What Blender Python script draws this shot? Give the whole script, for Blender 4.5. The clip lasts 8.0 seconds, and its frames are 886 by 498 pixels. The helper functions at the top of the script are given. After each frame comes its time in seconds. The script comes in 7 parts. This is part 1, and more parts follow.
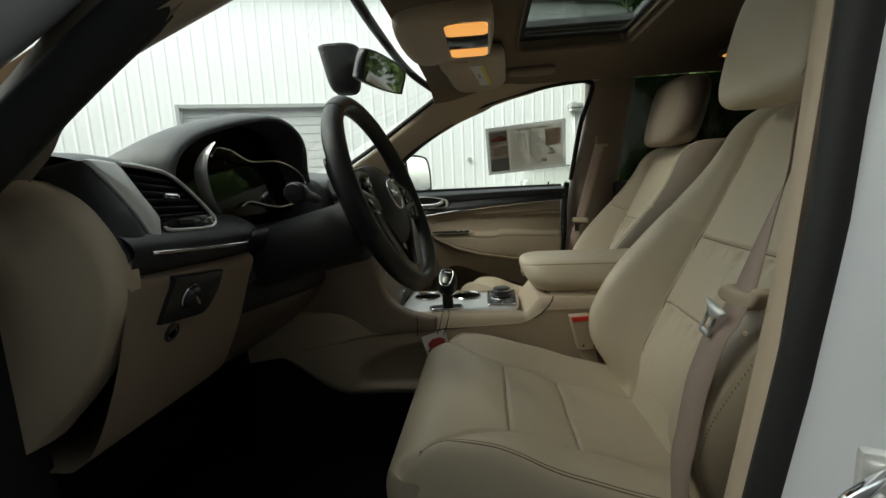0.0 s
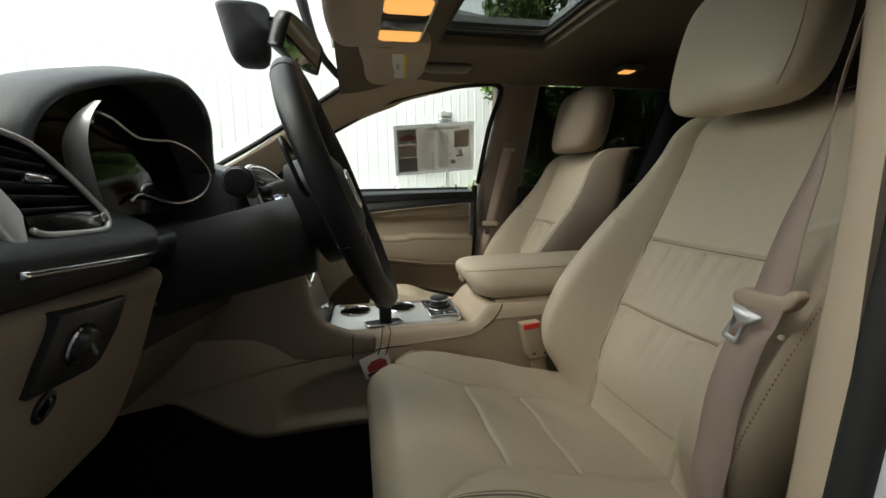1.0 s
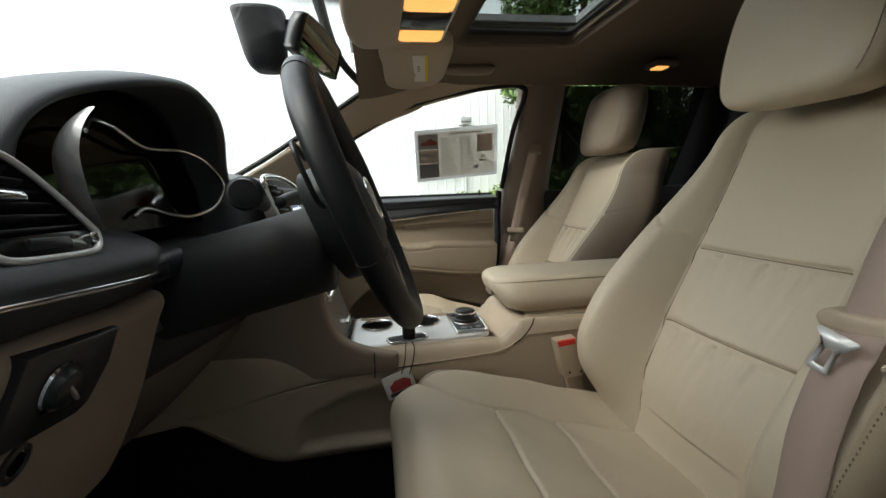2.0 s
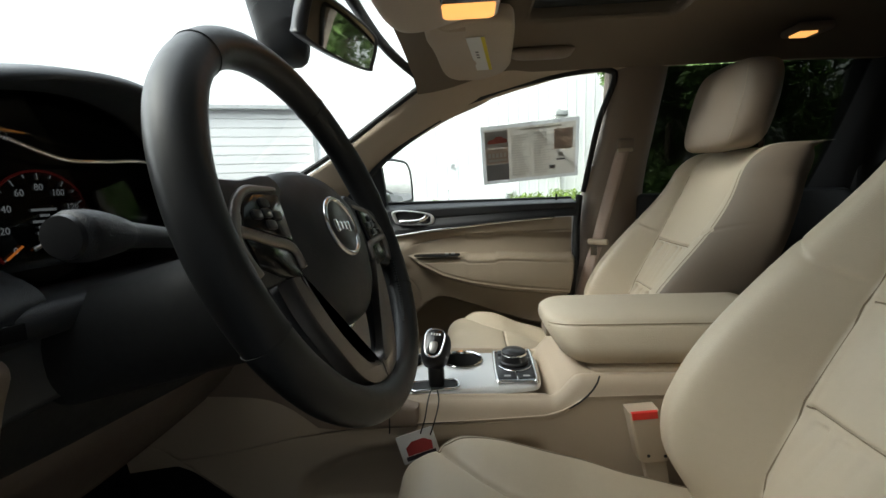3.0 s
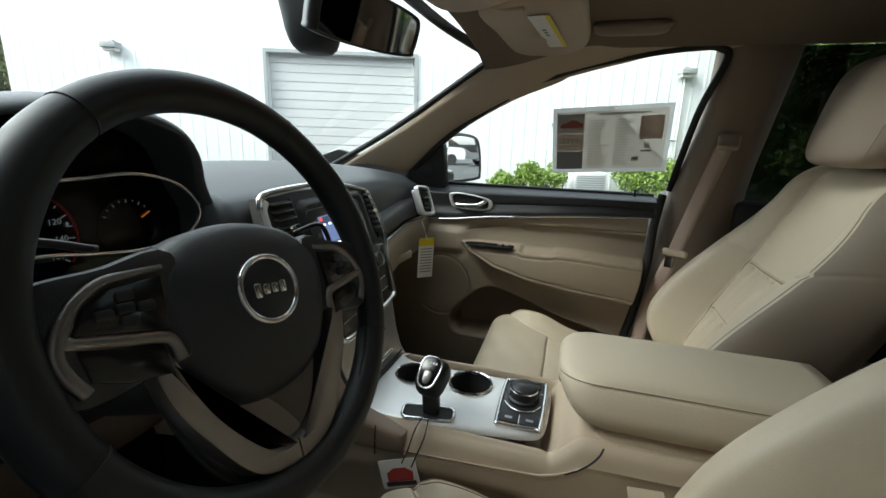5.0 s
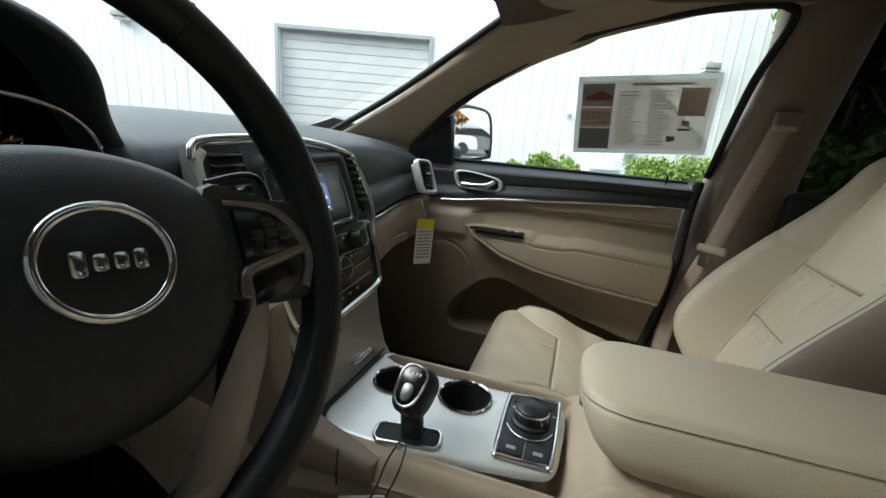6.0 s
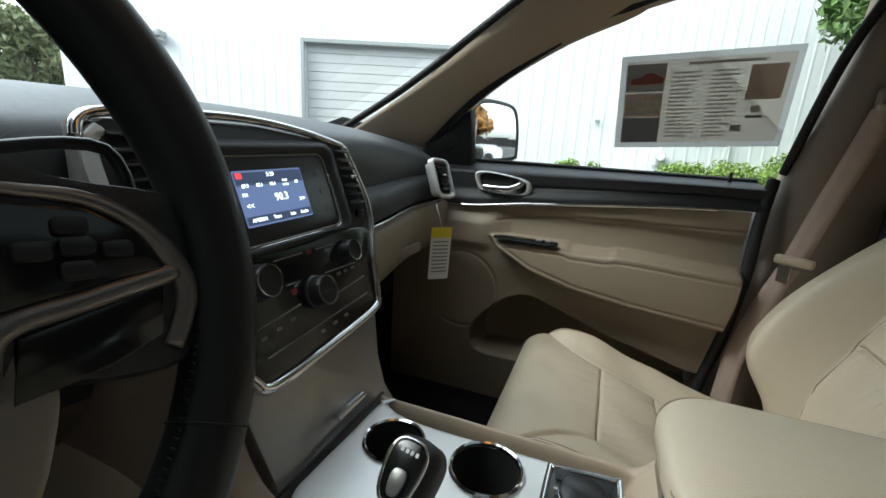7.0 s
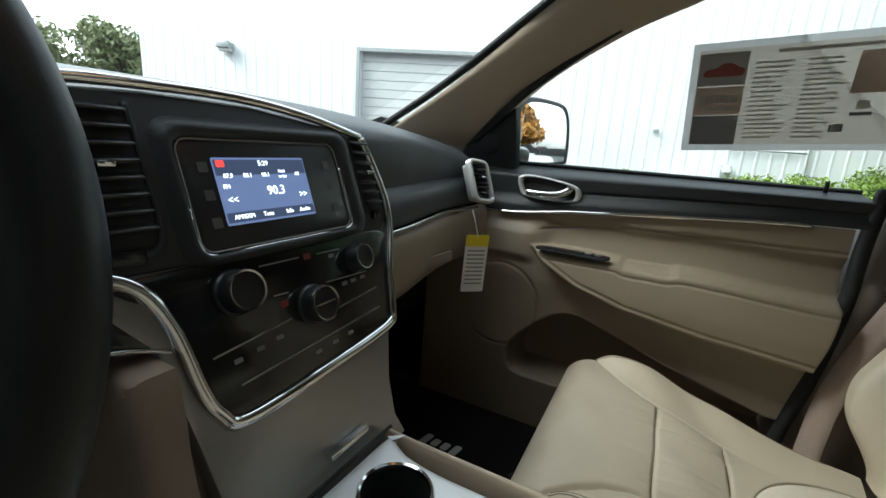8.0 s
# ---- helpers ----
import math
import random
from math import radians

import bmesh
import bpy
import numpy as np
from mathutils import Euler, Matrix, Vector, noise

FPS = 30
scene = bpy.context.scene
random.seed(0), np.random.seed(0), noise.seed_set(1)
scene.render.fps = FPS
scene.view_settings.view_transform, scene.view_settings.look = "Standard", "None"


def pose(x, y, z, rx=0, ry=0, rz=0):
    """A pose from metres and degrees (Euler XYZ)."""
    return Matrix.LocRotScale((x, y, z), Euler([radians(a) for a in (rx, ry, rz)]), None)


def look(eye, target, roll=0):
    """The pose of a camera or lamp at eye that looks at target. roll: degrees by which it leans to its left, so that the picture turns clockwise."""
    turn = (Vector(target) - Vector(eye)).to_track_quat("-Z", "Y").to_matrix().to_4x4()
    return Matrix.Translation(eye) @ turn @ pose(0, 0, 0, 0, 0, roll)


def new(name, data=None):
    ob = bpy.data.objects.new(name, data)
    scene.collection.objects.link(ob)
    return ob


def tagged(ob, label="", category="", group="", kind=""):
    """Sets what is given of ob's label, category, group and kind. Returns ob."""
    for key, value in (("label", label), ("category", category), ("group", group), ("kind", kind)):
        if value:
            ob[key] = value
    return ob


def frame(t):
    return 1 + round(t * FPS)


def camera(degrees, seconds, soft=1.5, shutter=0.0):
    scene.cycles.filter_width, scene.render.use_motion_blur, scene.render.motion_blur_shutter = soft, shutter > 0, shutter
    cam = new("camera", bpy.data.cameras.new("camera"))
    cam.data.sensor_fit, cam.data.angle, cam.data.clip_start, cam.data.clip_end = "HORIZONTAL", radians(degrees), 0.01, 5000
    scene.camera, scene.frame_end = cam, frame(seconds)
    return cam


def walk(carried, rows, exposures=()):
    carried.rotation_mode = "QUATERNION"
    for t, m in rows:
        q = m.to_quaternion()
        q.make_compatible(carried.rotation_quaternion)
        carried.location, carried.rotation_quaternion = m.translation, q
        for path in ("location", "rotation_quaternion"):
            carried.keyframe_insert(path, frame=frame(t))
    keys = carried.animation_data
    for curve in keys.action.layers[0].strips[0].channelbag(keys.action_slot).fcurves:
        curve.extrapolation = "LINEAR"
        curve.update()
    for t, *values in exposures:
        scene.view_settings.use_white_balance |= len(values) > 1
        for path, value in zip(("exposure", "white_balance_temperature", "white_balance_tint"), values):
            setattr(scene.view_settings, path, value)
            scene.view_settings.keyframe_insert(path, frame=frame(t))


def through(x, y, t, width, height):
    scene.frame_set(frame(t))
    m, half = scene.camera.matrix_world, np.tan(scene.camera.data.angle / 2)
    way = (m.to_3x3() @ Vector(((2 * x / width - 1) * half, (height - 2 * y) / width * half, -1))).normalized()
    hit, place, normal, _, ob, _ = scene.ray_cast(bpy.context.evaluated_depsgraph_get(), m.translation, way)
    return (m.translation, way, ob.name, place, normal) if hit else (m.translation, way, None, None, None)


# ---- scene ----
cam = camera(91.7, 8.0)
PATH = [
    (0, (0.345, -1.189, 1.176), (0.133, 0.776, 0.873), -2.7),
    (0.5, (0.254, -1.107, 1.167), (0.377, 0.868, 0.878), -2.0),
    (1, (0.176, -1.058, 1.166), (0.568, 0.88, 0.864), -1.0),
    (1.5, (0.147, -1.037, 1.163), (0.612, 0.887, 0.875), -0.6),
    (1.7, (0.151, -1.029, 1.166), (0.573, 0.907, 0.891), -1.2),
    (2.8, (0.282, -0.838, 1.181), (0.216, 1.141, 0.9), -2.2),
    (3, (0.298, -0.806, 1.193), (0.172, 1.171, 0.915), -2.0),
    (3.5, (0.34, -0.751, 1.215), (0.112, 1.206, 0.876), -1.4),
    (4, (0.364, -0.736, 1.254), (-0.015, 1.196, 0.906), -2.3),
    (4.2, (0.377, -0.733, 1.268), (-0.017, 1.186, 0.868), -2.0),
    (5.3, (0.42, -0.659, 1.291), (-0.131, 1.196, 0.784), 2.9),
    (5.5, (0.42, -0.627, 1.282), (-0.071, 1.239, 0.753), 3.7),
    (6, (0.39, -0.539, 1.237), (-0.165, 1.306, 0.7), 4.7),
    (6.5, (0.37, -0.444, 1.211), (-0.229, 1.391, 0.688), 3.1),
    (7, (0.356, -0.375, 1.199), (-0.317, 1.441, 0.699), 3.5),
    (7.5, (0.351, -0.321, 1.193), (-0.442, 1.448, 0.704), 3.8),
    (8, (0.345, -0.279, 1.179), (-0.528, 1.456, 0.702), 4.2),
]
walk(cam, [(t, look(eye, target, roll)) for t, eye, target, roll in PATH],
     exposures=[(0, 2.08, 6850, -4), (0.5, 2.17, 6850, -3), (1.0, 2.45, 6850, 1), (1.5, 2.6, 6750, 3), (3.0, 2.75, 6450, 1.5), (4.0, 2.67, 6350, -1), (5.5, 2.58, 6180, -1.5), (6.5, 2.52, 6100, -1.5), (8.0, 2.5, 6050, -2)])

# ---- light ----
world = bpy.data.worlds.new("overcast_sky")
scene.world = world
world.use_nodes = True
wn = world.node_tree.nodes
sky = wn.new("ShaderNodeTexSky")
sky.sky_type = "NISHITA"
sky.sun_disc = False
sky.sun_elevation, sky.sun_rotation = radians(44), radians(236)
sky.air_density, sky.dust_density, sky.ozone_density = 1.0, 3.0, 1.0
pale = wn.new("ShaderNodeHueSaturation")
pale.inputs["Saturation"].default_value = 0.25
world.node_tree.links.new(sky.outputs[0], pale.inputs["Color"])
world.node_tree.links.new(pale.outputs[0], wn["Background"].inputs["Color"])
wn["Background"].inputs["Strength"].default_value = 0.15
sun = new("sun", bpy.data.lights.new("sun", "SUN"))
sun.data.energy, sun.data.angle, sun.data.color = 0.15, radians(30), (1.0, 0.985, 0.95)
sun.matrix_world = look((-4.6, -3.1, 5.35), (0, 0, 0))


# ---- materials ----
def material(name, color, rough=0.5, metal=0.0, vary=0.10, patch=6.0, grain=0.0, size=700.0, cells=False, coat=0.0, spec=0.5):
    """A surface with soft patches, fine grain and relief at its real size."""
    m = bpy.data.materials.new(name)
    m.use_nodes = True
    n, l = m.node_tree.nodes, m.node_tree.links
    b = n["Principled BSDF"]
    b.inputs["Metallic"].default_value = metal
    b.inputs["Specular IOR Level"].default_value = spec
    b.inputs["Coat Weight"].default_value = coat
    b.inputs["Coat Roughness"].default_value = 0.08
    co = n.new("ShaderNodeTexCoord")
    big = n.new("ShaderNodeTexNoise")
    big.inputs["Scale"].default_value, big.inputs["Detail"].default_value = patch, 5
    fine = n.new("ShaderNodeTexNoise")
    fine.inputs["Scale"].default_value, fine.inputs["Detail"].default_value = patch * 22, 3
    l.new(co.outputs["Object"], big.inputs["Vector"])
    l.new(co.outputs["Object"], fine.inputs["Vector"])
    mix = n.new("ShaderNodeMix")
    mix.data_type = "RGBA"
    mix.inputs["A"].default_value = (*[c * (1 - vary) for c in color], 1)
    mix.inputs["B"].default_value = (*[min(1, c * (1 + vary)) for c in color], 1)
    add = n.new("ShaderNodeMath")
    add.operation = "MULTIPLY_ADD"
    add.inputs[1].default_value = 0.35
    l.new(fine.outputs["Fac"], add.inputs[0])
    half = n.new("ShaderNodeMath")
    half.operation = "MULTIPLY"
    half.inputs[1].default_value = 0.65
    l.new(big.outputs["Fac"], half.inputs[0])
    l.new(half.outputs[0], add.inputs[2])
    l.new(add.outputs[0], mix.inputs["Factor"])
    l.new(mix.outputs["Result"], b.inputs["Base Color"])
    rr = n.new("ShaderNodeMapRange")
    rr.inputs["To Min"].default_value, rr.inputs["To Max"].default_value = max(0.02, rough * 0.85), min(1, rough * 1.15)
    l.new(fine.outputs["Fac"], rr.inputs["Value"])
    l.new(rr.outputs["Result"], b.inputs["Roughness"])
    if grain:
        tex = n.new("ShaderNodeTexVoronoi" if cells else "ShaderNodeTexNoise")
        tex.inputs["Scale"].default_value = size
        l.new(co.outputs["Object"], tex.inputs["Vector"])
        bump = n.new("ShaderNodeBump")
        bump.inputs["Strength"].default_value, bump.inputs["Distance"].default_value = grain, 0.0006
        l.new(tex.outputs["Distance" if cells else "Fac"], bump.inputs["Height"])
        l.new(bump.outputs["Normal"], b.inputs["Normal"])
    return m


def glowing(name, color, strength):
    m = bpy.data.materials.new(name)
    m.use_nodes = True
    b = m.node_tree.nodes["Principled BSDF"]
    b.inputs["Base Color"].default_value = (*color, 1)
    b.inputs["Emission Color"].default_value = (*color, 1)
    b.inputs["Emission Strength"].default_value = strength
    return m


def glass(name, tint, gloss=0.06, even=False):
    m = bpy.data.materials.new(name)
    m.use_nodes = True
    n, l = m.node_tree.nodes, m.node_tree.links
    clear, shine, mix = n.new("ShaderNodeBsdfTransparent"), n.new("ShaderNodeBsdfGlossy"), n.new("ShaderNodeMixShader")
    clear.inputs["Color"].default_value = (*tint, 1)
    shine.inputs["Roughness"].default_value = 0.02
    fres = n.new("ShaderNodeFresnel")
    fres.inputs["IOR"].default_value = 1.0 + gloss * 5
    mix.inputs["Fac"].default_value = gloss
    if not even:
        l.new(fres.outputs[0], mix.inputs["Fac"])
    l.new(clear.outputs[0], mix.inputs[1])
    l.new(shine.outputs[0], mix.inputs[2])
    l.new(mix.outputs[0], n["Material Output"].inputs["Surface"])
    return m



def thin_paper(name, color, through=0.5):
    """Paper that lets light through from behind."""
    m = material(name, color, 0.7, vary=0.04)
    n, l = m.node_tree.nodes, m.node_tree.links
    back, mix = n.new("ShaderNodeBsdfTranslucent"), n.new("ShaderNodeMixShader")
    back.inputs["Color"].default_value = (*color, 1)
    mix.inputs["Fac"].default_value = through
    l.new(n["Principled BSDF"].outputs[0], mix.inputs[1])
    l.new(back.outputs[0], mix.inputs[2])
    l.new(mix.outputs[0], n["Material Output"].inputs["Surface"])
    return m


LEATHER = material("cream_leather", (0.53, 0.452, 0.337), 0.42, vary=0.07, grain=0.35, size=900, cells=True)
# darker copy of the seat leather; shade is put into its colour
LEATHER_SHADED = material("shaded_taupe_leather", (0.23, 0.18, 0.135), 0.5, vary=0.07, grain=0.35, size=900, cells=True)
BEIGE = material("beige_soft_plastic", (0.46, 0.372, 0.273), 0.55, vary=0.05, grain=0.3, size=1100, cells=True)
# beige darkened for knee panel and cheek, whose shade is in the colour
KNEE_SHADED = material("shaded_sandy_plastic", (0.23, 0.175, 0.13), 0.55, vary=0.06, grain=0.3, size=1100, cells=True)
# shaded copy of the beige for the passenger door and glove lid
BEIGE_SHADED = material("shaded_beige_skin", (0.245, 0.197, 0.142), 0.55, vary=0.05, grain=0.3, size=1100, cells=True)
# tan plastic darkened to carry the shade low behind the steering wheel
TAN_SHADED = material("shaded_tan_plastic", (0.085, 0.064, 0.049), 0.55, vary=0.06, grain=0.3, size=1100, cells=True)
TAN = material("tan_hard_plastic", (0.235, 0.185, 0.14), 0.5, vary=0.05, grain=0.3, size=1100, cells=True)
BLACK = material("black_soft_plastic", (0.018, 0.019, 0.021), 0.5, vary=0.15, spec=0.42, grain=0.35, size=1000, cells=True)
BLACK_SMOOTH = material("black_smooth_plastic", (0.016, 0.016, 0.017), 0.32, vary=0.1, spec=0.45)
GLOSS = material("piano_black", (0.008, 0.008, 0.008), 0.16, vary=0.1, spec=0.5)
RUBBER = material("black_rubber", (0.013, 0.013, 0.013), 0.7, vary=0.1)
# lighter than the black plastic; windscreen light is put into its colour
DASH_LIT = material("lit_black_dash_skin", (0.050, 0.054, 0.059), 0.45, vary=0.12, grain=0.35, size=1000, cells=True)
SPOKE = material("satin_grey_spoke", (0.22, 0.20, 0.185), 0.34, metal=0.8, vary=0.05)
WHEEL_LEATHER = material("black_wheel_leather", (0.0115, 0.012, 0.0125), 0.42, vary=0.12, spec=0.36, grain=0.07, size=1800, cells=True)
CARPET = material("black_carpet", (0.014, 0.013, 0.013), 0.95, vary=0.4, grain=0.9, size=1500, spec=0.1)
CHROME = material("chrome", (0.75, 0.75, 0.76), 0.12, metal=1.0, vary=0.03)
SATIN = material("satin_silver", (0.70, 0.70, 0.69), 0.38, metal=0.45, vary=0.04)
SATIN_DARK = material("satin_pewter", (0.29, 0.28, 0.265), 0.34, metal=0.7, vary=0.05)
# headliner darker than its beige cloth; the roof's shade is in the colour
LINER = material("shaded_headliner_cloth", (0.185, 0.15, 0.113), 0.9, vary=0.05, grain=0.6, size=1600, spec=0.1)
WEB = material("rosy_beige_webbing", (0.37, 0.28, 0.235), 0.7, vary=0.05, grain=0.6, size=1500)
PAINT = material("white_car_paint", (0.60, 0.61, 0.65), 0.25, vary=0.03, coat=0.6)
CLEAR = glass("clear_glass", (0.97, 0.98, 0.975))
TINTED = glass("tinted_glass", (0.16, 0.165, 0.155))
ROOF_GLASS = glass("roof_glass", (0.42, 0.44, 0.43), even=True)
PAPER = material("white_paper", (0.75, 0.74, 0.71), 0.7, vary=0.03)
INK = material("grey_ink", (0.25, 0.24, 0.23), 0.7)
WHITE_INK = material("white_ink", (0.7, 0.7, 0.7), 0.6)
RED = material("red_plastic", (0.65, 0.03, 0.02), 0.4)
YELLOW = material("yellow_print", (0.75, 0.6, 0.02), 0.6)
LAMP = glowing("lamp_lens", (1.0, 0.43, 0.12), 0.19)


# ---- building tools ----
ORIGIN = {}


def link(name, verts, faces, mat, parent=None, label="", smooth=True):
    """One mesh object from places in the world, under its thing or part if one is given."""
    org = ORIGIN.get(parent, Vector((0, 0, 0)))
    me = bpy.data.meshes.new(name)
    me.from_pydata([tuple(Vector(v) - org) for v in verts], [], [tuple(f) for f in faces])
    me.materials.append(mat)
    if smooth:
        me.polygons.foreach_set("use_smooth", [True] * len(me.polygons))
    me.update()
    ob = new(name, me)
    if parent is not None:
        ob.parent = parent
        ORIGIN[ob] = org
    if label:
        tagged(ob, label)
    return ob


def thing(name, place, label, category, group="", kind=""):
    ob = new(name)
    ob.location = place
    ob.empty_display_size = 0.05
    ORIGIN[ob] = Vector(place)
    return tagged(ob, label, category, group, kind)


def part(name, bm, mat, parent=None, label="", smooth=True, angle=40):
    """Links a bmesh as one mesh; flat where its edges are sharp."""
    bmesh.ops.recalc_face_normals(bm, faces=bm.faces)
    bm.verts.index_update()
    verts = [v.co.copy() for v in bm.verts]
    faces = [[v.index for v in f.verts] for f in bm.faces]
    bm.free()
    ob = link(name, verts, faces, mat, parent, label, smooth)
    if smooth:
        ob.data.set_sharp_from_angle(angle=radians(angle))
    return ob


def grid(name, P, mat, parent=None, label="", closed=False, caps=False, flip=False):
    """A skin over rows of places, an array of rows x columns x 3."""
    rows, cols = P.shape[:2]
    idx = np.arange(rows * cols).reshape(rows, cols)
    a, b = (idx, np.roll(idx, -1, 1)) if closed else (idx[:, :-1], idx[:, 1:])
    quads = np.stack([a[:-1], b[:-1], b[1:], a[1:]], -1).reshape(-1, 4)
    if flip:
        quads = quads[:, ::-1]
    faces = quads.tolist()
    if caps:
        faces += [idx[0].tolist()[::-1], idx[-1].tolist()]
    return link(name, P.reshape(-1, 3).tolist(), faces, mat, parent, label)


def spline(points, n, closed=False):
    """n places along a smooth curve through the given ones."""
    p = np.array(points, float)
    m = len(p)
    seg = m if closed else m - 1
    out = []
    for t in np.linspace(0, seg, n, endpoint=not closed):
        i = min(int(t), seg - 1)
        f = t - i
        k = [(i + j) % m if closed else min(max(i + j, 0), m - 1) for j in (-1, 0, 1, 2)]
        a, b, c, d = p[k]
        out.append(0.5 * (2 * b + (c - a) * f + (2 * a - 5 * b + 4 * c - d) * f * f + (3 * b - a - 3 * c + d) * f ** 3))
    return np.array(out)


def tube(name, path, radius, mat, parent=None, label="", closed=False, sides=10, flat=1.0, up=(0, 0, 1)):
    """A round or flattened bar along a path; radius may vary along it."""
    p = np.array(path, float)
    r = np.broadcast_to(np.array(radius, float), (len(p),))
    t = np.roll(p, -1, 0) - np.roll(p, 1, 0) if closed else np.gradient(p, axis=0)
    t /= np.linalg.norm(t, axis=1)[:, None] + 1e-12
    side = np.cross(t, np.array(up, float))
    bad = np.linalg.norm(side, axis=1) < 1e-3
    side[bad] = np.cross(t[bad], (1.0, 0.02, 0.0))
    side /= np.linalg.norm(side, axis=1)[:, None]
    top = np.cross(side, t)
    a = np.linspace(0, 2 * np.pi, sides, endpoint=False)
    P = p[:, None] + r[:, None, None] * (np.cos(a)[None, :, None] * side[:, None] + flat * np.sin(a)[None, :, None] * top[:, None])
    if closed:
        P = np.concatenate([P, P[:1]])
    return grid(name, P, mat, parent, label, closed=True, caps=not closed)


def box(center, size, bevel=0.004, seg=2, m=None):
    """A bmesh box with rounded edges, turned by m about its centre."""
    bm = bmesh.new()
    bmesh.ops.create_cube(bm, size=1)
    bmesh.ops.scale(bm, vec=size, verts=bm.verts)
    if bevel:
        bmesh.ops.bevel(bm, geom=bm.edges[:], offset=min(bevel, min(size) * 0.49), segments=seg, affect="EDGES", profile=0.5)
    bmesh.ops.transform(bm, matrix=Matrix.Translation(center) @ (m or Matrix()), verts=bm.verts)
    return bm


def slab(outline, base, e1, e2, normal, thick, bevel=0.002, seg=2):
    """A plate with the given outline (pairs along e1, e2 from base), raised along normal."""
    base, e1, e2, normal = Vector(base), Vector(e1), Vector(e2), Vector(normal)
    bm = bmesh.new()
    vs = [bm.verts.new(base + e1 * float(a) + e2 * float(b)) for a, b in outline]
    f = bm.faces.new(vs)
    ext = bmesh.ops.extrude_face_region(bm, geom=[f])
    top = [g for g in ext["geom"] if isinstance(g, bmesh.types.BMVert)]
    bmesh.ops.translate(bm, vec=normal * thick, verts=top)
    if bevel:
        top = set(top)
        rim = [e for e in bm.edges if e.verts[0] in top and e.verts[1] in top]
        bmesh.ops.bevel(bm, geom=rim, offset=bevel, segments=seg, affect="EDGES", profile=0.5)
    return bm


def rrect(w, h, r, n=5, cx=0.0, cy=0.0):
    """The outline of a rounded rectangle."""
    out = []
    for sx, sy, a0 in ((1, 1, 0), (-1, 1, 90), (-1, -1, 180), (1, -1, 270)):
        for k in range(n + 1):
            a = radians(a0 + 90 * k / n)
            out.append((cx + sx * (w / 2 - r) + r * math.cos(a), cy + sy * (h / 2 - r) + r * math.sin(a)))
    return out


def lathe(profile, base, axis, n=32):
    """A turned bmesh: pairs of radius and height along the axis from base."""
    z = Vector(axis).normalized()
    x = z.orthogonal().normalized()
    y = z.cross(x)
    bm = bmesh.new()
    rings = []
    for r, h in profile:
        c = Vector(base) + z * h
        if r < 1e-6:
            rings.append([bm.verts.new(c)])
        else:
            rings.append([bm.verts.new(c + x * (r * math.cos(2 * math.pi * k / n)) + y * (r * math.sin(2 * math.pi * k / n))) for k in range(n)])
    for a, b in zip(rings, rings[1:]):
        for k in range(n):
            j = (k + 1) % n
            q = [a[k % len(a)], a[j % len(a)], b[j % len(b)], b[k % len(b)]]
            q = list(dict.fromkeys(q))
            if len(q) > 2:
                bm.faces.new(q)
    return bm


def letters(name, text, size, base, e1, e2, mat, parent, align="CENTER"):
    """Raised lettering with the built-in font, turned into a mesh."""
    cu = bpy.data.curves.new(name, "FONT")
    cu.body, cu.size, cu.extrude = text, size, 0.0002
    cu.align_x, cu.align_y, cu.resolution_u = align, "CENTER", 2
    tmp = bpy.data.objects.new(name, cu)
    scene.collection.objects.link(tmp)
    me = bpy.data.meshes.new_from_object(tmp)
    bpy.data.objects.remove(tmp)
    bpy.data.curves.remove(cu)
    e1, e2 = Vector(e1).normalized(), Vector(e2).normalized()
    n = e1.cross(e2)
    at = [Vector(base) + e1 * v.co.x + e2 * v.co.y + n * v.co.z for v in me.vertices]
    faces = [list(p.vertices) for p in me.polygons]
    bpy.data.meshes.remove(me)
    return link(name, at, faces, mat, parent, smooth=False)


def smooth01(x):
    x = np.clip(x, 0, 1)
    return x * x * (3 - 2 * x)


def dip(d, width):
    """A groove's depth at the distance d from its line."""
    return np.exp(-(d / width) ** 2)


# ---- outside: lot, building, planting ----
ASPHALT = material("worn_asphalt", (0.055, 0.055, 0.056), 0.9, vary=0.25, patch=0.6, grain=0.8, size=120)
STEEL = material("white_steel_siding", (0.80, 0.82, 0.825), 0.45, vary=0.03, patch=0.5)
DOOR_PAINT = material("white_door_paint", (0.60, 0.61, 0.605), 0.5, vary=0.04, patch=0.8)
GREY_TRIM = material("grey_metal_trim", (0.34, 0.36, 0.36), 0.5, vary=0.1)
LEAF = material("green_leaves", (0.075, 0.13, 0.03), 0.55, vary=0.5, patch=3.0)
LEAF_PALE = material("pale_green_leaves", (0.16, 0.24, 0.04), 0.55, vary=0.4, patch=3.0)
LEAF_AUTUMN = material("autumn_leaves", (0.28, 0.13, 0.02), 0.6, vary=0.4, patch=2.0)
LEAF_MUTED = material("muted_green_leaves", (0.17, 0.195, 0.09), 0.6, vary=0.4, patch=2.0)
BARK = material("bark", (0.10, 0.075, 0.055), 0.9, vary=0.3, grain=0.8, size=60)

bm = bmesh.new()
bmesh.ops.create_grid(bm, x_segments=2, y_segments=2, size=400)
tagged(part("ground", bm, ASPHALT, smooth=False), "dark worn asphalt of a parking lot", "ground", kind="structure")

WALL_AT, WALL_TURN = Vector((-7.1, 9.08, 0.0)), radians(17.6)
WX = Vector((math.cos(WALL_TURN), math.sin(WALL_TURN), 0))
WN = Vector((math.sin(WALL_TURN), -math.cos(WALL_TURN), 0))
WZ = Vector((0, 0, 1))


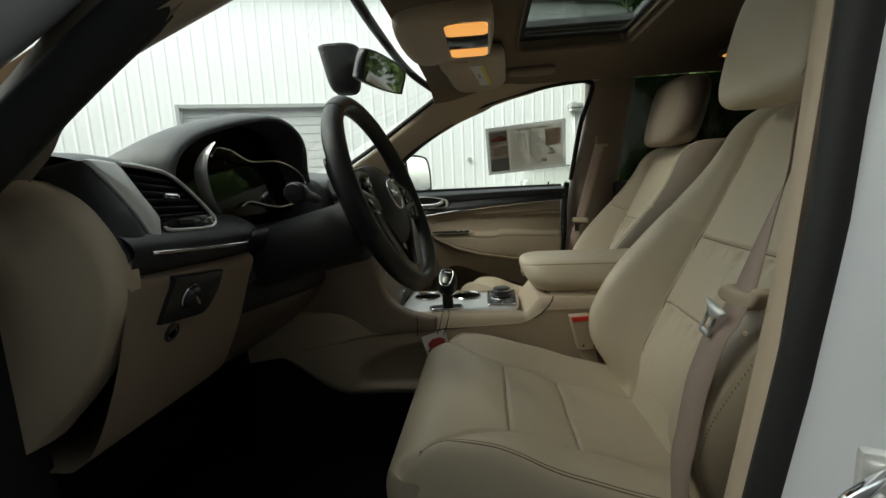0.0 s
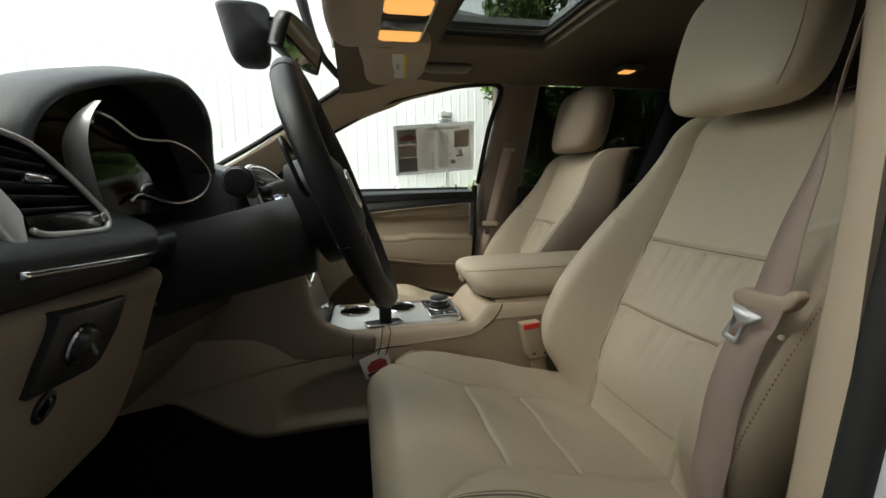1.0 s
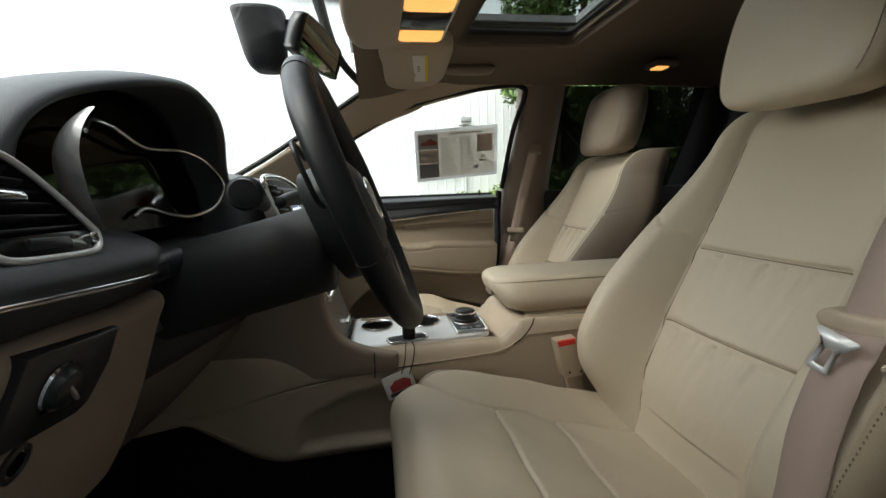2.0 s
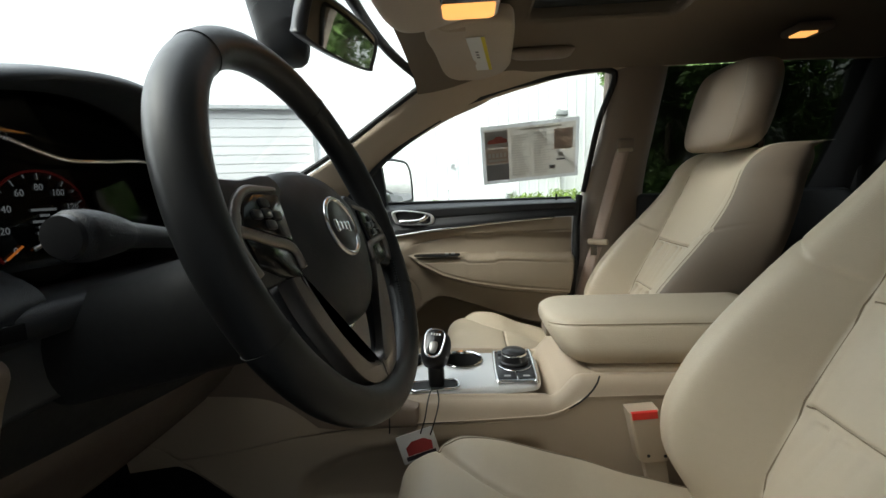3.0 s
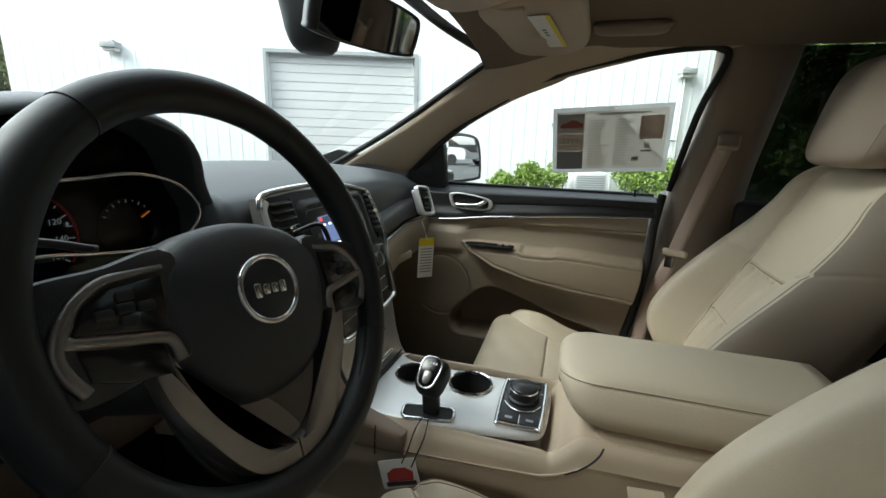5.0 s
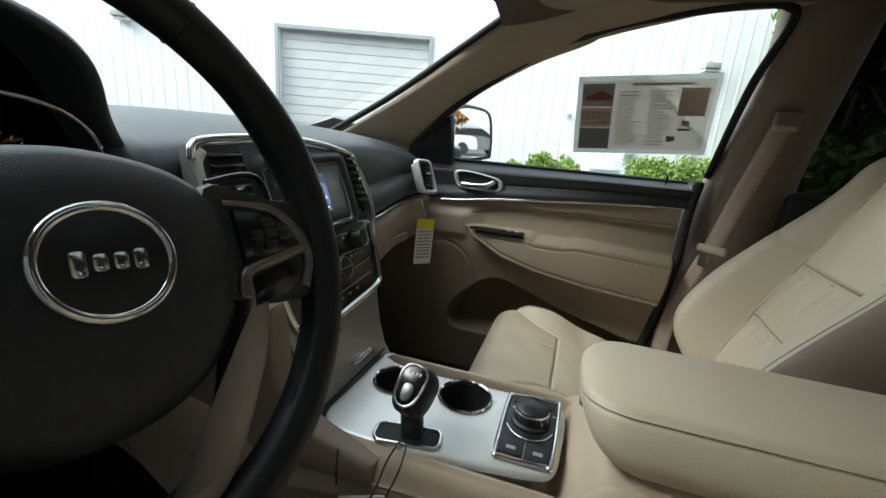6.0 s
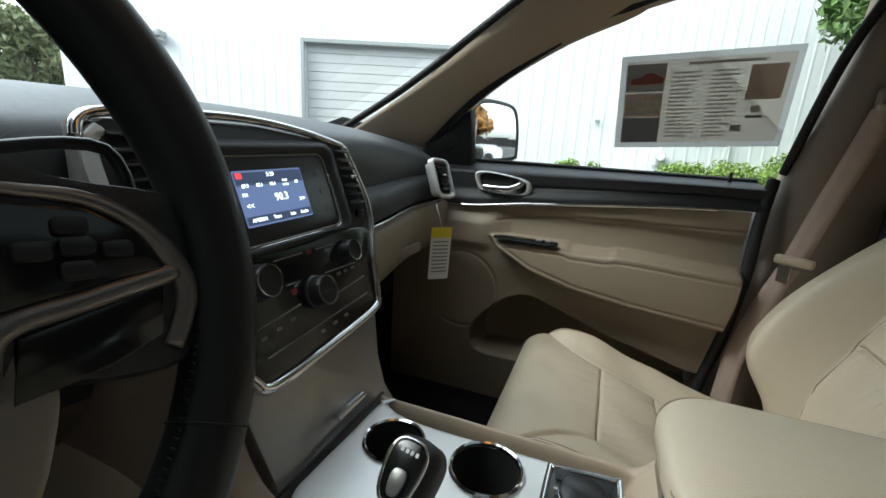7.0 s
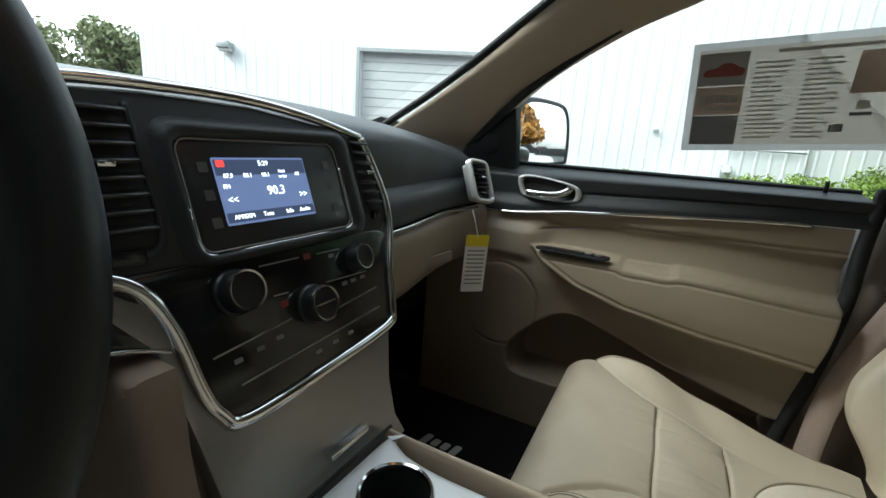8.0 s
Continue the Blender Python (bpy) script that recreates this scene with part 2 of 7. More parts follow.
def on_wall(s, z, out=0.0):
    """A place on the building's front: s along it from the door's edge, z up, out towards the lot."""
    return WALL_AT + WX * s + WN * out + WZ * z


def wall_box(s0, s1, z0, z1, o0, o1, bevel=0.0):
    return slab([(s0, z0), (s1, z0), (s1, z1), (s0, z1)], on_wall(0, 0, o0), WX, WZ, WN, o1 - o0, bevel)


DOOR_W, DOOR_H, WALL_L, WALL_R, WALL_H = 3.66, 3.28, -6.38, 30.0, 6.1
building = thing("warehouse_building", on_wall(5, 0), "white ribbed steel warehouse with a roll-up door", "building")
part("wall", wall_box(WALL_L, 0, 0, WALL_H, -0.3, 0), STEEL, building, smooth=False)
part("wall", wall_box(DOOR_W, WALL_R, 0, WALL_H, -0.3, 0), STEEL, building, smooth=False)
part("wall", wall_box(0, DOOR_W, DOOR_H, WALL_H, -0.3, 0), STEEL, building, smooth=False)
part("side_wall", wall_box(WALL_L, WALL_L + 0.2, 0, WALL_H, -12, -0.31), STEEL, building, smooth=False)
part("roof", wall_box(WALL_L - 0.2, WALL_R + 0.2, WALL_H, WALL_H + 0.12, -12, 0.25), GREY_TRIM, building, smooth=False)
for s0, s1, z0, z1 in ((-0.09, -0.005, 0, DOOR_H + 0.09), (DOOR_W + 0.005, DOOR_W + 0.09, 0, DOOR_H + 0.09), (0, DOOR_W, DOOR_H, DOOR_H + 0.085)):
    part("door_trim", wall_box(s0, s1, z0, z1, 0.002, 0.05), GREY_TRIM, building, smooth=False)
roll = part("roll_up_door", wall_box(0, DOOR_W, 0, DOOR_H, -0.25, -0.16), DOOR_PAINT, building, "white sectional roll-up door", smooth=False)
for k in range(15):
    z = k * DOOR_H / 15
    part("door_panel", wall_box(0.02, DOOR_W - 0.02, z + 0.008, z + DOOR_H / 15 - 0.008, -0.16, -0.138, 0.006), DOOR_PAINT, roll, smooth=False)
# standing ribs of the siding
ribs = bmesh.new()
for k in range(int((WALL_R - WALL_L) / 0.305)):
    s = WALL_L + 0.1 + k * 0.305
    z0 = DOOR_H + 0.1 if -0.12 < s < DOOR_W + 0.12 else 0.0
    a = [on_wall(s + ds, z, o) for z in (z0, WALL_H) for ds, o in ((-0.045, 0.001), (-0.014, 0.007), (0.014, 0.007), (0.045, 0.001))]
    v = [ribs.verts.new(p) for p in a]
    for i in range(3):
        ribs.faces.new((v[i], v[i + 1], v[i + 5], v[i + 4]))
part("siding_ribs", ribs, STEEL, building, smooth=False)


def wall_lamp(s, z):
    lamp = thing("wall_lamp", on_wall(s, z), "grey boxy flood lamp fixed to a white wall", "lamp", group="lamps on the warehouse")
    part("housing", wall_box(s - 0.19, s + 0.19, z, z + 0.13, 0.03, 0.27, 0.02), GREY_TRIM, lamp)
    part("lens", wall_box(s - 0.16, s + 0.16, z - 0.075, z - 0.002, 0.05, 0.22, 0.02), material("lamp_glass", (0.6, 0.6, 0.58), 0.3), lamp)
    part("bracket", wall_box(s - 0.04, s + 0.04, z + 0.135, z + 0.19, 0.002, 0.12, 0.004), GREY_TRIM, lamp)


wall_lamp(-3.69, 3.20)
wall_lamp(10.52, 3.15)


def leaves(rng, centers, spread, count, size):
    """Many small folded leaves scattered round the given clumps."""
    c = np.array(centers)[rng.integers(0, len(centers), count)]
    d = rng.normal(size=(count, 3))
    d /= np.linalg.norm(d, axis=1)[:, None]
    p = c + d * (spread * rng.uniform(0.35, 1.0, (count, 1)) ** 0.7)
    a = rng.normal(size=(count, 3))
    a /= np.linalg.norm(a, axis=1)[:, None]
    b = np.cross(a, rng.normal(size=(count, 3)))
    b /= np.linalg.norm(b, axis=1)[:, None]
    s = size * rng.uniform(0.6, 1.3, (count, 1))
    up = np.cross(a, b)
    v = np.stack([p - a * s, p + b * s * 0.45 + up * s * 0.15, p + a * s, p - b * s * 0.45 + up * s * 0.15], 1).reshape(-1, 3)
    i = np.arange(count)[:, None] * 4
    f = np.concatenate([i + (0, 1, 2), i + (0, 2, 3)])
    return v.tolist(), f.tolist()


def bush(place, width, height, mat, label, seed):
    rng = np.random.default_rng(seed)
    ob = thing("bush", place, label, "bush", group="bushes along the wall")
    cs = [(place[0] + rng.uniform(-1, 1) * width / 2, place[1] + rng.uniform(-1, 1) * 0.3, height * rng.uniform(0.35, 0.85)) for _ in range(14)]
    v, f = leaves(rng, cs, 0.3 * height, 2600, 0.05)
    link("foliage", v, f, mat, ob, smooth=False)
    for k in range(5):
        q = cs[k]
        tube("stem", spline([place, ((place[0] + q[0]) / 2, (place[1] + q[1]) / 2, q[2] * 0.6), q], 6), np.linspace(0.02, 0.006, 6), BARK, ob, sides=6)


def tree(place, height, width, mat, label, seed, count=9000, size=0.1, low=0.25):
    rng = np.random.default_rng(seed)
    ob = thing("tree", place, label, "tree", group="trees round the lot")
    x, y, z0 = place
    trunk = spline([(x, y, z0), (x + 0.1, y, z0 + height * 0.4), (x - 0.05, y + 0.1, z0 + height * 0.92)], 12)
    tube("trunk", trunk, np.linspace(height * 0.022, height * 0.004, 12), BARK, ob)
    cs = []
    for k in range(26):
        h = rng.uniform(low, 0.97)
        reach = width / 2 * math.sin(math.pi * min(1, (h - low * 0.6) / (1.15 - low * 0.6))) * rng.uniform(0.5, 1.1)
        a = rng.uniform(0, 2 * math.pi)
        root = trunk[min(11, int(h * 10))]
        tip = (x + reach * math.cos(a), y + reach * math.sin(a), z0 + height * h)
        tube("limb", spline([root, (np.array(root) + tip) / 2 + (0, 0, 0.15), tip], 6), np.linspace(height * 0.006, 0.01, 6), BARK, ob, sides=5)
        cs += [tip, ((root[0] + 2 * tip[0]) / 3, (root[1] + 2 * tip[1]) / 3, tip[2] - 0.1)]
    v, f = leaves(rng, cs, width * 0.16, count, size)
    link("crown", v, f, mat, ob, smooth=False)


for s, w, h, m, seed in ((6.9, 1.0, 0.80, LEAF_PALE, 1), (9.5, 1.3, 0.95, LEAF_PALE, 2), (10.7, 1.4, 1.05, LEAF_PALE, 3), (11.9, 1.4, 1.25, LEAF_PALE, 4), (5.9, 0.6, 0.6, LEAF_PALE, 5)):
    bush(tuple(on_wall(s, 0, 0.7)), w, h, m, "pale green leafy bush against the white wall", seed)
meter = thing("meter_box", on_wall(8.93, 1.0), "small grey meter box fixed to a white wall", "meter")
part("box", wall_box(8.82, 9.04, 0.86, 1.14, 0.03, 0.16, 0.01), GREY_TRIM, meter)
part("dial", lathe([(0.085, 0), (0.085, 0.08), (0.06, 0.11), (0, 0.11)], on_wall(8.93, 1.05, 0.16), tuple(WN), 20), STEEL, meter)
aircon = thing("air_conditioner", on_wall(8.15, 0, 0.5), "pale outdoor air conditioner unit on the ground", "air conditioner")
part("case", wall_box(7.75, 8.55, 0.05, 0.66, 0.2, 0.8, 0.03), DOOR_PAINT, aircon)
for k in range(9):
    part("louvre", wall_box(7.80, 8.50, 0.12 + 0.055 * k, 0.15 + 0.055 * k, 0.802, 0.815, 0.004), GREY_TRIM, aircon)
box_f = thing("wall_fixture", on_wall(7.3, 1.8), "small grey fixture on a white wall", "fixture")
part("cover", wall_box(7.24, 7.36, 1.78, 1.85, 0.03, 0.10, 0.01), GREY_TRIM, box_f)
pipe = thing("conduit_pipe", on_wall(10.6, 1.5), "thin white conduit pipe running down a wall", "pipe")
tube("conduit", [tuple(on_wall(10.52, 3.1, 0.06)), tuple(on_wall(10.55, 2.2, 0.06)), tuple(on_wall(10.6, 0.3, 0.06))], 0.025, DOOR_PAINT, pipe)
tube("conduit", [tuple(on_wall(8.9, 1.50, 0.06)), tuple(on_wall(9.6, 1.52, 0.06)), tuple(on_wall(10.58, 1.52, 0.06))], 0.02, GREY_TRIM, pipe)
post = thing("wall_post", on_wall(7.09, 0, 0.3), "thin grey post beside a white wall", "post")
tube("shaft", [tuple(on_wall(7.09, 0.0, 0.3)), tuple(on_wall(7.09, 1.15, 0.3))], 0.02, GREY_TRIM, post)
for x, y, h, w, seed in ((5.6, 11.4, 6.2, 3.4, 11), (5.0, 8.6, 6.8, 3.6, 19), (7.4, 7.2, 7.5, 4.5, 12), (12.0, 10.5, 8.0, 5.0, 13), (8.4, 10.2, 9.0, 5.0, 17)):
    tree((x, y, 0), h, w, LEAF, "dense dark green tree beside the parking lot", seed, 15000, 0.1, 0.08)
for x, y, h, w, m, seed, label in ((-27, 19, 7.2, 6.0, LEAF_MUTED, 14, "tall green tree far behind the lot"), (-32, 16, 6.4, 6.0, LEAF_MUTED, 15, "muted green tree far behind the lot"), (-33, 11, 5.6, 6.5, LEAF_MUTED, 16, "muted green tree far behind the lot"), (-38, 24, 8.5, 7.0, LEAF, 18, "tall green tree far behind the lot"),
                                  (22, -12, 5.0, 7.0, LEAF, 20, "tall green tree across the lot"), (30, 5.2, 4.2, 3.4, LEAF_AUTUMN, 21, "orange autumn tree across the lot"), (18, -20, 6.0, 6.0, LEAF_PALE, 22, "pale green tree across the lot"), (32, 3.6, 8.0, 4.5, LEAF_PALE, 23, "pale green tree across the lot")):
    tree((x, y, 0), h, w, m, label, seed, 8000, 0.22)


def parked_car(x, y, turn, paint, label):
    """A small parked car: body, cabin glass and four wheels."""
    ob = thing("parked_car", (x, y, 0), label, "car", group="cars across the lot")
    m = Matrix.Translation((x, y, 0)) @ Matrix.Rotation(turn, 4, "Z")
    side = spline([(-2.2, 0.35), (-2.25, 0.75), (-1.9, 0.95), (-1.2, 1.0), (-0.6, 1.02), (0.9, 1.02), (1.9, 1.0), (2.2, 0.8), (2.2, 0.35)], 40)
    part("body", slab([(a, b) for a, b in side], m @ Vector((0, 0.85, 0)), m.to_3x3() @ Vector((1, 0, 0)), (0, 0, 1), m.to_3x3() @ Vector((0, -1, 0)), 1.7, 0.08), paint, ob)
    cab = [(-1.15, 1.0), (-0.55, 1.45), (0.9, 1.48), (1.75, 1.0)]
    part("cabin", slab(cab, m @ Vector((0, 0.72, 0)), m.to_3x3() @ Vector((1, 0, 0)), (0, 0, 1), m.to_3x3() @ Vector((0, -1, 0)), 1.44, 0.10), BLACK_SMOOTH, ob, "dark cabin glass")
    for a in (-1.35, 1.35):
        for b in (-0.78, 0.78):
            part("wheel", lathe([(0.32, -0.1), (0.33, 0.0), (0.32, 0.1), (0.2, 0.1), (0, 0.08)], m @ Vector((a, b, 0.33)), m.to_3x3() @ Vector((0, 1 if b > 0 else -1, 0)), 20), RUBBER, ob)


parked_car(24, 4.2, radians(80), PAINT, "white car parked across the lot")
parked_car(25, 6.6, radians(85), material("grey_car_paint", (0.12, 0.125, 0.13), 0.3, coat=0.5), "dark grey car parked across the lot")
parked_car(24.5, 1.9, radians(84), material("silver_car_paint", (0.4, 0.41, 0.42), 0.3, metal=0.4, coat=0.5), "silver car parked across the lot")


# ---- the car's shell ----
def curve_y(points, n=24):
    return spline(points, n)


floor_bm = box((0.75, 0.0, 0.44), (3.3, 1.56, 0.06), 0.01)
tagged(part("floor", floor_bm, CARPET), "black carpeted floor of the car", "floor", kind="structure")
part_bm = box((-0.55, 0.0, 0.78), (0.06, 1.5, 0.62), 0.02)
tagged(part("wall_front", part_bm, CARPET), "black carpeted firewall in the footwell", "wall", kind="structure")

# headliner with the sunroof's opening
SUN_X, SUN_Y = (0.458, 0.815), 0.345
xs = np.unique(np.concatenate([np.linspace(0.14, SUN_X[0], 14), np.linspace(*SUN_X, 10), np.linspace(SUN_X[1], 2.3, 30)]))
ys = np.unique(np.concatenate([np.linspace(-0.66, -SUN_Y, 12), np.linspace(-SUN_Y, SUN_Y, 14), np.linspace(SUN_Y, 0.66, 12)]))


def roof_z(x, y):
    front = 0.055 * (1 - smooth01((x - 0.12) / 0.35))
    return 1.605 - front - 0.05 * (np.abs(y) / 0.66) ** 4 - 0.04 * smooth01((x - 1.3) / 1.0)


verts, faces = [], []
X, Y = np.meshgrid(xs, ys, indexing="ij")
for lift in (0.0, 0.05):
    verts += np.stack([X, Y, roof_z(X, Y) + lift], -1).reshape(-1, 3).tolist()
ny, off = len(ys), X.size
for i in range(len(xs) - 1):
    for j in range(ny - 1):
        cx, cy = (xs[i] + xs[i + 1]) / 2, (ys[j] + ys[j + 1]) / 2
        if SUN_X[0] < cx < SUN_X[1] and abs(cy) < SUN_Y:
            continue
        q = [i * ny + j, (i + 1) * ny + j, (i + 1) * ny + j + 1, i * ny + j + 1]
        faces += [q, [k + off for k in q[::-1]]]
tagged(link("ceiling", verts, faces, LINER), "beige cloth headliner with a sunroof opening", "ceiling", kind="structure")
# the opening's lining, frame and glass
sunroof = thing("sunroof", (0.62, 0, 1.62), "closed tinted glass sunroof in a black frame", "sunroof")
SUN_C = sum(SUN_X) / 2
loop = [(SUN_C + a, b) for a, b in rrect(SUN_X[1] - SUN_X[0] + 0.006, 2 * SUN_Y + 0.006, 0.03)]
P = np.array([[(a, b, roof_z(np.array(a), np.array(b)) + dz) for a, b in loop + loop[:1]] for dz in (-0.006, 0.0, 0.02, 0.055)])
P[0, :, :2] = (P[0, :, :2] - (SUN_C, 0)) * 1.03 + (SUN_C, 0)
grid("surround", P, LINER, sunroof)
ring = rrect(SUN_X[1] - SUN_X[0] + 0.08, 2 * SUN_Y + 0.08, 0.04)
inner = rrect(SUN_X[1] - SUN_X[0] - 0.035, 2 * SUN_Y - 0.045, 0.03)
P = np.array([[(SUN_C + a, b, 1.628 + dz) for a, b in o + o[:1]] for o, dz in ((ring, 0.0), (inner, 0.0), (inner, 0.012), (ring, 0.012))])
grid("glass_frame", P, RUBBER, sunroof)
# half-drawn shade panel behind the glass's rear edge
part("shade_edge", box((SUN_X[1] - 0.004, 0, 1.622), (0.012, 2 * SUN_Y - 0.02, 0.018), 0.005, 2), LINER, sunroof)
pane = part("pane", slab(inner, (SUN_C, 0, 1.636), (1, 0, 0), (0, 1, 0), (0, 0, 1), 0.005, 0), ROOF_GLASS, sunroof, "tinted glass pane", smooth=False)
pane.visible_shadow = False
# outer roof skin that keeps the sky off the liner's back
roof_bm = bmesh.new()
for x0, x1, y0, y1 in ((0.12, SUN_X[0] - 0.02, -0.70, 0.70), (SUN_X[1] + 0.02, 2.35, -0.70, 0.70), (SUN_X[0] - 0.02, SUN_X[1] + 0.02, -0.70, -SUN_Y - 0.02), (SUN_X[0] - 0.02, SUN_X[1] + 0.02, SUN_Y + 0.02, 0.70)):
    b2 = box(((x0 + x1) / 2, (y0 + y1) / 2, 1.685), (x1 - x0, y1 - y0, 0.02), 0)
    me = bpy.data.meshes.new("tmp")
    b2.to_mesh(me)
    b2.free()
    roof_bm.from_mesh(me)
    bpy.data.meshes.remove(me)
tagged(part("roof", roof_bm, PAINT, smooth=False), "white painted steel car roof", "roof", kind="structure")


def side_y(z):
    """The window plane: it leans in towards the roof."""
    return 0.86 - (z - 1.13) * 0.372


WINDOW = [(-0.20, 1.115), (-0.155, 1.172), (0.0, 1.305), (0.19, 1.424), (0.36, 1.497), (0.53, 1.536), (0.70, 1.558), (0.762, 1.553), (0.782, 1.525), (0.747, 1.391), (0.722, 1.165), (0.715, 1.115)]


def mirror_y(P, s):
    P = np.array(P, float)
    P[..., 1] *= s
    return P


def pillar(name, rows, mat, label, s):
    """A padded trim strip: rows of four places across it, smoothed along and rounded."""
    R = np.array(rows, float)
    cols = [spline(R[:, k], 22) for k in range(R.shape[1])]
    P = np.stack(cols, 1)
    P = np.stack([spline(r, 13) for r in P])
    ob = grid(name, mirror_y(P, s), mat)
    return tagged(ob, label, "pillar", kind="structure")


for s in (1, -1):
    # windscreen pillar: outer seal edge, crown, window edge, return
    pillar("trim_windscreen_pillar", [
        [(-0.46, 0.80, 1.16), (-0.40, 0.750, 1.185), (-0.30, 0.765, 1.20), (-0.16, 0.835, 1.165), (-0.13, 0.865, 1.17)],
        [(-0.20, 0.76, 1.30), (-0.165, 0.712, 1.315), (-0.09, 0.735, 1.305), (-0.01, 0.785, 1.30), (0.01, 0.815, 1.31)],
        [(0.00, 0.715, 1.43), (0.025, 0.675, 1.435), (0.11, 0.70, 1.408), (0.195, 0.738, 1.413), (0.212, 0.765, 1.43)],
        [(0.14, 0.675, 1.525), (0.168, 0.645, 1.53), (0.26, 0.665, 1.508), (0.370, 0.708, 1.487), (0.388, 0.735, 1.50)],
        [(0.19, 0.64, 1.57), (0.22, 0.60, 1.578), (0.32, 0.62, 1.575), (0.43, 0.67, 1.570), (0.45, 0.71, 1.57)],
    ], BEIGE, "beige padded windscreen pillar trim", s)
    # rail above the door
    pillar("trim_roof_rail", [
        [(0.18, 0.60, 1.556), (0.25, 0.650, 1.525), (0.365, 0.706, 1.487), (0.388, 0.735, 1.50)],
        [(0.42, 0.60, 1.580), (0.46, 0.655, 1.553), (0.51, 0.694, 1.520), (0.52, 0.735, 1.532)],
        [(0.70, 0.60, 1.585), (0.70, 0.655, 1.572), (0.70, 0.690, 1.549), (0.70, 0.735, 1.562)],
        [(1.20, 0.60, 1.585), (1.20, 0.655, 1.572), (1.20, 0.690, 1.562), (1.20, 0.735, 1.572)],
        [(2.20, 0.60, 1.565), (2.20, 0.650, 1.545), (2.20, 0.690, 1.532), (2.20, 0.735, 1.545)],
    ], BEIGE, "beige cloth roof rail above the doors", s)
    # middle pillar
    if s > 0:
        pillar("trim_middle_pillar", [
            [(0.765, 0.735, 1.575), (0.785, 0.690, 1.572), (0.86, 0.668, 1.572), (0.95, 0.690, 1.572), (0.965, 0.73, 1.572)],
            [(0.765, 0.785, 1.40), (0.775, 0.730, 1.395), (0.84, 0.708, 1.395), (0.93, 0.730, 1.395), (0.95, 0.785, 1.40)],
            [(0.725, 0.87, 1.16), (0.735, 0.790, 1.155), (0.81, 0.755, 1.15), (0.91, 0.775, 1.155), (0.93, 0.86, 1.16)],
            [(0.69, 0.87, 0.90), (0.700, 0.790, 0.90), (0.79, 0.745, 0.90), (0.91, 0.765, 0.90), (0.94, 0.86, 0.90)],
            [(0.63, 0.87, 0.64), (0.640, 0.790, 0.64), (0.75, 0.735, 0.64), (0.90, 0.755, 0.64), (0.94, 0.86, 0.64)],
            [(0.60, 0.87, 0.47), (0.610, 0.790, 0.47), (0.72, 0.735, 0.47), (0.90, 0.755, 0.47), (0.94, 0.86, 0.47)],
        ], TAN, "tan middle pillar trim with a seat belt", s)
    else:
        pillar("trim_middle_pillar", [
            [(0.675, 0.73, 1.575), (0.71, 0.672, 1.575), (0.80, 0.660, 1.575), (0.95, 0.690, 1.572), (0.965, 0.73, 1.572)],
            [(0.655, 0.748, 1.33), (0.676, 0.698, 1.33), (0.79, 0.668, 1.33), (0.95, 0.72, 1.33), (0.96, 0.78, 1.33)],
            [(0.634, 0.757, 1.13), (0.655, 0.714, 1.13), (0.78, 0.715, 1.13), (0.93, 0.76, 1.13), (0.94, 0.86, 1.13)],
            [(0.616, 0.767, 0.99), (0.636, 0.717, 0.99), (0.76, 0.735, 0.99), (0.92, 0.765, 0.99), (0.94, 0.86, 0.99)],
            [(0.590, 0.776, 0.84), (0.606, 0.730, 0.84), (0.74, 0.735, 0.84), (0.91, 0.765, 0.84), (0.94, 0.86, 0.84)],
            [(0.560, 0.782, 0.66), (0.572, 0.738, 0.66), (0.70, 0.735, 0.66), (0.90, 0.755, 0.66), (0.94, 0.86, 0.66)],
            [(0.53, 0.792, 0.47), (0.54, 0.745, 0.47), (0.70, 0.735, 0.47), (0.90, 0.755, 0.47), (0.94, 0.86, 0.47)],
        ], BEIGE, "beige middle pillar trim in the open doorway", s)
    # rear pillar and the tail
    pillar("trim_rear_pillar", [
        [(1.56, 0.74, 1.57), (1.60, 0.68, 1.57), (1.68, 0.66, 1.57), (1.76, 0.68, 1.57)],
        [(1.55, 0.80, 1.35), (1.59, 0.74, 1.35), (1.67, 0.72, 1.35), (1.75, 0.74, 1.35)],
        [(1.52, 0.87, 1.12), (1.56, 0.80, 1.12), (1.64, 0.77, 1.12), (1.72, 0.79, 1.12)],
    ], BLACK, "dark rear pillar trim", s)
    # side glass
    wy = [side_y(z) for _, z in WINDOW]
    n = len(WINDOW)
    if s > 0:
        gl = link("window_1", [(x, y * s, z) for (x, z), y in zip(WINDOW, wy)] + [(x, y * s + 0.004 * s, z) for (x, z), y in zip(WINDOW, wy)],
                  [list(range(n)), list(range(2 * n - 1, n - 1, -1))], CLEAR, smooth=False)
        gl.visible_shadow = False
        tagged(gl, "clear side window glass of the front passenger door", "window", kind="structure")
        seal = [(x, side_y(z) - 0.020, z) for x, z in WINDOW[1:-1]]
        tagged(tube("trim_window_seal", spline(seal, 60), 0.010, RUBBER, sides=8), "black rubber window seal", "seal", kind="structure")
    # rear door glass and the panel under it
    quad = [(0.93, 1.14), (1.60, 1.14), (1.60, 1.56), (0.95, 1.56)]
    gl = link("window_2" if s > 0 else "window_3", [(x, (side_y(z) + d) * s, z) for d in (0, 0.004) for x, z in quad], [(0, 1, 2, 3), (7, 6, 5, 4)], TINTED, smooth=False)
    gl.visible_shadow = False
    tagged(gl, "dark tinted rear door window", "window", kind="structure")
    tagged(part("wall_rear_door", box((1.25, 0.80 * s, 0.80), (0.72, 0.10, 0.70), 0.02), BLACK), "dark rear door trim", "wall", kind="structure")
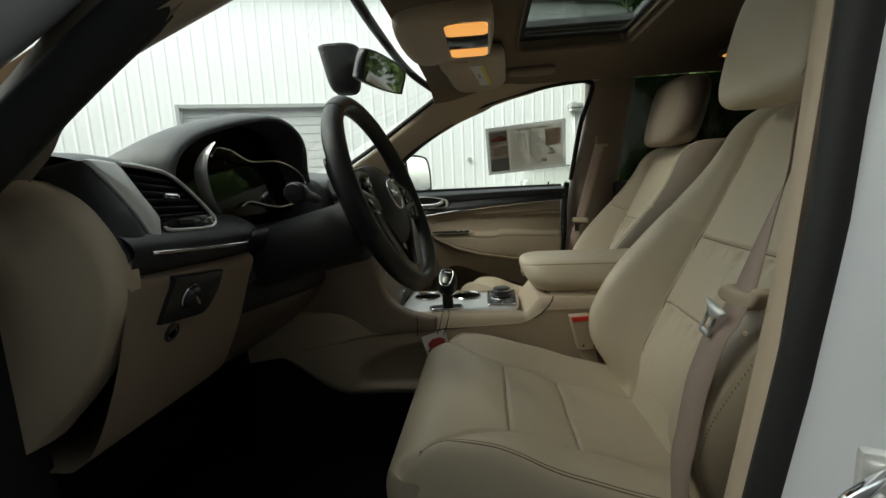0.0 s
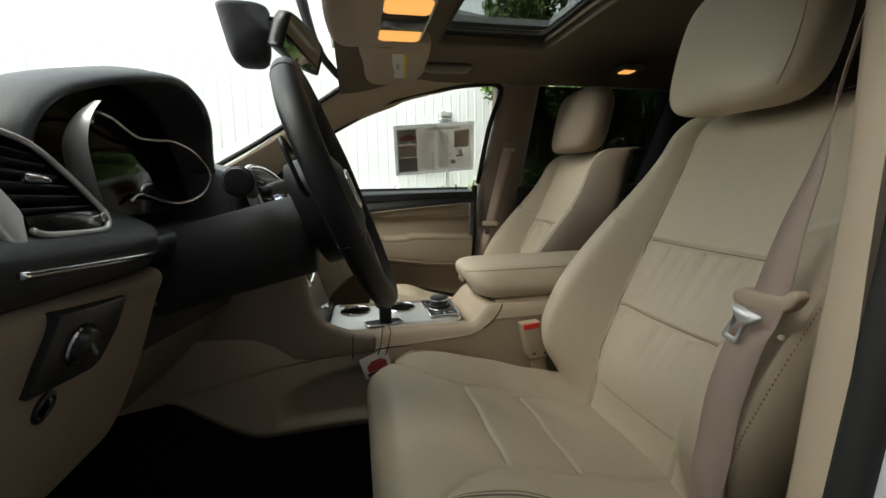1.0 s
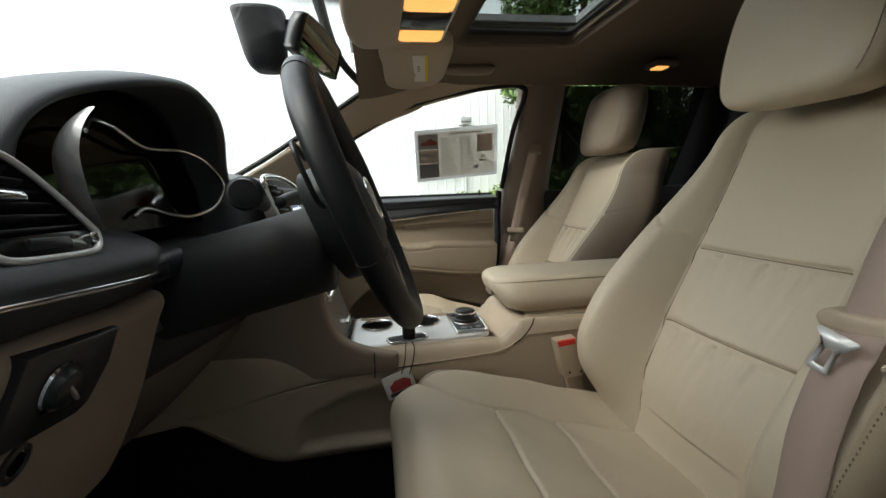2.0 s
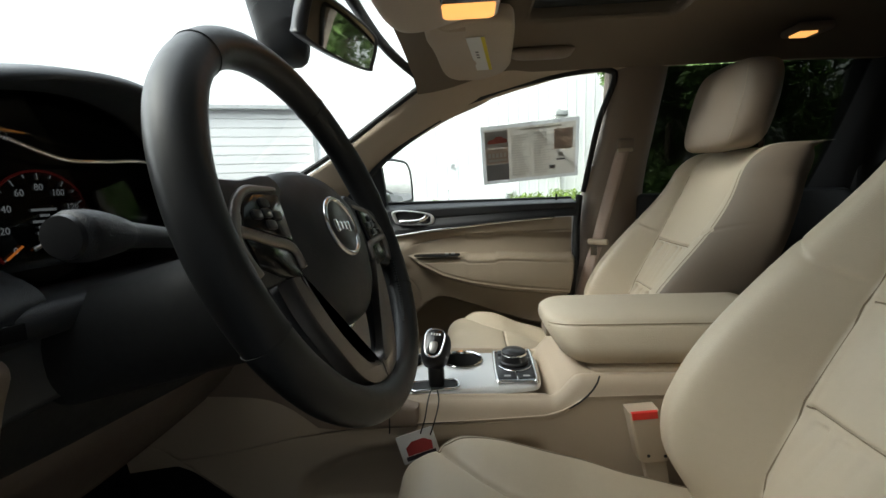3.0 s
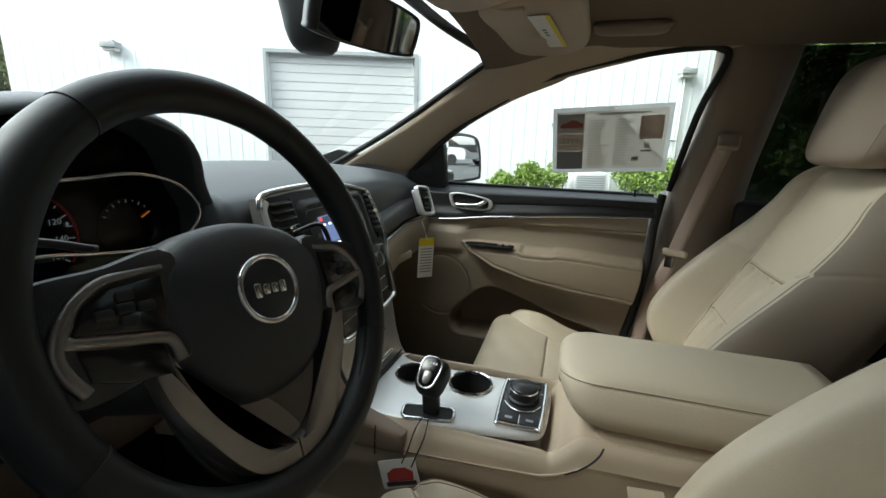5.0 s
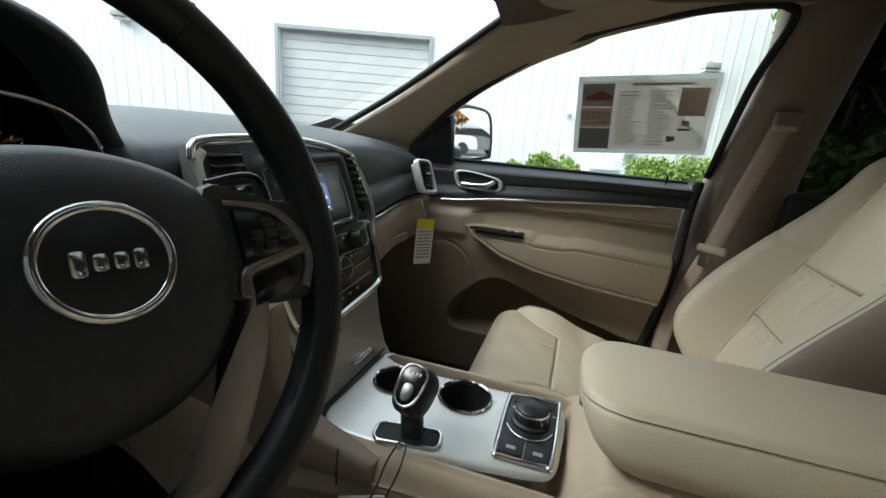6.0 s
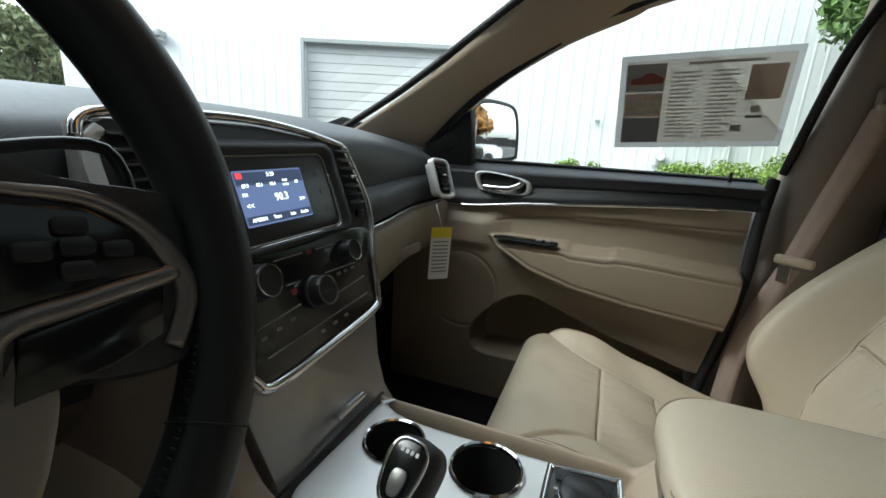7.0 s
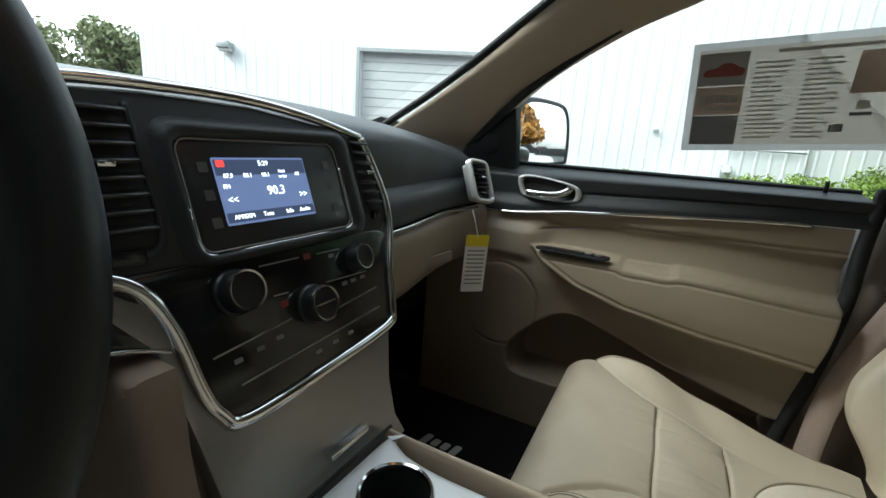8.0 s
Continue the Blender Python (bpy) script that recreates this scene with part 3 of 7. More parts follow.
    tagged(part("wall_rear_quarter", box((2.0, 0.80 * s, 0.98), (0.78, 0.10, 1.16), 0.02), BLACK), "dark cargo side trim", "wall", kind="structure")
tagged(part("wall_tail", box((2.38, 0, 0.80), (0.06, 1.5, 0.70), 0.02), BLACK), "dark tailgate trim", "wall", kind="structure")
tagged(part("wall_tail_header", box((2.38, 0, 1.615), (0.06, 1.5, 0.13), 0.01), BLACK), "dark header over the tailgate window", "wall", kind="structure")
gl = part("window_4", box((2.38, 0, 1.35), (0.008, 1.3, 0.40), 0), TINTED)
gl.visible_shadow = False
tagged(gl, "dark tinted tailgate window", "window", kind="structure")
# windscreen
ws = np.array([[(-0.72 + 0.88 * t - 0.10 * (1 - (y / 0.74) ** 2) * (1 - 0.4 * t), y * (1 - 0.10 * t), 1.12 + 0.43 * t) for y in np.linspace(-0.80, 0.80, 25)] for t in np.linspace(0, 1, 9)])
gl = grid("window_5", ws, CLEAR)
gl.visible_shadow = False
tagged(gl, "clear curved windscreen", "window", kind="structure")
edge = spline([(0.17, -0.645, 1.532), (0.10, -0.35, 1.551), (0.085, 0.0, 1.556), (0.10, 0.35, 1.551), (0.17, 0.645, 1.532)], 40)
tagged(tube("trim_windscreen_top", edge, 0.012, RUBBER, sides=8), "black edge along the windscreen's top", "seal", kind="structure")
for s in (1, -1):
    e = spline([(-0.47, 0.765 * s, 1.175), (-0.20, 0.725 * s, 1.315), (0.01, 0.682 * s, 1.44), (0.165, 0.648 * s, 1.534)], 30)
    tagged(tube("trim_windscreen_edge", e, 0.010, RUBBER, sides=8), "black edge along the windscreen's side", "seal", kind="structure")

# driver's doorway: painted pillar, black seal, sill
seal = spline([(0.686, -0.750, 1.52), (0.662, -0.768, 1.30), (0.648, -0.776, 1.13), (0.632, -0.778, 1.01), (0.608, -0.782, 0.87), (0.578, -0.786, 0.70), (0.54, -0.79, 0.50)], 50)
tagged(tube("trim_door_seal", seal, 0.0175, RUBBER, sides=14), "thick black rubber doorway seal", "seal", kind="structure")
P = np.array([[(x + dx, y, z) for x, z in ((0.705, 1.55), (0.677, 1.30), (0.662, 1.13), (0.641, 0.98), (0.615, 0.84), (0.588, 0.68), (0.553, 0.48))] for dx, y in ((-0.012, -0.790), (-0.012, -0.815), (-0.004, -0.846), (0.03, -0.870), (0.12, -0.888), (0.24, -0.897))])
tagged(grid("wall_body_side", P, PAINT), "white painted door pillar of the car body", "wall", kind="structure")
striker = thing("door_striker", (0.62, -0.87, 0.93), "chrome door striker on the white pillar", "striker")
part("plate", box((0.640, -0.872, 0.938), (0.05, 0.012, 0.055), 0.004, 2, Matrix.Rotation(radians(-20), 4, "Z")), SATIN, striker)
tube("loop", spline([(0.636, -0.872, 0.955), (0.600, -0.892, 0.952), (0.585, -0.896, 0.942), (0.600, -0.892, 0.932), (0.636, -0.872, 0.928)], 24), 0.005, CHROME, striker)
P = np.array([[(x, y, z) for x in np.linspace(-0.5, 0.75, 10)] for y, z in ((-0.62, 0.475), (-0.72, 0.49), (-0.76, 0.50), (-0.80, 0.48), (-0.86, 0.44), (-0.88, 0.30))])
tagged(grid("trim_door_sill", P, BLACK), "black plastic door sill", "sill", kind="structure")
for s in (1, -1):
    tagged(part("wall_body_skin", box((0.85 if s > 0 else 1.62, 0.91 * s, 0.76), (3.0 if s > 0 else 1.5, 0.03, 0.72), 0.01), PAINT), "white painted outer side of the car", "wall", kind="structure")
# black seal and painted edge of the driver's windscreen pillar
e = spline([(-0.20, -0.868, 1.14), (-0.135, -0.845, 1.185), (0.0, -0.805, 1.315), (0.16, -0.755, 1.455), (0.31, -0.722, 1.53), (0.48, -0.715, 1.56), (0.66, -0.72, 1.565)], 50)
tagged(tube("trim_door_seal", e, 0.022, RUBBER, sides=12), "thick black rubber doorway seal", "seal", kind="structure")
e = spline([(-0.38, -0.905, 1.15), (-0.22, -0.885, 1.25), (-0.05, -0.845, 1.375), (0.11, -0.795, 1.51), (0.31, -0.765, 1.605), (0.66, -0.765, 1.64)], 50)
tagged(tube("wall_pillar_skin", e, 0.055, PAINT, sides=18), "white painted windscreen pillar of the car body", "wall", kind="structure")
for s in (1, -1):
    tagged(part("trim_dash_corner", slab([(-0.60, 0.98), (-0.13, 0.98), (-0.14, 1.165), (-0.19, 1.188), (-0.33, 1.215), (-0.47, 1.245), (-0.60, 1.20)], (0, 0.852 * s, 0), (1, 0, 0), (0, 0, 1), (0, s, 0), 0.03, 0), BLACK, smooth=False), "black corner trim under the windscreen pillar", "trim", kind="structure")
inner_e = spline([(-0.118, 1.196), (-0.088, 1.222), (-0.070, 1.246), (-0.045, 1.266), (0.0, 1.298), (0.035, 1.322), (0.075, 1.352), (0.14, 1.405)], 30)
outer_e = spline([(-0.30, 1.150), (-0.19, 1.225), (-0.14, 1.262), (-0.09, 1.300), (-0.04, 1.338), (0.0, 1.364), (0.04, 1.392), (0.11, 1.440)], 30)
P = np.array([spline([(a, -0.790, b), (a - 0.004, -0.797, b + 0.003), ((2 * a + c) / 3, -0.806, (2 * b + d) / 3), ((a + 2 * c) / 3, -0.812, (b + 2 * d) / 3), (c, -0.808, d)], 12) for (a, b), (c, d) in zip(inner_e, outer_e)])
tagged(grid("trim_pillar_base", P, TAN), "brown trim at the foot of the windscreen pillar", "trim", kind="structure")
swing = Matrix.Rotation(radians(-66), 4, "Z")
hinge = Vector((-0.44, -0.93, 0.0))
tagged(part("wall_driver_door", box(hinge + swing @ Vector((0.55, 0, 0.80)), (1.08, 0.14, 0.72), 0.05, 4, swing), BLACK), "open driver's door with black inner trim", "wall", kind="structure")
tagged(tube("trim_driver_door_frame", [hinge + swing @ Vector(p) for p in ((0.02, 0, 1.15), (0.45, 0.06, 1.45), (0.75, 0.10, 1.55), (1.02, 0.10, 1.52), (1.08, 0.02, 1.15))], 0.028, BLACK, sides=8), "black window frame of the open door", "trim", kind="structure")
# unseen wall, added to hold skylight off the open doorway
tagged(part("wall_sky_blocker", box((-4, -3.4, 3.9), (44, 0.3, 7.8), 0.02), material("dull_grey_wall", (0.10, 0.098, 0.096), 0.8, vary=0.1, patch=0.5)), "plain grey unseen wall added to block the sky", "wall", kind="structure")


# ---- front seats ----
SEAM = material("seam_shadow_thread", (0.20, 0.155, 0.105), 0.8)
STITCH = material("tan_thread", (0.33, 0.27, 0.19), 0.8)


def seat(x0, yc, drop, back_x, seed, label):
    """A leather seat: x0 moves it back, yc is its middle, back_x moves its backrest further."""
    rng = np.random.default_rng(seed)
    ob = thing("front_seat", (x0 + 0.45, yc, 0.47), label, "car seat", group="front seats")
    # backrest: rings round it from the bottom up
    nz, nf = 210, 170
    z = np.linspace(0.70, 1.30, nz)
    rings = []
    wr = [(rng.uniform(-0.11, 0.11), rng.uniform(0.004, 0.009), rng.uniform(0.02, 0.05), rng.uniform(0.4, 1)) for _ in range(16)]
    u = np.linspace(-1, 1, nf)
    for zz in z:
        h = (zz - 0.70) / 0.60
        w = 0.235 + 0.035 * math.sin(math.pi * min(1, h * 1.15)) - 0.035 * smooth01(np.array((h - 0.6) / 0.4))
        p = 0.118 + 0.018 * smooth01(np.array(h / 0.45))
        bol = 0.118 * (1 - 0.68 * smooth01(np.array((h - 0.35) / 0.5))) * smooth01(np.array(h / 0.40) + 0.22)
        y = np.where((u < 0) & (yc < 0), w * u * (1 + 0.03 * np.abs(u) ** 4), w * u)
        ay = np.abs(y)
        deep = np.where((u < 0) & (yc < 0), 0.80 * bol, bol)
        f = -deep * smooth01((ay - p + 0.012) / (0.55 * (w - p))) - 0.006 * np.cos(np.clip(ay / p, 0, 1) * math.pi / 2) * (1 if h > 0.1 else 0.3)
        end = np.clip((np.abs(u) - 0.80) / 0.20, 0, 1)
        square = np.where((u < 0) & (yc < 0), 4.0, 2.0)  # the doorway wing has a squarer edge
        end = np.where(square > 3, np.clip((np.abs(u) - 0.86) / 0.14, 0, 1), end)
        f = f + (deep + 0.055) * (1 - np.clip(1 - end ** square, 0, 1) ** (1 / square))
        f = f + 0.008 * dip(ay - p, 0.004)
        inside = smooth01((p - ay) / 0.01)
        for line, deep in ((1.043, 0.008), (0.909, 0.008)):
            f = f + deep * dip(zz - line - 0.008 * (1 - (ay / p) ** 2) * 0, 0.0045) * inside
        f = f + 0.006 * dip(zz - 1.06 - (ay - p) * 0.55, 0.004) * smooth01((ay - p) / 0.01)
        for cy, sd, ln, am in wr:
            f = f + 0.0095 * am * dip(y - cy - 0.15 * (1.043 - zz), sd) * inside * (smooth01(np.array((1.040 - zz) / 0.008)) * math.exp(-max(0, 1.040 - zz) / ln) + 0.8 * smooth01(np.array((0.906 - zz) / 0.008)) * math.exp(-max(0, 0.906 - zz) / ln))
        top = max(0.0, (h - 0.90) / 0.10)
        f = f + 0.06 * (1 - math.sqrt(max(0, 1 - top * top)))
        base = 0.707 + 0.48 * (zz - 0.904) + 0.028 * float(smooth01(np.array((0.82 - zz) / 0.12)))
        fx = base + f
        back = base + 0.115 - 0.05 * (1 - math.sqrt(max(0, 1 - top * top)))
        yb = np.linspace(0.93, -0.93, 24) * w
        xb = back - 0.012 * np.abs(np.linspace(1, -1, 24)) ** 3
        xb = np.maximum(xb, fx.min() + 0.03)
        rings.append(np.stack([np.r_[fx, xb], np.r_[y, yb], np.full(nf + 24, zz)], -1))
    P = np.array(rings) + (x0 + back_x, yc, drop)
    cut, rear = (4, 3) if yc < 0 else (13, 3)
    ub, wid = np.linspace(-1, 1, nf), 0.26
    for line in (1.043, 0.909):
        i = int(round((line - 0.70) / 0.60 * (nz - 1)))
        cols = [j for j in range(nf) if abs(P[i, j, 1] - yc) < 0.132]
        tube("seam", P[i, cols] + (0.0004, 0, 0), 0.0016, SEAM, ob, sides=6)
    for s in (-1, 1):
        pts = []
        for i in range(12, nz - 22, 3):
            h = i / (nz - 1)
            p = 0.118 + 0.018 * float(smooth01(np.array(h / 0.45)))
            pts.append(P[i, min(range(nf), key=lambda j: abs(P[i, j, 1] - yc - s * p))] + (0.0006, 0, 0))
        pts = np.array(pts)
        pts[1:-1] = (pts[:-2] + pts[1:-1] + pts[2:]) / 3
        tube("seam", pts, 0.0013, SEAM, ob, sides=6)
    grid("backrest", P[:, cut:nf - rear], LEATHER, ob)
    # only the passenger's shell takes the darker colour, as shade on its sides
    shell = grid("back_shell", np.concatenate([P[:, nf - rear - 1:], P[:, :cut + 1]], 1), LEATHER if yc < 0 else LEATHER_SHADED, ob, "" if yc < 0 else "seat back and sides in shaded taupe leather colour")
    link("top_closing", [tuple(v) for v in P[-1, ::3]], [list(range(len(P[-1, ::3])))], LEATHER, ob)
    # dotted seams along both wings
    for col in (3 if yc < 0 else 15,):
        if yc > 0:
            tube("stitch_line", P[14:190:3, col] + (-0.0004, 0, 0), 0.0009, STITCH, ob, sides=5)
            continue
        for i in range(14, 190, 2):
            c = Vector(P[i, col]) + Vector((-0.0008, 0, 0))
            part("stitch", box(c, (0.0012, 0.0012, 0.0026), 0), STITCH, shell)
    # cushion: a strip from the front's foot over the top to the rear
    nl, nu = 380, 200
    line = spline([(0.225, 0.58), (0.195, 0.66), (0.182, 0.73), (0.195, 0.772), (0.235, 0.793), (0.30, 0.788), (0.372, 0.773), (0.475, 0.742), (0.58, 0.712), (0.70, 0.690)], nl)
    d = np.gradient(line, axis=0)
    d /= np.linalg.norm(d, axis=1)[:, None]
    nrm = np.stack([-d[:, 1], d[:, 0]], 1)
    u = np.linspace(-1, 1, nu)
    P = np.zeros((nl, nu, 3))
    waves = [(rng.uniform(14, 60), rng.uniform(14, 60), rng.uniform(0, 6.28), rng.uniform(0.0003, 0.0009)) for _ in range(9)]
    puckers = [(rng.uniform(-0.12, 0.12), k, rng.uniform(0.003, 0.006), rng.uniform(0.02, 0.04), rng.uniform(0.3, 1.0)) for k in (0.370, 0.482) for _ in range(7)]

    def panel(x):
        """Half the centre panel's width: its seam flares towards the front corners."""
        return np.interp(x, (0.18, 0.237, 0.27, 0.306, 0.34, 0.37, 0.482, 0.62), (0.236, 0.222, 0.188, 0.157, 0.138, 0.129, 0.126, 0.118))

    for i, (q, n) in enumerate(zip(line, nrm)):
        x = q[0]
        w = 0.250 - 0.012 * smooth01(np.array((0.27 - x) / 0.09))
        p = float(panel(x))
        slope = float(panel(x + 0.004) - panel(x - 0.004)) / 0.008
        on = smooth01(np.array((i / nl - 0.30) / 0.12))
        y = np.where((u < 0) & (yc < 0), w * u * (1 + 0.03 * np.abs(u) ** 4), w * u)
        ay = np.abs(y)
        away = (ay - p) / math.sqrt(1 + slope * slope)
        lift = 0.029 * on * smooth01((ay - p + 0.004) / max(0.02, 0.85 * (w - p))) * float(smooth01(np.array((x - 0.20) / 0.08)))
        end = np.clip((np.abs(u) - 0.86) / 0.14, 0, 1)
        fall = (1 - np.sqrt(np.clip(1 - end ** 2, 0, 1)))
        outer = (y * yc > 0)
        lift = lift * np.where(outer, 1.0 - 0.45 * float(smooth01(np.array((x - 0.33) / 0.12))), 1.0)
        lift = lift - np.where(outer, 0.0022, 0.006) * on * dip(away, 0.0032)
        inside = smooth01((p - ay) / 0.012)
        seg = next(((a, b) for a, b in ((0.20, 0.370), (0.370, 0.482), (0.482, 0.66)) if a <= x < b), None)
        if seg:
            lift = lift + 0.0065 * on * inside * math.sin(math.pi * (x - seg[0]) / (seg[1] - seg[0])) ** 0.7 * np.cos(np.clip(ay / p, 0, 1) * math.pi / 2) ** 0.5
        for s in (0.370, 0.482):
            lift = lift - 0.0060 * inside * dip(x - s, 0.0026) * on
        for cy, s, sd, ln, am in puckers:
            lift = lift - 0.0016 * am * inside * dip(y - cy - 0.3 * (x - s), sd) * math.exp(-abs(x - s) / ln) * on
        for kx, ky, ph, am in waves:
            lift = lift + am * np.sin(kx * x + ky * y + ph) * on
        P[i, :, 0] = x + n[0] * lift + 0.05 * fall * (1 - on)
        P[i, :, 1] = y
        P[i, :, 2] = q[1] + n[1] * lift - 0.15 * fall * on
    skirt = P[:, [0, -1]].copy()
    skirt[:, :, 2] = np.minimum(skirt[:, :, 2] - 0.04, 0.56)
    skirt[:, 0, 1] += 0.02
    skirt[:, 1, 1] -= 0.02
    P = np.concatenate([skirt[:, :1], P, skirt[:, 1:]], 1) + (x0, yc, drop if yc < 0 else drop - 0.020)
    grid("cushion", P, LEATHER, ob)

    def along(i, y):
        return P[i, 1 + int(np.argmin(np.abs(P[i, 1:-1, 1] - yc - y)))]

    rows = range(int(nl * 0.37), int(nl * 0.95), 5)
    for s in ((1,) if yc < 0 else (-1,)):
        pts = np.array([along(i, s * float(panel(line[i, 0]))) for i in rows])
        pts[1:-1] = (pts[:-2] + pts[1:-1] + pts[2:]) / 3
        tube("seam", pts + (0, 0, -0.0004), 0.0012, SEAM, ob, sides=6)
    for s in (0.370, 0.482):
        i = int(np.argmin(np.abs(line[:, 0] - s) + (np.arange(nl) < nl * 0.35)))
        tube("seam", [along(i, y) - np.array((0, 0, 0.0005)) for y in np.linspace(-0.120, 0.120, 30)], 0.0011, SEAM, ob, sides=6)
    for s in (-1, 1):
        for k in (0.875, 0.895):
            tube("piping", np.array([along(i, s * k * 0.249) for i in rows if i > nl * 0.44]) + (0, 0, -0.0003), 0.0011, SEAM, ob, sides=6)
    part("seat_base", box((x0 + 0.45, yc, 0.60 + drop), (0.44, 0.46, 0.13), 0.03), LEATHER_SHADED, ob)
    for sy in (-0.19, 0.19):
        part("seat_rail", box((x0 + 0.45, yc + sy, 0.505), (0.50, 0.05, 0.06), 0.008), BLACK_SMOOTH, ob)
    # headrest on two posts: a flat front with squared sides
    zc = 1.390 if yc < 0 else 1.378
    hx = x0 + back_x + (0.846 if yc < 0 else 0.896)
    rows = []
    for t in np.linspace(-1, 1, 60):
        r = max(1e-3, 1 - abs(t) ** 4.5) ** (1 / 4.5)
        wy = 0.138 * r * (1 - 0.08 * smooth01(np.array(t)) - 0.05 * smooth01(np.array(-t)))
        a = np.linspace(0, 2 * math.pi, 96, endpoint=False)
        ca, sa = np.cos(a), np.sin(a)
        px = np.where(ca < 0, 0.058, 0.062) * r * np.sign(ca) * np.abs(ca) ** 0.56
        py = wy * np.sign(sa) * np.abs(sa) ** 0.52 * (1 - 0.10 * np.clip(px / 0.06, 0, 1))
        px = px - 0.010 * np.cos(py / 0.138 * math.pi / 2) * (ca < 0) * r
        zz = zc + 0.112 * t
        rows.append(np.stack([px + hx + 0.22 * (zz - zc), py + yc, np.full(96, zz)], -1))
    R = np.array(rows)
    # the passenger's headrest is coloured darker all round to stand for shade
    grid("headrest", R[:, 34:63], LEATHER_SHADED if yc > 0 else LEATHER, ob)
    grid("headrest_shell", np.concatenate([R[:, 62:], R[:, :35]], 1), LEATHER_SHADED if yc > 0 else LEATHER, ob, "headrest in shaded taupe leather colour" if yc > 0 else "")
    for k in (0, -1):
        link("headrest_end", R[k].tolist(), [list(range(96))], LEATHER_SHADED if yc > 0 else LEATHER, ob)
    for col in (34, 62):
        tube("stitch_line", R[6:54, col] + (-0.0004, 0, 0), 0.0008, STITCH, ob, sides=5)
    for s in (-0.075, 0.075):
        tube("post", [(x0 + back_x + 0.925, yc + s, 1.25 + drop), (x0 + back_x + 0.935, yc + s, 1.32 + drop)], 0.006, CHROME, ob)
    return ob


seat(0.0, -0.41, 0.0, 0.0, 3, "cream leather driver's seat with gathered centre panels")
seat(0.03, 0.43, -0.028, 0.078, 4, "cream leather passenger seat with gathered centre panels")


# ---- dashboard ----
dash = thing("dashboard", (-0.2, 0.0, 1.0), "black dashboard over beige lower panels with silver trim", "dashboard")
ys = np.linspace(-0.76, 0.76, 120)


def crown(y):
    well = smooth01((y + 0.600) / 0.03) * (1 - smooth01((y + 0.235) / 0.03))
    return 1.232 - 0.055 * (np.abs(y) / 0.76) ** 2.2 - 0.12 * well


def lip_x(y):
    """How far back the pad's rear edge reaches: less towards the doors."""
    return -0.045 - 0.05 * smooth01((np.abs(y - 0.02) - 0.20) / 0.4)


P = []
for y in ys:
    c, lx = crown(np.array(y)), lip_x(np.array(y))
    prof = spline([(-0.62, 1.13), (-0.48, c - 0.02), (-0.32, c), (-0.18, c - 0.006), (lx - 0.03, c - 0.028), (lx, c - 0.048), (lx + 0.006, c - 0.075), (lx + 0.002, 1.10)], 40)
    P.append([(x, y, z) for x, z in prof])
grid("upper_pad", np.array(P), DASH_LIT, dash, "black soft dashboard top")
# band under the pad on the passenger's side
yy = np.linspace(0.17, 0.74, 50)
P = []
for y in yy:
    lx = lip_x(np.array(y))
    prof = spline([(lx - 0.02, 1.108), (lx + 0.012, 1.102), (lx + 0.026, 1.09), (lx + 0.030, 1.065), (lx + 0.022, 1.043), (lx + 0.0, 1.035)], 18)
    P.append([(x, y, z) for x, z in prof])
grid("middle_band", np.array(P), DASH_LIT, dash)
yy = np.linspace(0.205, 0.70, 30)
tube("chrome_line", np.stack([lip_x(yy) + 0.034, yy, 1.042 - 0.01 * smooth01((yy - 0.5) / 0.2)], 1), 0.0032, CHROME, dash, sides=8)
P = []
for y in np.linspace(0.13, 0.75, 50):
    lx = lip_x(np.array(y)) + 0.012
    prof = spline([(lx + 0.012, 1.036), (lx + 0.028, 1.022), (lx + 0.028, 0.965), (lx + 0.012, 0.925), (lx - 0.03, 0.895), (lx - 0.2, 0.88)], 26)
    P.append([(x, y, z) for x, z in prof])
glove = grid("glove_panel", np.array(P), BEIGE_SHADED, dash, "beige glove compartment lid")
gx = float(lip_x(np.array(0.42))) + 0.040
part("glove_handle", slab(rrect(0.13, 0.022, 0.008), (gx, 0.43, 0.957), (0.08, 1, 0), (0, 0, 1), (1, 0, -0.1), 0.004, 0.0015), TAN, glove)
yy = np.linspace(0.22, 0.70, 20)
tube("glove_gap", np.stack([lip_x(yy) + 0.0405, yy, np.full(20, 1.004)], 1), 0.0012, RUBBER, glove, sides=5)
part("footwell_cover", box((-0.34, 0.42, 0.80), (0.30, 0.60, 0.14), 0.04, 3), CARPET, dash)

# driver's side: black pad round the vent, chrome line, beige panel with the lamp switch
VB, VN = Vector((-0.068, -0.650, 1.165)), Vector((0.9205, 0.020, 0.3902))
V1, V2 = Vector((-0.0005, 0.9987, -0.0501)), Vector((-0.3907, 0.0460, 0.9194))


def vp(a, b, c=0.0):
    """A place on the vent's face: a along the dash, b up it, c out of it."""
    return VB + V1 * a + V2 * b + VN * c


P = []
for y in np.linspace(-0.768, -0.47, 40):
    prof = spline([(-0.16, 1.150), (-0.085, 1.140), (-0.056, 1.130), (-0.040, 1.120), (-0.034, 1.108), (-0.044, 1.086), (-0.06, 1.078)], 22)
    P.append([(x - 0.03 * smooth01(np.array((y + 0.56) / 0.1)), y, z + 0.05 * (-0.60 - y) * (y < -0.60)) for x, z in prof])
grid("vent_band", np.array(P), BLACK, dash)
# soft cover from the vent's upper edge forward, rounded over the dash end
rows = []
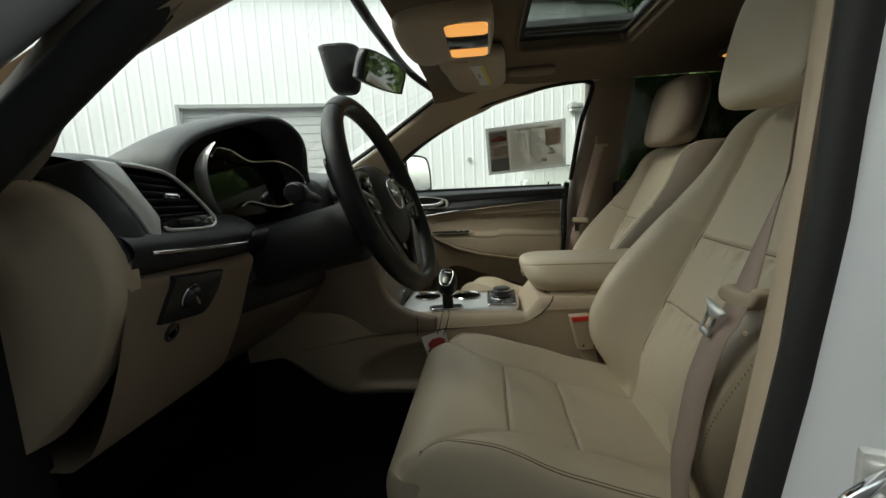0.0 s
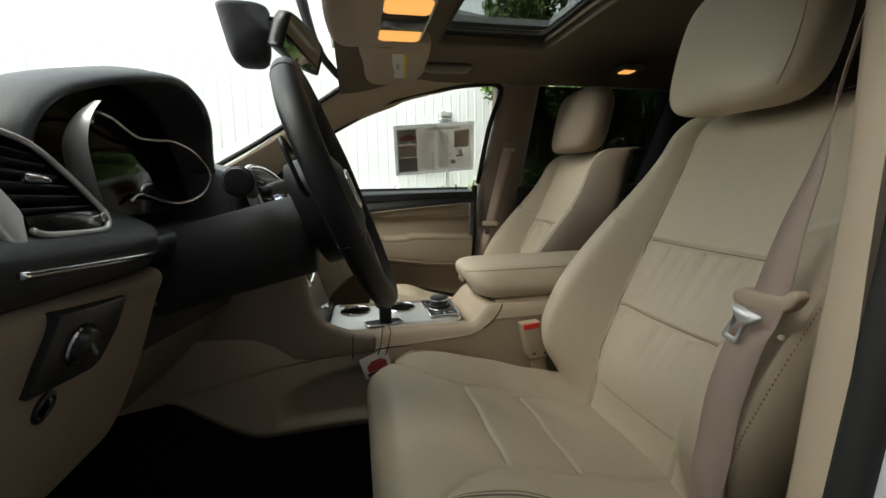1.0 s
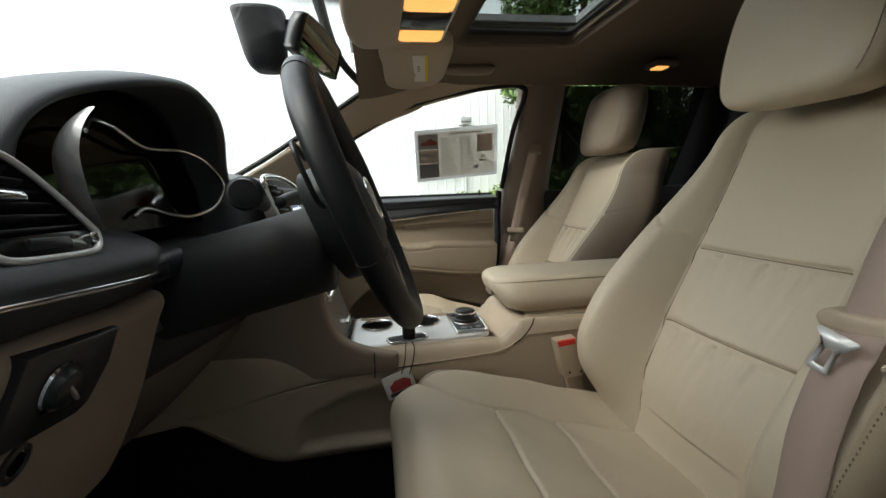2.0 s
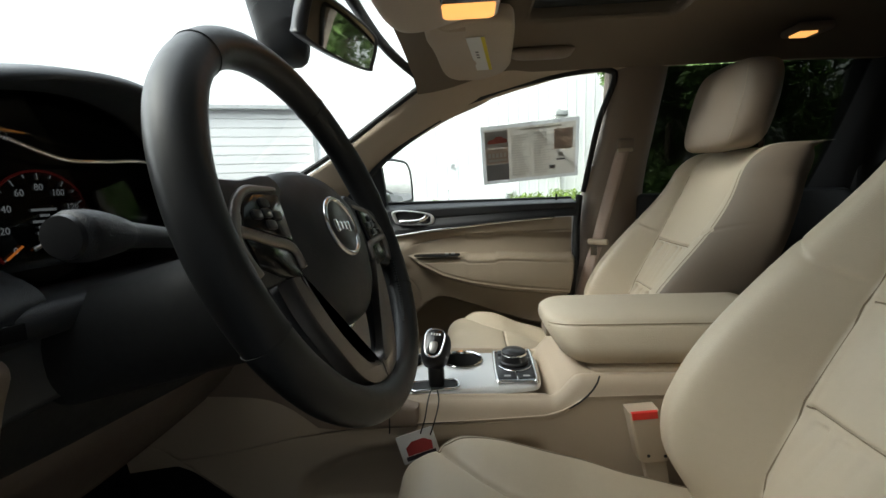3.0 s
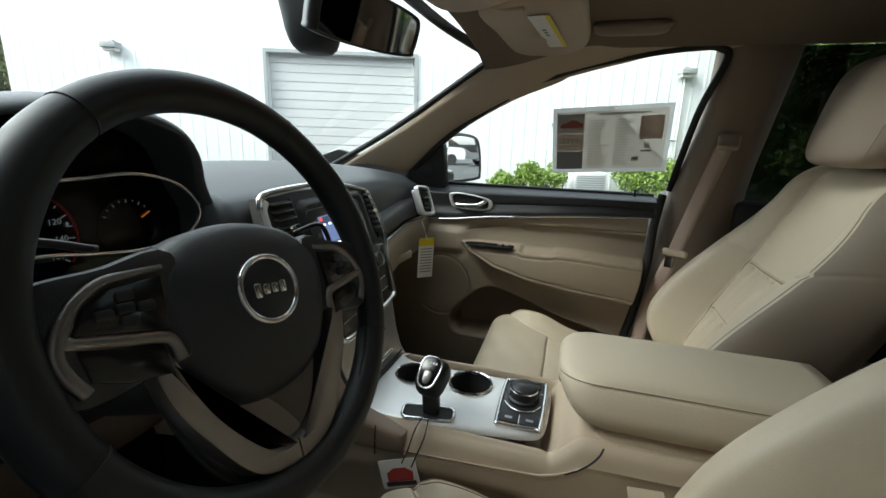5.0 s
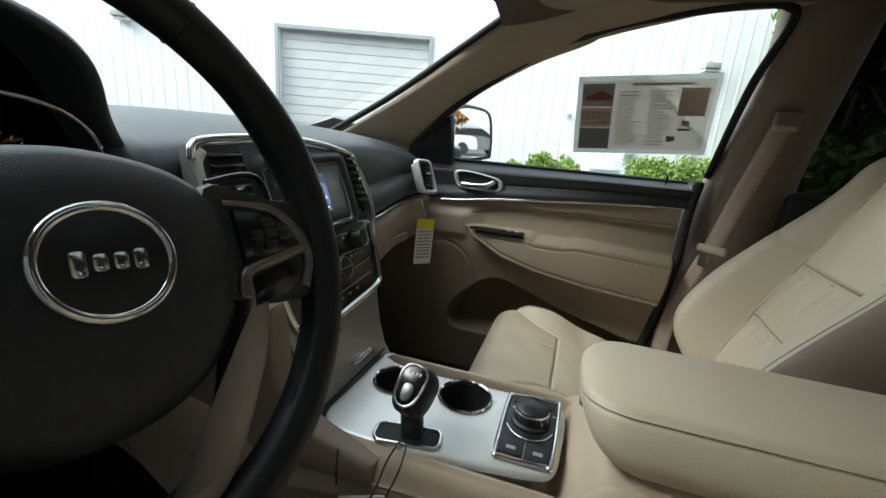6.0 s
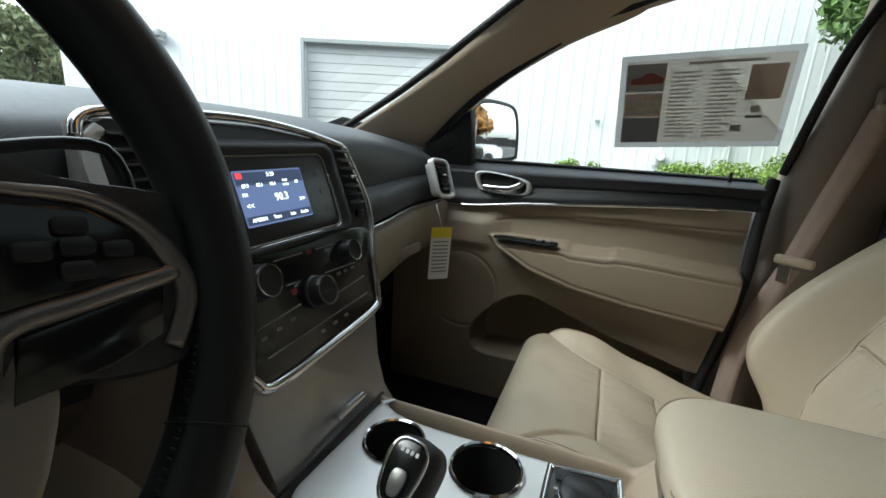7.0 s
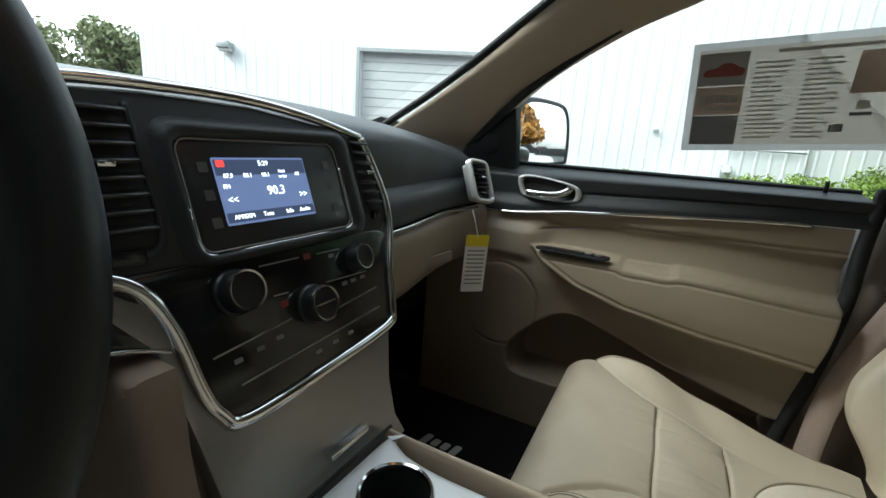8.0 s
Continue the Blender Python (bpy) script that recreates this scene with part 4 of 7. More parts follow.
for a, b in spline([(-0.112, 0.047), (-0.085, 0.0535), (-0.055, 0.054), (-0.015, 0.050), (0.015, 0.041), (0.040, 0.020), (0.058, -0.010), (0.066, -0.034)], 30):
    q = vp(a, b)
    ease = float(smooth01(np.array((a - 0.02) / 0.04)))
    rows.append(spline([tuple(q), (q.x - 0.012, q.y + 0.006 * ease, q.z + 0.006), (q.x - 0.05, q.y + 0.03 * ease, q.z + 0.012 - 0.02 * ease), (q.x - 0.13, q.y + 0.05 * ease, q.z + 0.013 - 0.03 * ease), (q.x - 0.28, q.y + 0.06 * ease, q.z - 0.02)], 16))
grid("vent_cover", np.array(rows), DASH_LIT, dash)
# black rounded cap between the vent's silver strip and the beige end
low_edge = spline([(-0.30, -0.770, 1.196), (-0.160, -0.770, 1.205), (-0.108, -0.770, 1.191), (-0.075, -0.770, 1.166), (-0.052, -0.770, 1.135), (-0.042, -0.770, 1.106)], 30)
strip_edge = spline([tuple(vp(-0.112, 0.060, -0.2)), tuple(vp(-0.112, 0.053, -0.045)), tuple(vp(-0.110, 0.0515)), tuple(vp(-0.098, 0.032)), tuple(vp(-0.086, 0.006)), tuple(vp(-0.076, -0.024)), tuple(vp(-0.072, -0.056))], 30)
edges3 = [low_edge, low_edge * 0.7 + strip_edge * 0.3 + (0.004, -0.001, 0.004), low_edge * 0.3 + strip_edge * 0.7 + (0.004, 0, 0.005), strip_edge]
grid("end_cap", np.stack([spline([c[k] for c in edges3], 14) for k in range(30)]), BLACK, dash, "black rounded cap at the dashboard's end")
tube("chrome_line", spline([(-0.0325, -0.745, 1.1125), (-0.0325, -0.66, 1.1055), (-0.0335, -0.59, 1.1000), (-0.041, -0.54, 1.0965), (-0.050, -0.508, 1.0945)], 30), 0.0026, CHROME, dash, sides=8)
part("black_strip", slab([(-0.748, 0.004), (-0.51, -0.013), (-0.51, 0.0), (-0.748, 0.020)], (-0.046, 0, 1.103), (0, 1, 0), (0, 0, 1), (1, 0, 0), 0.006, 0.001), GLOSS, dash)
P = []
for y in np.linspace(-0.776, -0.500, 44):
    k = smooth01(np.array((y + 0.525) / 0.025))
    up = 0.06 * max(0.0, -0.60 - y)
    prof = spline([(-0.075, 1.082 + up), (-0.050, 1.078 + up), (-0.042, 1.066 + up), (-0.052, 1.04), (-0.078, 0.965), (-0.112, 0.895), (-0.138, 0.868), (-0.175, 0.858), (-0.34, 0.875)], 34)
    P.append([(x - 0.05 * k, y, z) for x, z in prof])
knee = grid("knee_panel", np.array(P), KNEE_SHADED, dash, "beige panel beside the steering column")
e1, e2 = Vector((-0.058, 0.988, -0.148)).normalized(), Vector((0.353, 0.0, 0.936)).normalized()
nn = e1.cross(e2)
if nn.x < 0:
    nn = -nn
sq = part("switch_panel", slab([(-0.712, 0.031), (-0.614, 0.021), (-0.618, -0.006), (-0.636, -0.031), (-0.650, -0.034), (-0.727, -0.024), (-0.720, 0.003)], (-0.0575, 0, 1.050), (0, 1, 0), (0.33, 0, 1), (1, 0, -0.33), 0.014, 0.002), BLACK_SMOOTH, dash, "black lamp switch panel")
c = Vector((-0.0455, -0.681, 1.047)) + nn * 0.002
part("lamp_knob", lathe([(0.016, 0), (0.016, 0.003), (0.0135, 0.005), (0.0125, 0.009), (0.010, 0.0105), (0, 0.0105)], c, nn), BLACK_SMOOTH, sq)
part("knob_ring", lathe([(0.0165, 0.0005), (0.0178, 0.002), (0.0165, 0.0035), (0.0155, 0.002)], c, nn), CHROME, sq)
part("knob_grip", box(c + nn * 0.0105, (0.003, 0.003, 0.018), 0.001, 2, Matrix.Rotation(radians(25), 4, "X")), SATIN_DARK, sq)
for k in range(6):
    part("switch_mark", box(Vector((-0.0395, -0.655, 1.070)) + nn * 0.002 + e1 * (0.004 * (k % 3)) - e2 * (0.009 * (k // 3) + 0.006 * (k % 3)), (0.0015, 0.003, 0.002), 0), WHITE_INK, sq)
c = Vector((-0.0655, -0.696, 1.003))
part("release_button", lathe([(0.013, 0), (0.013, 0.003), (0.010, 0.004), (0.009, 0.001), (0, 0.001)], c, nn), BLACK_SMOOTH, dash)
part("button_lens", lathe([(0.0075, 0.001), (0.0075, 0.003), (0, 0.004)], c, nn), CHROME, dash)
# beige end of the dashboard at the doorway
P = []
for k, y in enumerate((-0.758, -0.772, -0.787, -0.796, -0.796)):
    s = (1.0, 1.0, 0.985, 0.94, 0.0)[k]
    out = spline([(-0.30, 1.192), (-0.159, 1.201), (-0.106, 1.189), (-0.074, 1.166), (-0.050, 1.130), (-0.041, 1.098), (-0.045, 1.062), (-0.060, 1.030), (-0.092, 0.978), (-0.142, 0.926), (-0.200, 0.885), (-0.34, 0.87), (-0.42, 0.90), (-0.42, 1.10)], 60, closed=True)
    P.append([(-0.22 + (x + 0.22) * s, y, 0.90 + (z - 0.90) * s) for x, z in out])
grid("end_cover", np.array(P), BEIGE, dash, "beige rounded dashboard end cover", closed=True)

# instrument hood
HY = -0.408


def arch(x, grow=1.0):
    """The hood's outline across the car at x."""
    top = 0.170 - 0.75 * max(0.0, -0.12 - x) ** 1.25 - 0.9 * max(0.0, x + 0.09) ** 1.2
    o = spline([(-0.150, 1.13), (-0.186, 1.178), (-0.208, 1.225), (-0.220, 1.272), (-0.25, 1.302), (-0.30, 1.319), (-0.36, 1.325), (-0.43, 1.316), (-0.508, 1.293), (-0.566, 1.265), (-0.597, 1.236), (-0.608, 1.20), (-0.609, 1.12)], 60)
    w = grow * (1 - 0.22 * smooth01(np.array((-0.12 - x) / 0.35)))
    return np.stack([x - 0.036 * smooth01((-0.44 - o[:, 0]) / 0.13), -0.41 + w * (o[:, 0] + 0.41), 1.14 + (o[:, 1] - 1.14) * grow * top / 0.17], -1)


rows = [arch(x) for x in np.linspace(-0.50, -0.085, 20)]
rows += [arch(-0.075, 0.997), arch(-0.068, 0.98), arch(-0.069, 0.955), arch(-0.078, 0.935), arch(-0.10, 0.92), arch(-0.135, 0.90)]
R = np.array(rows)
R[20:, :, 0] += 0.02 * np.clip((R[20:, :, 2] - 1.16) / 0.17, 0, 1) ** 2
grid("instrument_hood", R, DASH_LIT, dash, "black hooded cover over the instruments")
cluster = thing("instrument_cluster", (-0.13, HY, 1.06), "dark instrument cluster with lit red and white gauges", "gauge")
part("backing", slab([(p[1] - HY, p[2] - 1.16) for p in arch(-0.135, 0.94)[::2]], (-0.150, HY, 1.16), (0, 1, 0), (0.0, 0, 1), (1, 0, 0), 0.01, 0), BLACK_SMOOTH, cluster)
part("lower_shelf", box((-0.095, HY, 1.095), (0.09, 0.37, 0.03), 0.012, 3), BLACK, cluster)
NUM = glowing("gauge_white", (0.75, 0.78, 0.8), 0.06)
RED_GLOW = glowing("gauge_red", (0.7, 0.03, 0.03), 0.012)
ORANGE_GLOW = glowing("gauge_orange", (1.0, 0.28, 0.05), 0.16)
GX = -0.131


def gauge(y, z, r, first, last, marks, texts, red):
    g = part("dial", lathe([(r, 0), (r, 0.003), (r * 0.97, 0.004), (0, 0.003)], (GX - 0.003, y, z), (1, 0, 0), 48), GLOSS, cluster)
    if red:
        arc = [(GX + 0.003, y + r * 0.97 * math.cos(a), z + r * 0.97 * math.sin(a)) for a in np.linspace(radians(first), radians(last), 50)]
        tube("dial_ring", arc, 0.0013, RED_GLOW, g, sides=6)
    for k in range(marks):
        a = radians(first + (last - first) * k / (marks - 1))
        q = [(GX + 0.002, y + r * s * math.cos(a), z + r * s * math.sin(a)) for s in ((0.82, 0.93) if k % 2 == 0 else (0.87, 0.93))]
        tube("dial_tick", q, 0.0006, NUM, g, sides=4)
    for k, t in enumerate(texts):
        a = radians(first + (last - first) * k / max(1, len(texts) - 1))
        letters("dial_number", t, r * 0.17, (GX + 0.002, y + r * 0.68 * math.cos(a), z + r * 0.68 * math.sin(a)), (0, 1, 0), (0, 0, 1), NUM, g)
    a = radians(first)
    tube("needle", [(GX + 0.003, y + r * s * math.cos(a), z + r * s * math.sin(a)) for s in (0.55, 0.90)], 0.0011, ORANGE_GLOW, g, sides=5)
    return g


mid = gauge(-0.398, 1.170, 0.056, 215, -35, 17, ("0", "20", "40", "60", "80", "100", "120", "140", "160"), True)
for k, w in enumerate((0.026, 0.010, 0.026, 0.016, 0.020)):
    part("message_line", box((GX + 0.002, -0.396, 1.186 - 0.0058 * k), (0.0006, w, 0.0026), 0), NUM, mid)
gauge(-0.281, 1.168, 0.038, 28, 150, 9, (), False)
gauge(-0.530, 1.166, 0.036, 170, 30, 9, (), False)
part("gear_letter", box((GX + 0.002, -0.352, 1.183), (0.0006, 0.003, 0.005), 0), NUM, cluster)
line = spline([(-0.112, -0.44, 1.252), (-0.112, -0.385, 1.236), (-0.11, -0.34, 1.236), (-0.10, -0.285, 1.238), (-0.085, -0.240, 1.222), (-0.072, -0.222, 1.188), (-0.082, -0.235, 1.155), (-0.10, -0.28, 1.142), (-0.108, -0.33, 1.146), (-0.108, -0.40, 1.158), (-0.105, -0.435, 1.150)], 70)
tube("chrome_outline", line, 0.0028, CHROME, cluster, sides=8)
tube("chrome_outline", spline([(-0.112, -0.44, 1.252), (-0.105, -0.49, 1.252), (-0.09, -0.53, 1.235)], 20), 0.0026, CHROME, cluster, sides=8)
ribbon = spline([(-0.074, -0.538, 1.256), (-0.077, -0.553, 1.238), (-0.079, -0.561, 1.213), (-0.080, -0.556, 1.185), (-0.083, -0.544, 1.163), (-0.088, -0.524, 1.143)], 30)
wide = np.sin(np.linspace(0.25, 2.75, 30))[:, None]
P = np.stack([ribbon, ribbon + wide * (-0.010, -0.001, 0.0), ribbon + wide * (-0.020, 0.002, 0.0), ribbon + wide * (-0.028, 0.008, 0.0)], 1)
grid("silver_crescent", P, SATIN, cluster, "satin silver crescent beside the gauges")
lens = part("lens", slab([(p[1] - HY, p[2] - 1.16) for p in arch(-0.12, 0.90)[::2]], (-0.114, HY, 1.16), (0, 1, 0), (-0.18, 0, 1), (1, 0, 0.18), 0.001, 0), glass("smoked_lens", (0.5, 0.5, 0.51), 0.07), cluster, "clear glossy instrument lens", smooth=False)


# air vents: a bezel, slats and a thumb wheel
def vent(place, e1, e2, w, h, slats, lean, label, bezel=0.012, wheel=True, bez=SATIN, skew=0.0, edge=False):
    e1, e2 = Vector(e1).normalized(), Vector(e2).normalized()
    nn = e1.cross(e2)
    if nn.x < 0:
        nn = -nn
    v = thing("air_vent", place, label, "air vent", group="dashboard air vents")
    o, i = [(a + skew * b, b) for a, b in rrect(w, h, 0.014)], [(a + skew * b, b) for a, b in rrect(w - bezel, h - bezel, 0.010)]
    B = Vector(place)
    P = [[B + e1 * a + e2 * b + nn * c for a, b in loop + loop[:1]] for loop, c in ((o, -0.012), (o, 0.002), ([((a + 2 * c2) / 3, (b + 2 * d2) / 3) for (a, b), (c2, d2) in zip(o, i)], 0.005), (i, 0.003), (i, -0.03))]
    grid("bezel", np.array(P), bez, v, "satin silver bezel" if bez is SATIN else "")
    if edge:
        tube("chrome_edge", [B + e1 * a + e2 * b + nn * 0.0045 for a, b in i], 0.0022, CHROME, v, closed=True, sides=8, up=tuple(nn))
    part("duct", slab(i, B - nn * 0.034, e1, e2, nn, 0.004, 0), RUBBER, v)
    rows = h - bezel - (0.024 if wheel else 0.004)
    for k in range(slats):
        b = (h - bezel) / 2 - (k + 0.5) * rows / slats
        c = B + e1 * (skew * b) + e2 * b - nn * 0.008
        m = Matrix((e1, e2, nn)).transposed().to_4x4() @ Matrix.Rotation(radians(lean), 4, "X")
        part("slat", box(c, (w - bezel - 0.002, 0.0035, 0.016), 0.0012, 1, m), BLACK_SMOOTH, v)
    m = Matrix((e1, e2, nn)).transposed().to_4x4()
    part("slat_tab", box(B + nn * 0.003 + e2 * 0.006, (0.014, 0.006, 0.010), 0.002, 2, m), CHROME, v)
    if wheel:
        part("shutter_wheel", box(B - e2 * ((h - bezel) / 2 - 0.011) + e1 * (-skew * h * 0.45) - nn * 0.002, (min(0.045, w * 0.5), 0.013, 0.008), 0.004, 2, m), GLOSS, v)
    return v


vt = thing("air_vent", tuple(VB), "black slatted vent in a broad satin silver frame", "air vent", group="dashboard air vents")
OPEN = ((-0.066, 0.046), (0.006, 0.039), (0.053, -0.017), (-0.041, -0.021))
strip = [(-0.110, 0.0515), (-0.098, 0.032), (-0.086, 0.006), (-0.076, -0.022), (-0.0715, -0.044), (-0.060, -0.047), (-0.050, -0.030), (-0.046, -0.018), (-0.055, 0.010), (-0.067, 0.047), (-0.080, 0.053)]
part("silver_strip", slab([tuple(q) for q in spline(strip, 50, closed=True)], vp(0, 0, -0.006), V1, V2, VN, 0.011, 0.004, 3), SATIN, vt, "broad satin silver strip")
part("duct", slab(OPEN, vp(0, 0, -0.034), V1, V2, VN, 0.004, 0), RUBBER, vt)
for k in range(4):
    (a0, b0), (a1, b1) = OPEN[k], OPEN[(k + 1) % 4]
    grid("duct_wall", np.array([[vp(a0, b0, c), vp(a1, b1, c)] for c in (-0.034, 0.001)]), BLACK_SMOOTH, vt)
for k in range(6):
    f = (k + 0.55) / 6
    la, lb = OPEN[0][0] + (OPEN[3][0] - OPEN[0][0]) * f, OPEN[0][1] + (OPEN[3][1] - OPEN[0][1]) * f
    ra, rb = OPEN[1][0] + (OPEN[2][0] - OPEN[1][0]) * f, OPEN[1][1] + (OPEN[2][1] - OPEN[1][1]) * f
    prof = [(0.0012, -0.001), (0.0, 0.0005), (-0.0014, -0.001), (-0.0065, -0.017), (-0.0045, -0.018)]
    grid("slat", np.array([[vp(a, b + db, c) for db, c in prof] for a, b in ((la, lb), (ra, rb))]), BLACK, vt, closed=True, caps=True)
part("slat_tab", slab(rrect(0.026, 0.007, 0.003, 4, -0.008, 0.009), vp(0, 0, 0.0), V1, V2, VN, 0.006, 0.002), CHROME, vt)
foot = [(-0.043, -0.0215), (0.051, -0.0175), (0.054, -0.024), (0.046, -0.034), (0.030, -0.037), (-0.034, -0.037), (-0.044, -0.031)]
part("shutter_panel", slab(foot, vp(0, 0, -0.003), V1, V2, VN, 0.005, 0.0015), GLOSS, vt)
part("shutter_wheel", slab(rrect(0.040, 0.008, 0.003, 4, 0.002, -0.0275), vp(0, 0, 0.002), V1, V2, VN, 0.004, 0.0015), BLACK_SMOOTH, vt)
tube("chrome_edge", [vp(a, b, 0.003) for a, b in spline([(-0.066, 0.0505), (-0.030, 0.049), (0.008, 0.0415), (0.034, 0.017), (0.055, -0.014), (0.0585, -0.024), (0.050, -0.035), (0.030, -0.0385), (-0.030, -0.0385), (-0.046, -0.034)], 60)], 0.0028, SATIN, vt, sides=8)
part("chrome_corner", slab(rrect(0.012, 0.010, 0.004, 4, 0.054, -0.026), vp(0, 0, 0.001), V1, V2, VN, 0.004, 0.0015), CHROME, vt)
vent((-0.026, 0.626, 1.103), (0.42, 0.9, -0.12), (-0.34, 0.10, 0.94), 0.060, 0.098, 6, 18, "narrow black slatted vent beside the passenger door", 0.014)
# steering column and stalk
column = thing("steering_column", (0.0, -0.40, 1.0), "black steering column shroud with a stalk", "steering column")
P = []
for x in np.linspace(-0.16, 0.118, 16):
    t = (x + 0.16) / 0.278
    bot = 0.975 + 0.065 * t
    top = 1.09 + 0.07 * t
    w = 0.072 - 0.014 * t
    a = np.linspace(0, 2 * math.pi, 40, endpoint=False)
    ca, sa = np.cos(a), np.sin(a)
    P.append(np.stack([np.full(40, x), HY + 0.01 + w * np.sign(ca) * np.abs(ca) ** 0.8, (top + bot) / 2 + (top - bot) / 2 * np.sign(sa) * np.abs(sa) ** 0.8], -1))
grid("shroud", np.array(P), RUBBER, column, closed=True, caps=True)
tube("stalk", spline([(0.045, -0.45, 1.158), (0.05, -0.50, 1.166), (0.053, -0.53, 1.170), (0.055, -0.562, 1.172)], 20), np.r_[np.linspace(0.008, 0.010, 10), np.linspace(0.012, 0.0165, 6), 0.017, 0.017, 0.0165, 0.012], BLACK, column, sides=14)
part("stalk_cap", lathe([(0.014, 0), (0.013, 0.003), (0, 0.005)], (0.0555, -0.563, 1.172), (0.05, -1, 0)), BLACK_SMOOTH, column)
tube("stalk", spline([(0.045, -0.36, 1.158), (0.05, -0.31, 1.163), (0.056, -0.255, 1.165)], 14), np.linspace(0.008, 0.013, 14), BLACK, column, sides=12)
P = []
for y in np.linspace(-0.505, -0.15, 40):
    t = (y + 0.505) / 0.355
    edge = 0.950 - 0.020 * t
    prof = spline([(-0.13, 1.09), (-0.092, 1.06), (-0.095, 1.0), (-0.108, edge + 0.012), (-0.125, edge)], 16)
    P.append([(x + 0.03 * t, y, z) for x, z in prof])
grid("knee_bolster", np.array(P), RUBBER, column, "black panel under the steering column")
P = []
for y in np.linspace(-0.52, -0.13, 40):
    t = (y + 0.52) / 0.39
    edge = 0.950 - 0.020 * t
    low = 0.856 - 0.030 * math.sin(math.pi * t) * 0.3
    prof = spline([(-0.11, edge + 0.012), (-0.112, edge - 0.01), (-0.135, (edge + low) / 2), (-0.165, low + 0.010), (-0.195, low), (-0.36, low + 0.02)], 24)
    P.append([(x + 0.02 * t, y, z) for x, z in prof])
grid("lower_bolster", np.array(P), TAN_SHADED, column, "lower panel in shaded dark tan colour")


# ---- steering wheel ----
WC = Vector((0.1576, -0.3919, 1.1602))
WF = Vector((0.932, -0.0542, 0.3584)).normalized()
# the wheel stands turned a little to the right
TURN = radians(7.5)
W0 = Vector((0.0581, 0.9983, 0.0)).normalized()
V0 = WF.cross(W0)
WR, WU = W0 * math.cos(TURN) - V0 * math.sin(TURN), W0 * math.sin(TURN) + V0 * math.cos(TURN)


def wp(a, b, c=0.0):
    """A place on the wheel: a to its right, b up it, c towards the driver."""
    return WC + WR * a + WU * b + WF * c


def wplate(outline, c, thick, bevel=0.002):
    return slab(outline, wp(0, 0, c), WR, WU, WF, thick, bevel)


wheel = thing("steering_wheel", tuple(WC), "black leather steering wheel with satin silver spokes", "steering wheel")
ang = np.linspace(0, 2 * np.pi, 160, endpoint=False)
lobes = 0.0168 + 0.0014 * (dip((ang - 0.45), 0.25) + dip((ang - math.pi + 0.45), 0.25)) - 0.0006 * np.exp(-((np.sin(ang) + 1) / 0.2) ** 2)
rim = tube("rim", [wp(0.1737 * math.cos(a), 0.1737 * math.sin(a)) for a in ang], lobes, WHEEL_LEATHER, wheel, closed=True, sides=22, up=tuple(WF))
for a in (radians(62), radians(130), radians(-28), radians(208)):
    c = wp(0.1737 * math.cos(a), 0.1737 * math.sin(a))
    d = (WR * -math.sin(a) + WU * math.cos(a))
    o = (WR * math.cos(a) + WU * math.sin(a))
    tube("seam_ring", [c + (o * math.cos(t) + WF * math.sin(t)) * 0.0172 for t in np.linspace(0, 2 * np.pi, 24, endpoint=False)], 0.0005, RUBBER, rim, closed=True, sides=5, up=tuple(d))
for k in range(26):
    a = radians(-50 + 1.4 * k)
    c = wp(0.157 * math.cos(a), 0.157 * math.sin(a), 0.006)
    part("stitch", box(c, (0.003, 0.0012, 0.0012), 0, 1, Matrix.Rotation(a, 4, "X")), BLACK_SMOOTH, rim)
hub = spline([(s * a, b) for s, half in ((1, [(0.0, 0.065), (0.035, 0.061), (0.064, 0.051), (0.091, 0.029), (0.096, 0.0), (0.086, -0.040), (0.066, -0.071), (0.036, -0.090)]), (-1, [(0.0, -0.0955), (0.036, -0.090), (0.066, -0.071), (0.086, -0.040), (0.096, 0.0), (0.091, 0.029), (0.064, 0.051), (0.035, 0.061)])) for a, b in half], 64, closed=True)
P = np.array([[wp(a * k, b * k - 0.004, c) for a, b in hub] for k, c in ((0.96, -0.055), (1.0, -0.026), (0.99, -0.012), (0.95, -0.003), (0.85, 0.004), (0.6, 0.012), (0.3, 0.0145), (0.05, 0.0145))])
hubob = grid("airbag_cover", P, BLACK, wheel, "black domed airbag cover", closed=True, caps=True)
tube("emblem_ring", [wp(0.0315 * math.cos(a), 0.0285 * math.sin(a) - 0.006, 0.0150) for a in ang[::4]], 0.0030, CHROME, hubob, closed=True, sides=8, up=tuple(WF))
part("emblem_disc", lathe([(0.029, 0), (0.029, 0.002), (0.026, 0.003), (0, 0.003)], wp(0, -0.006, 0.013), tuple(WF)), BLACK_SMOOTH, hubob)
for k, (a, h) in enumerate(((-0.0145, 0.013), (-0.005, 0.009), (0.0045, 0.009), (0.014, 0.011))):
    part("emblem_bar", slab(rrect(0.0072, h, 0.0022, 3, a, -0.006), wp(0, 0, 0.0155), WR, WU, WF, 0.0016, 0.0005), CHROME, hubob)
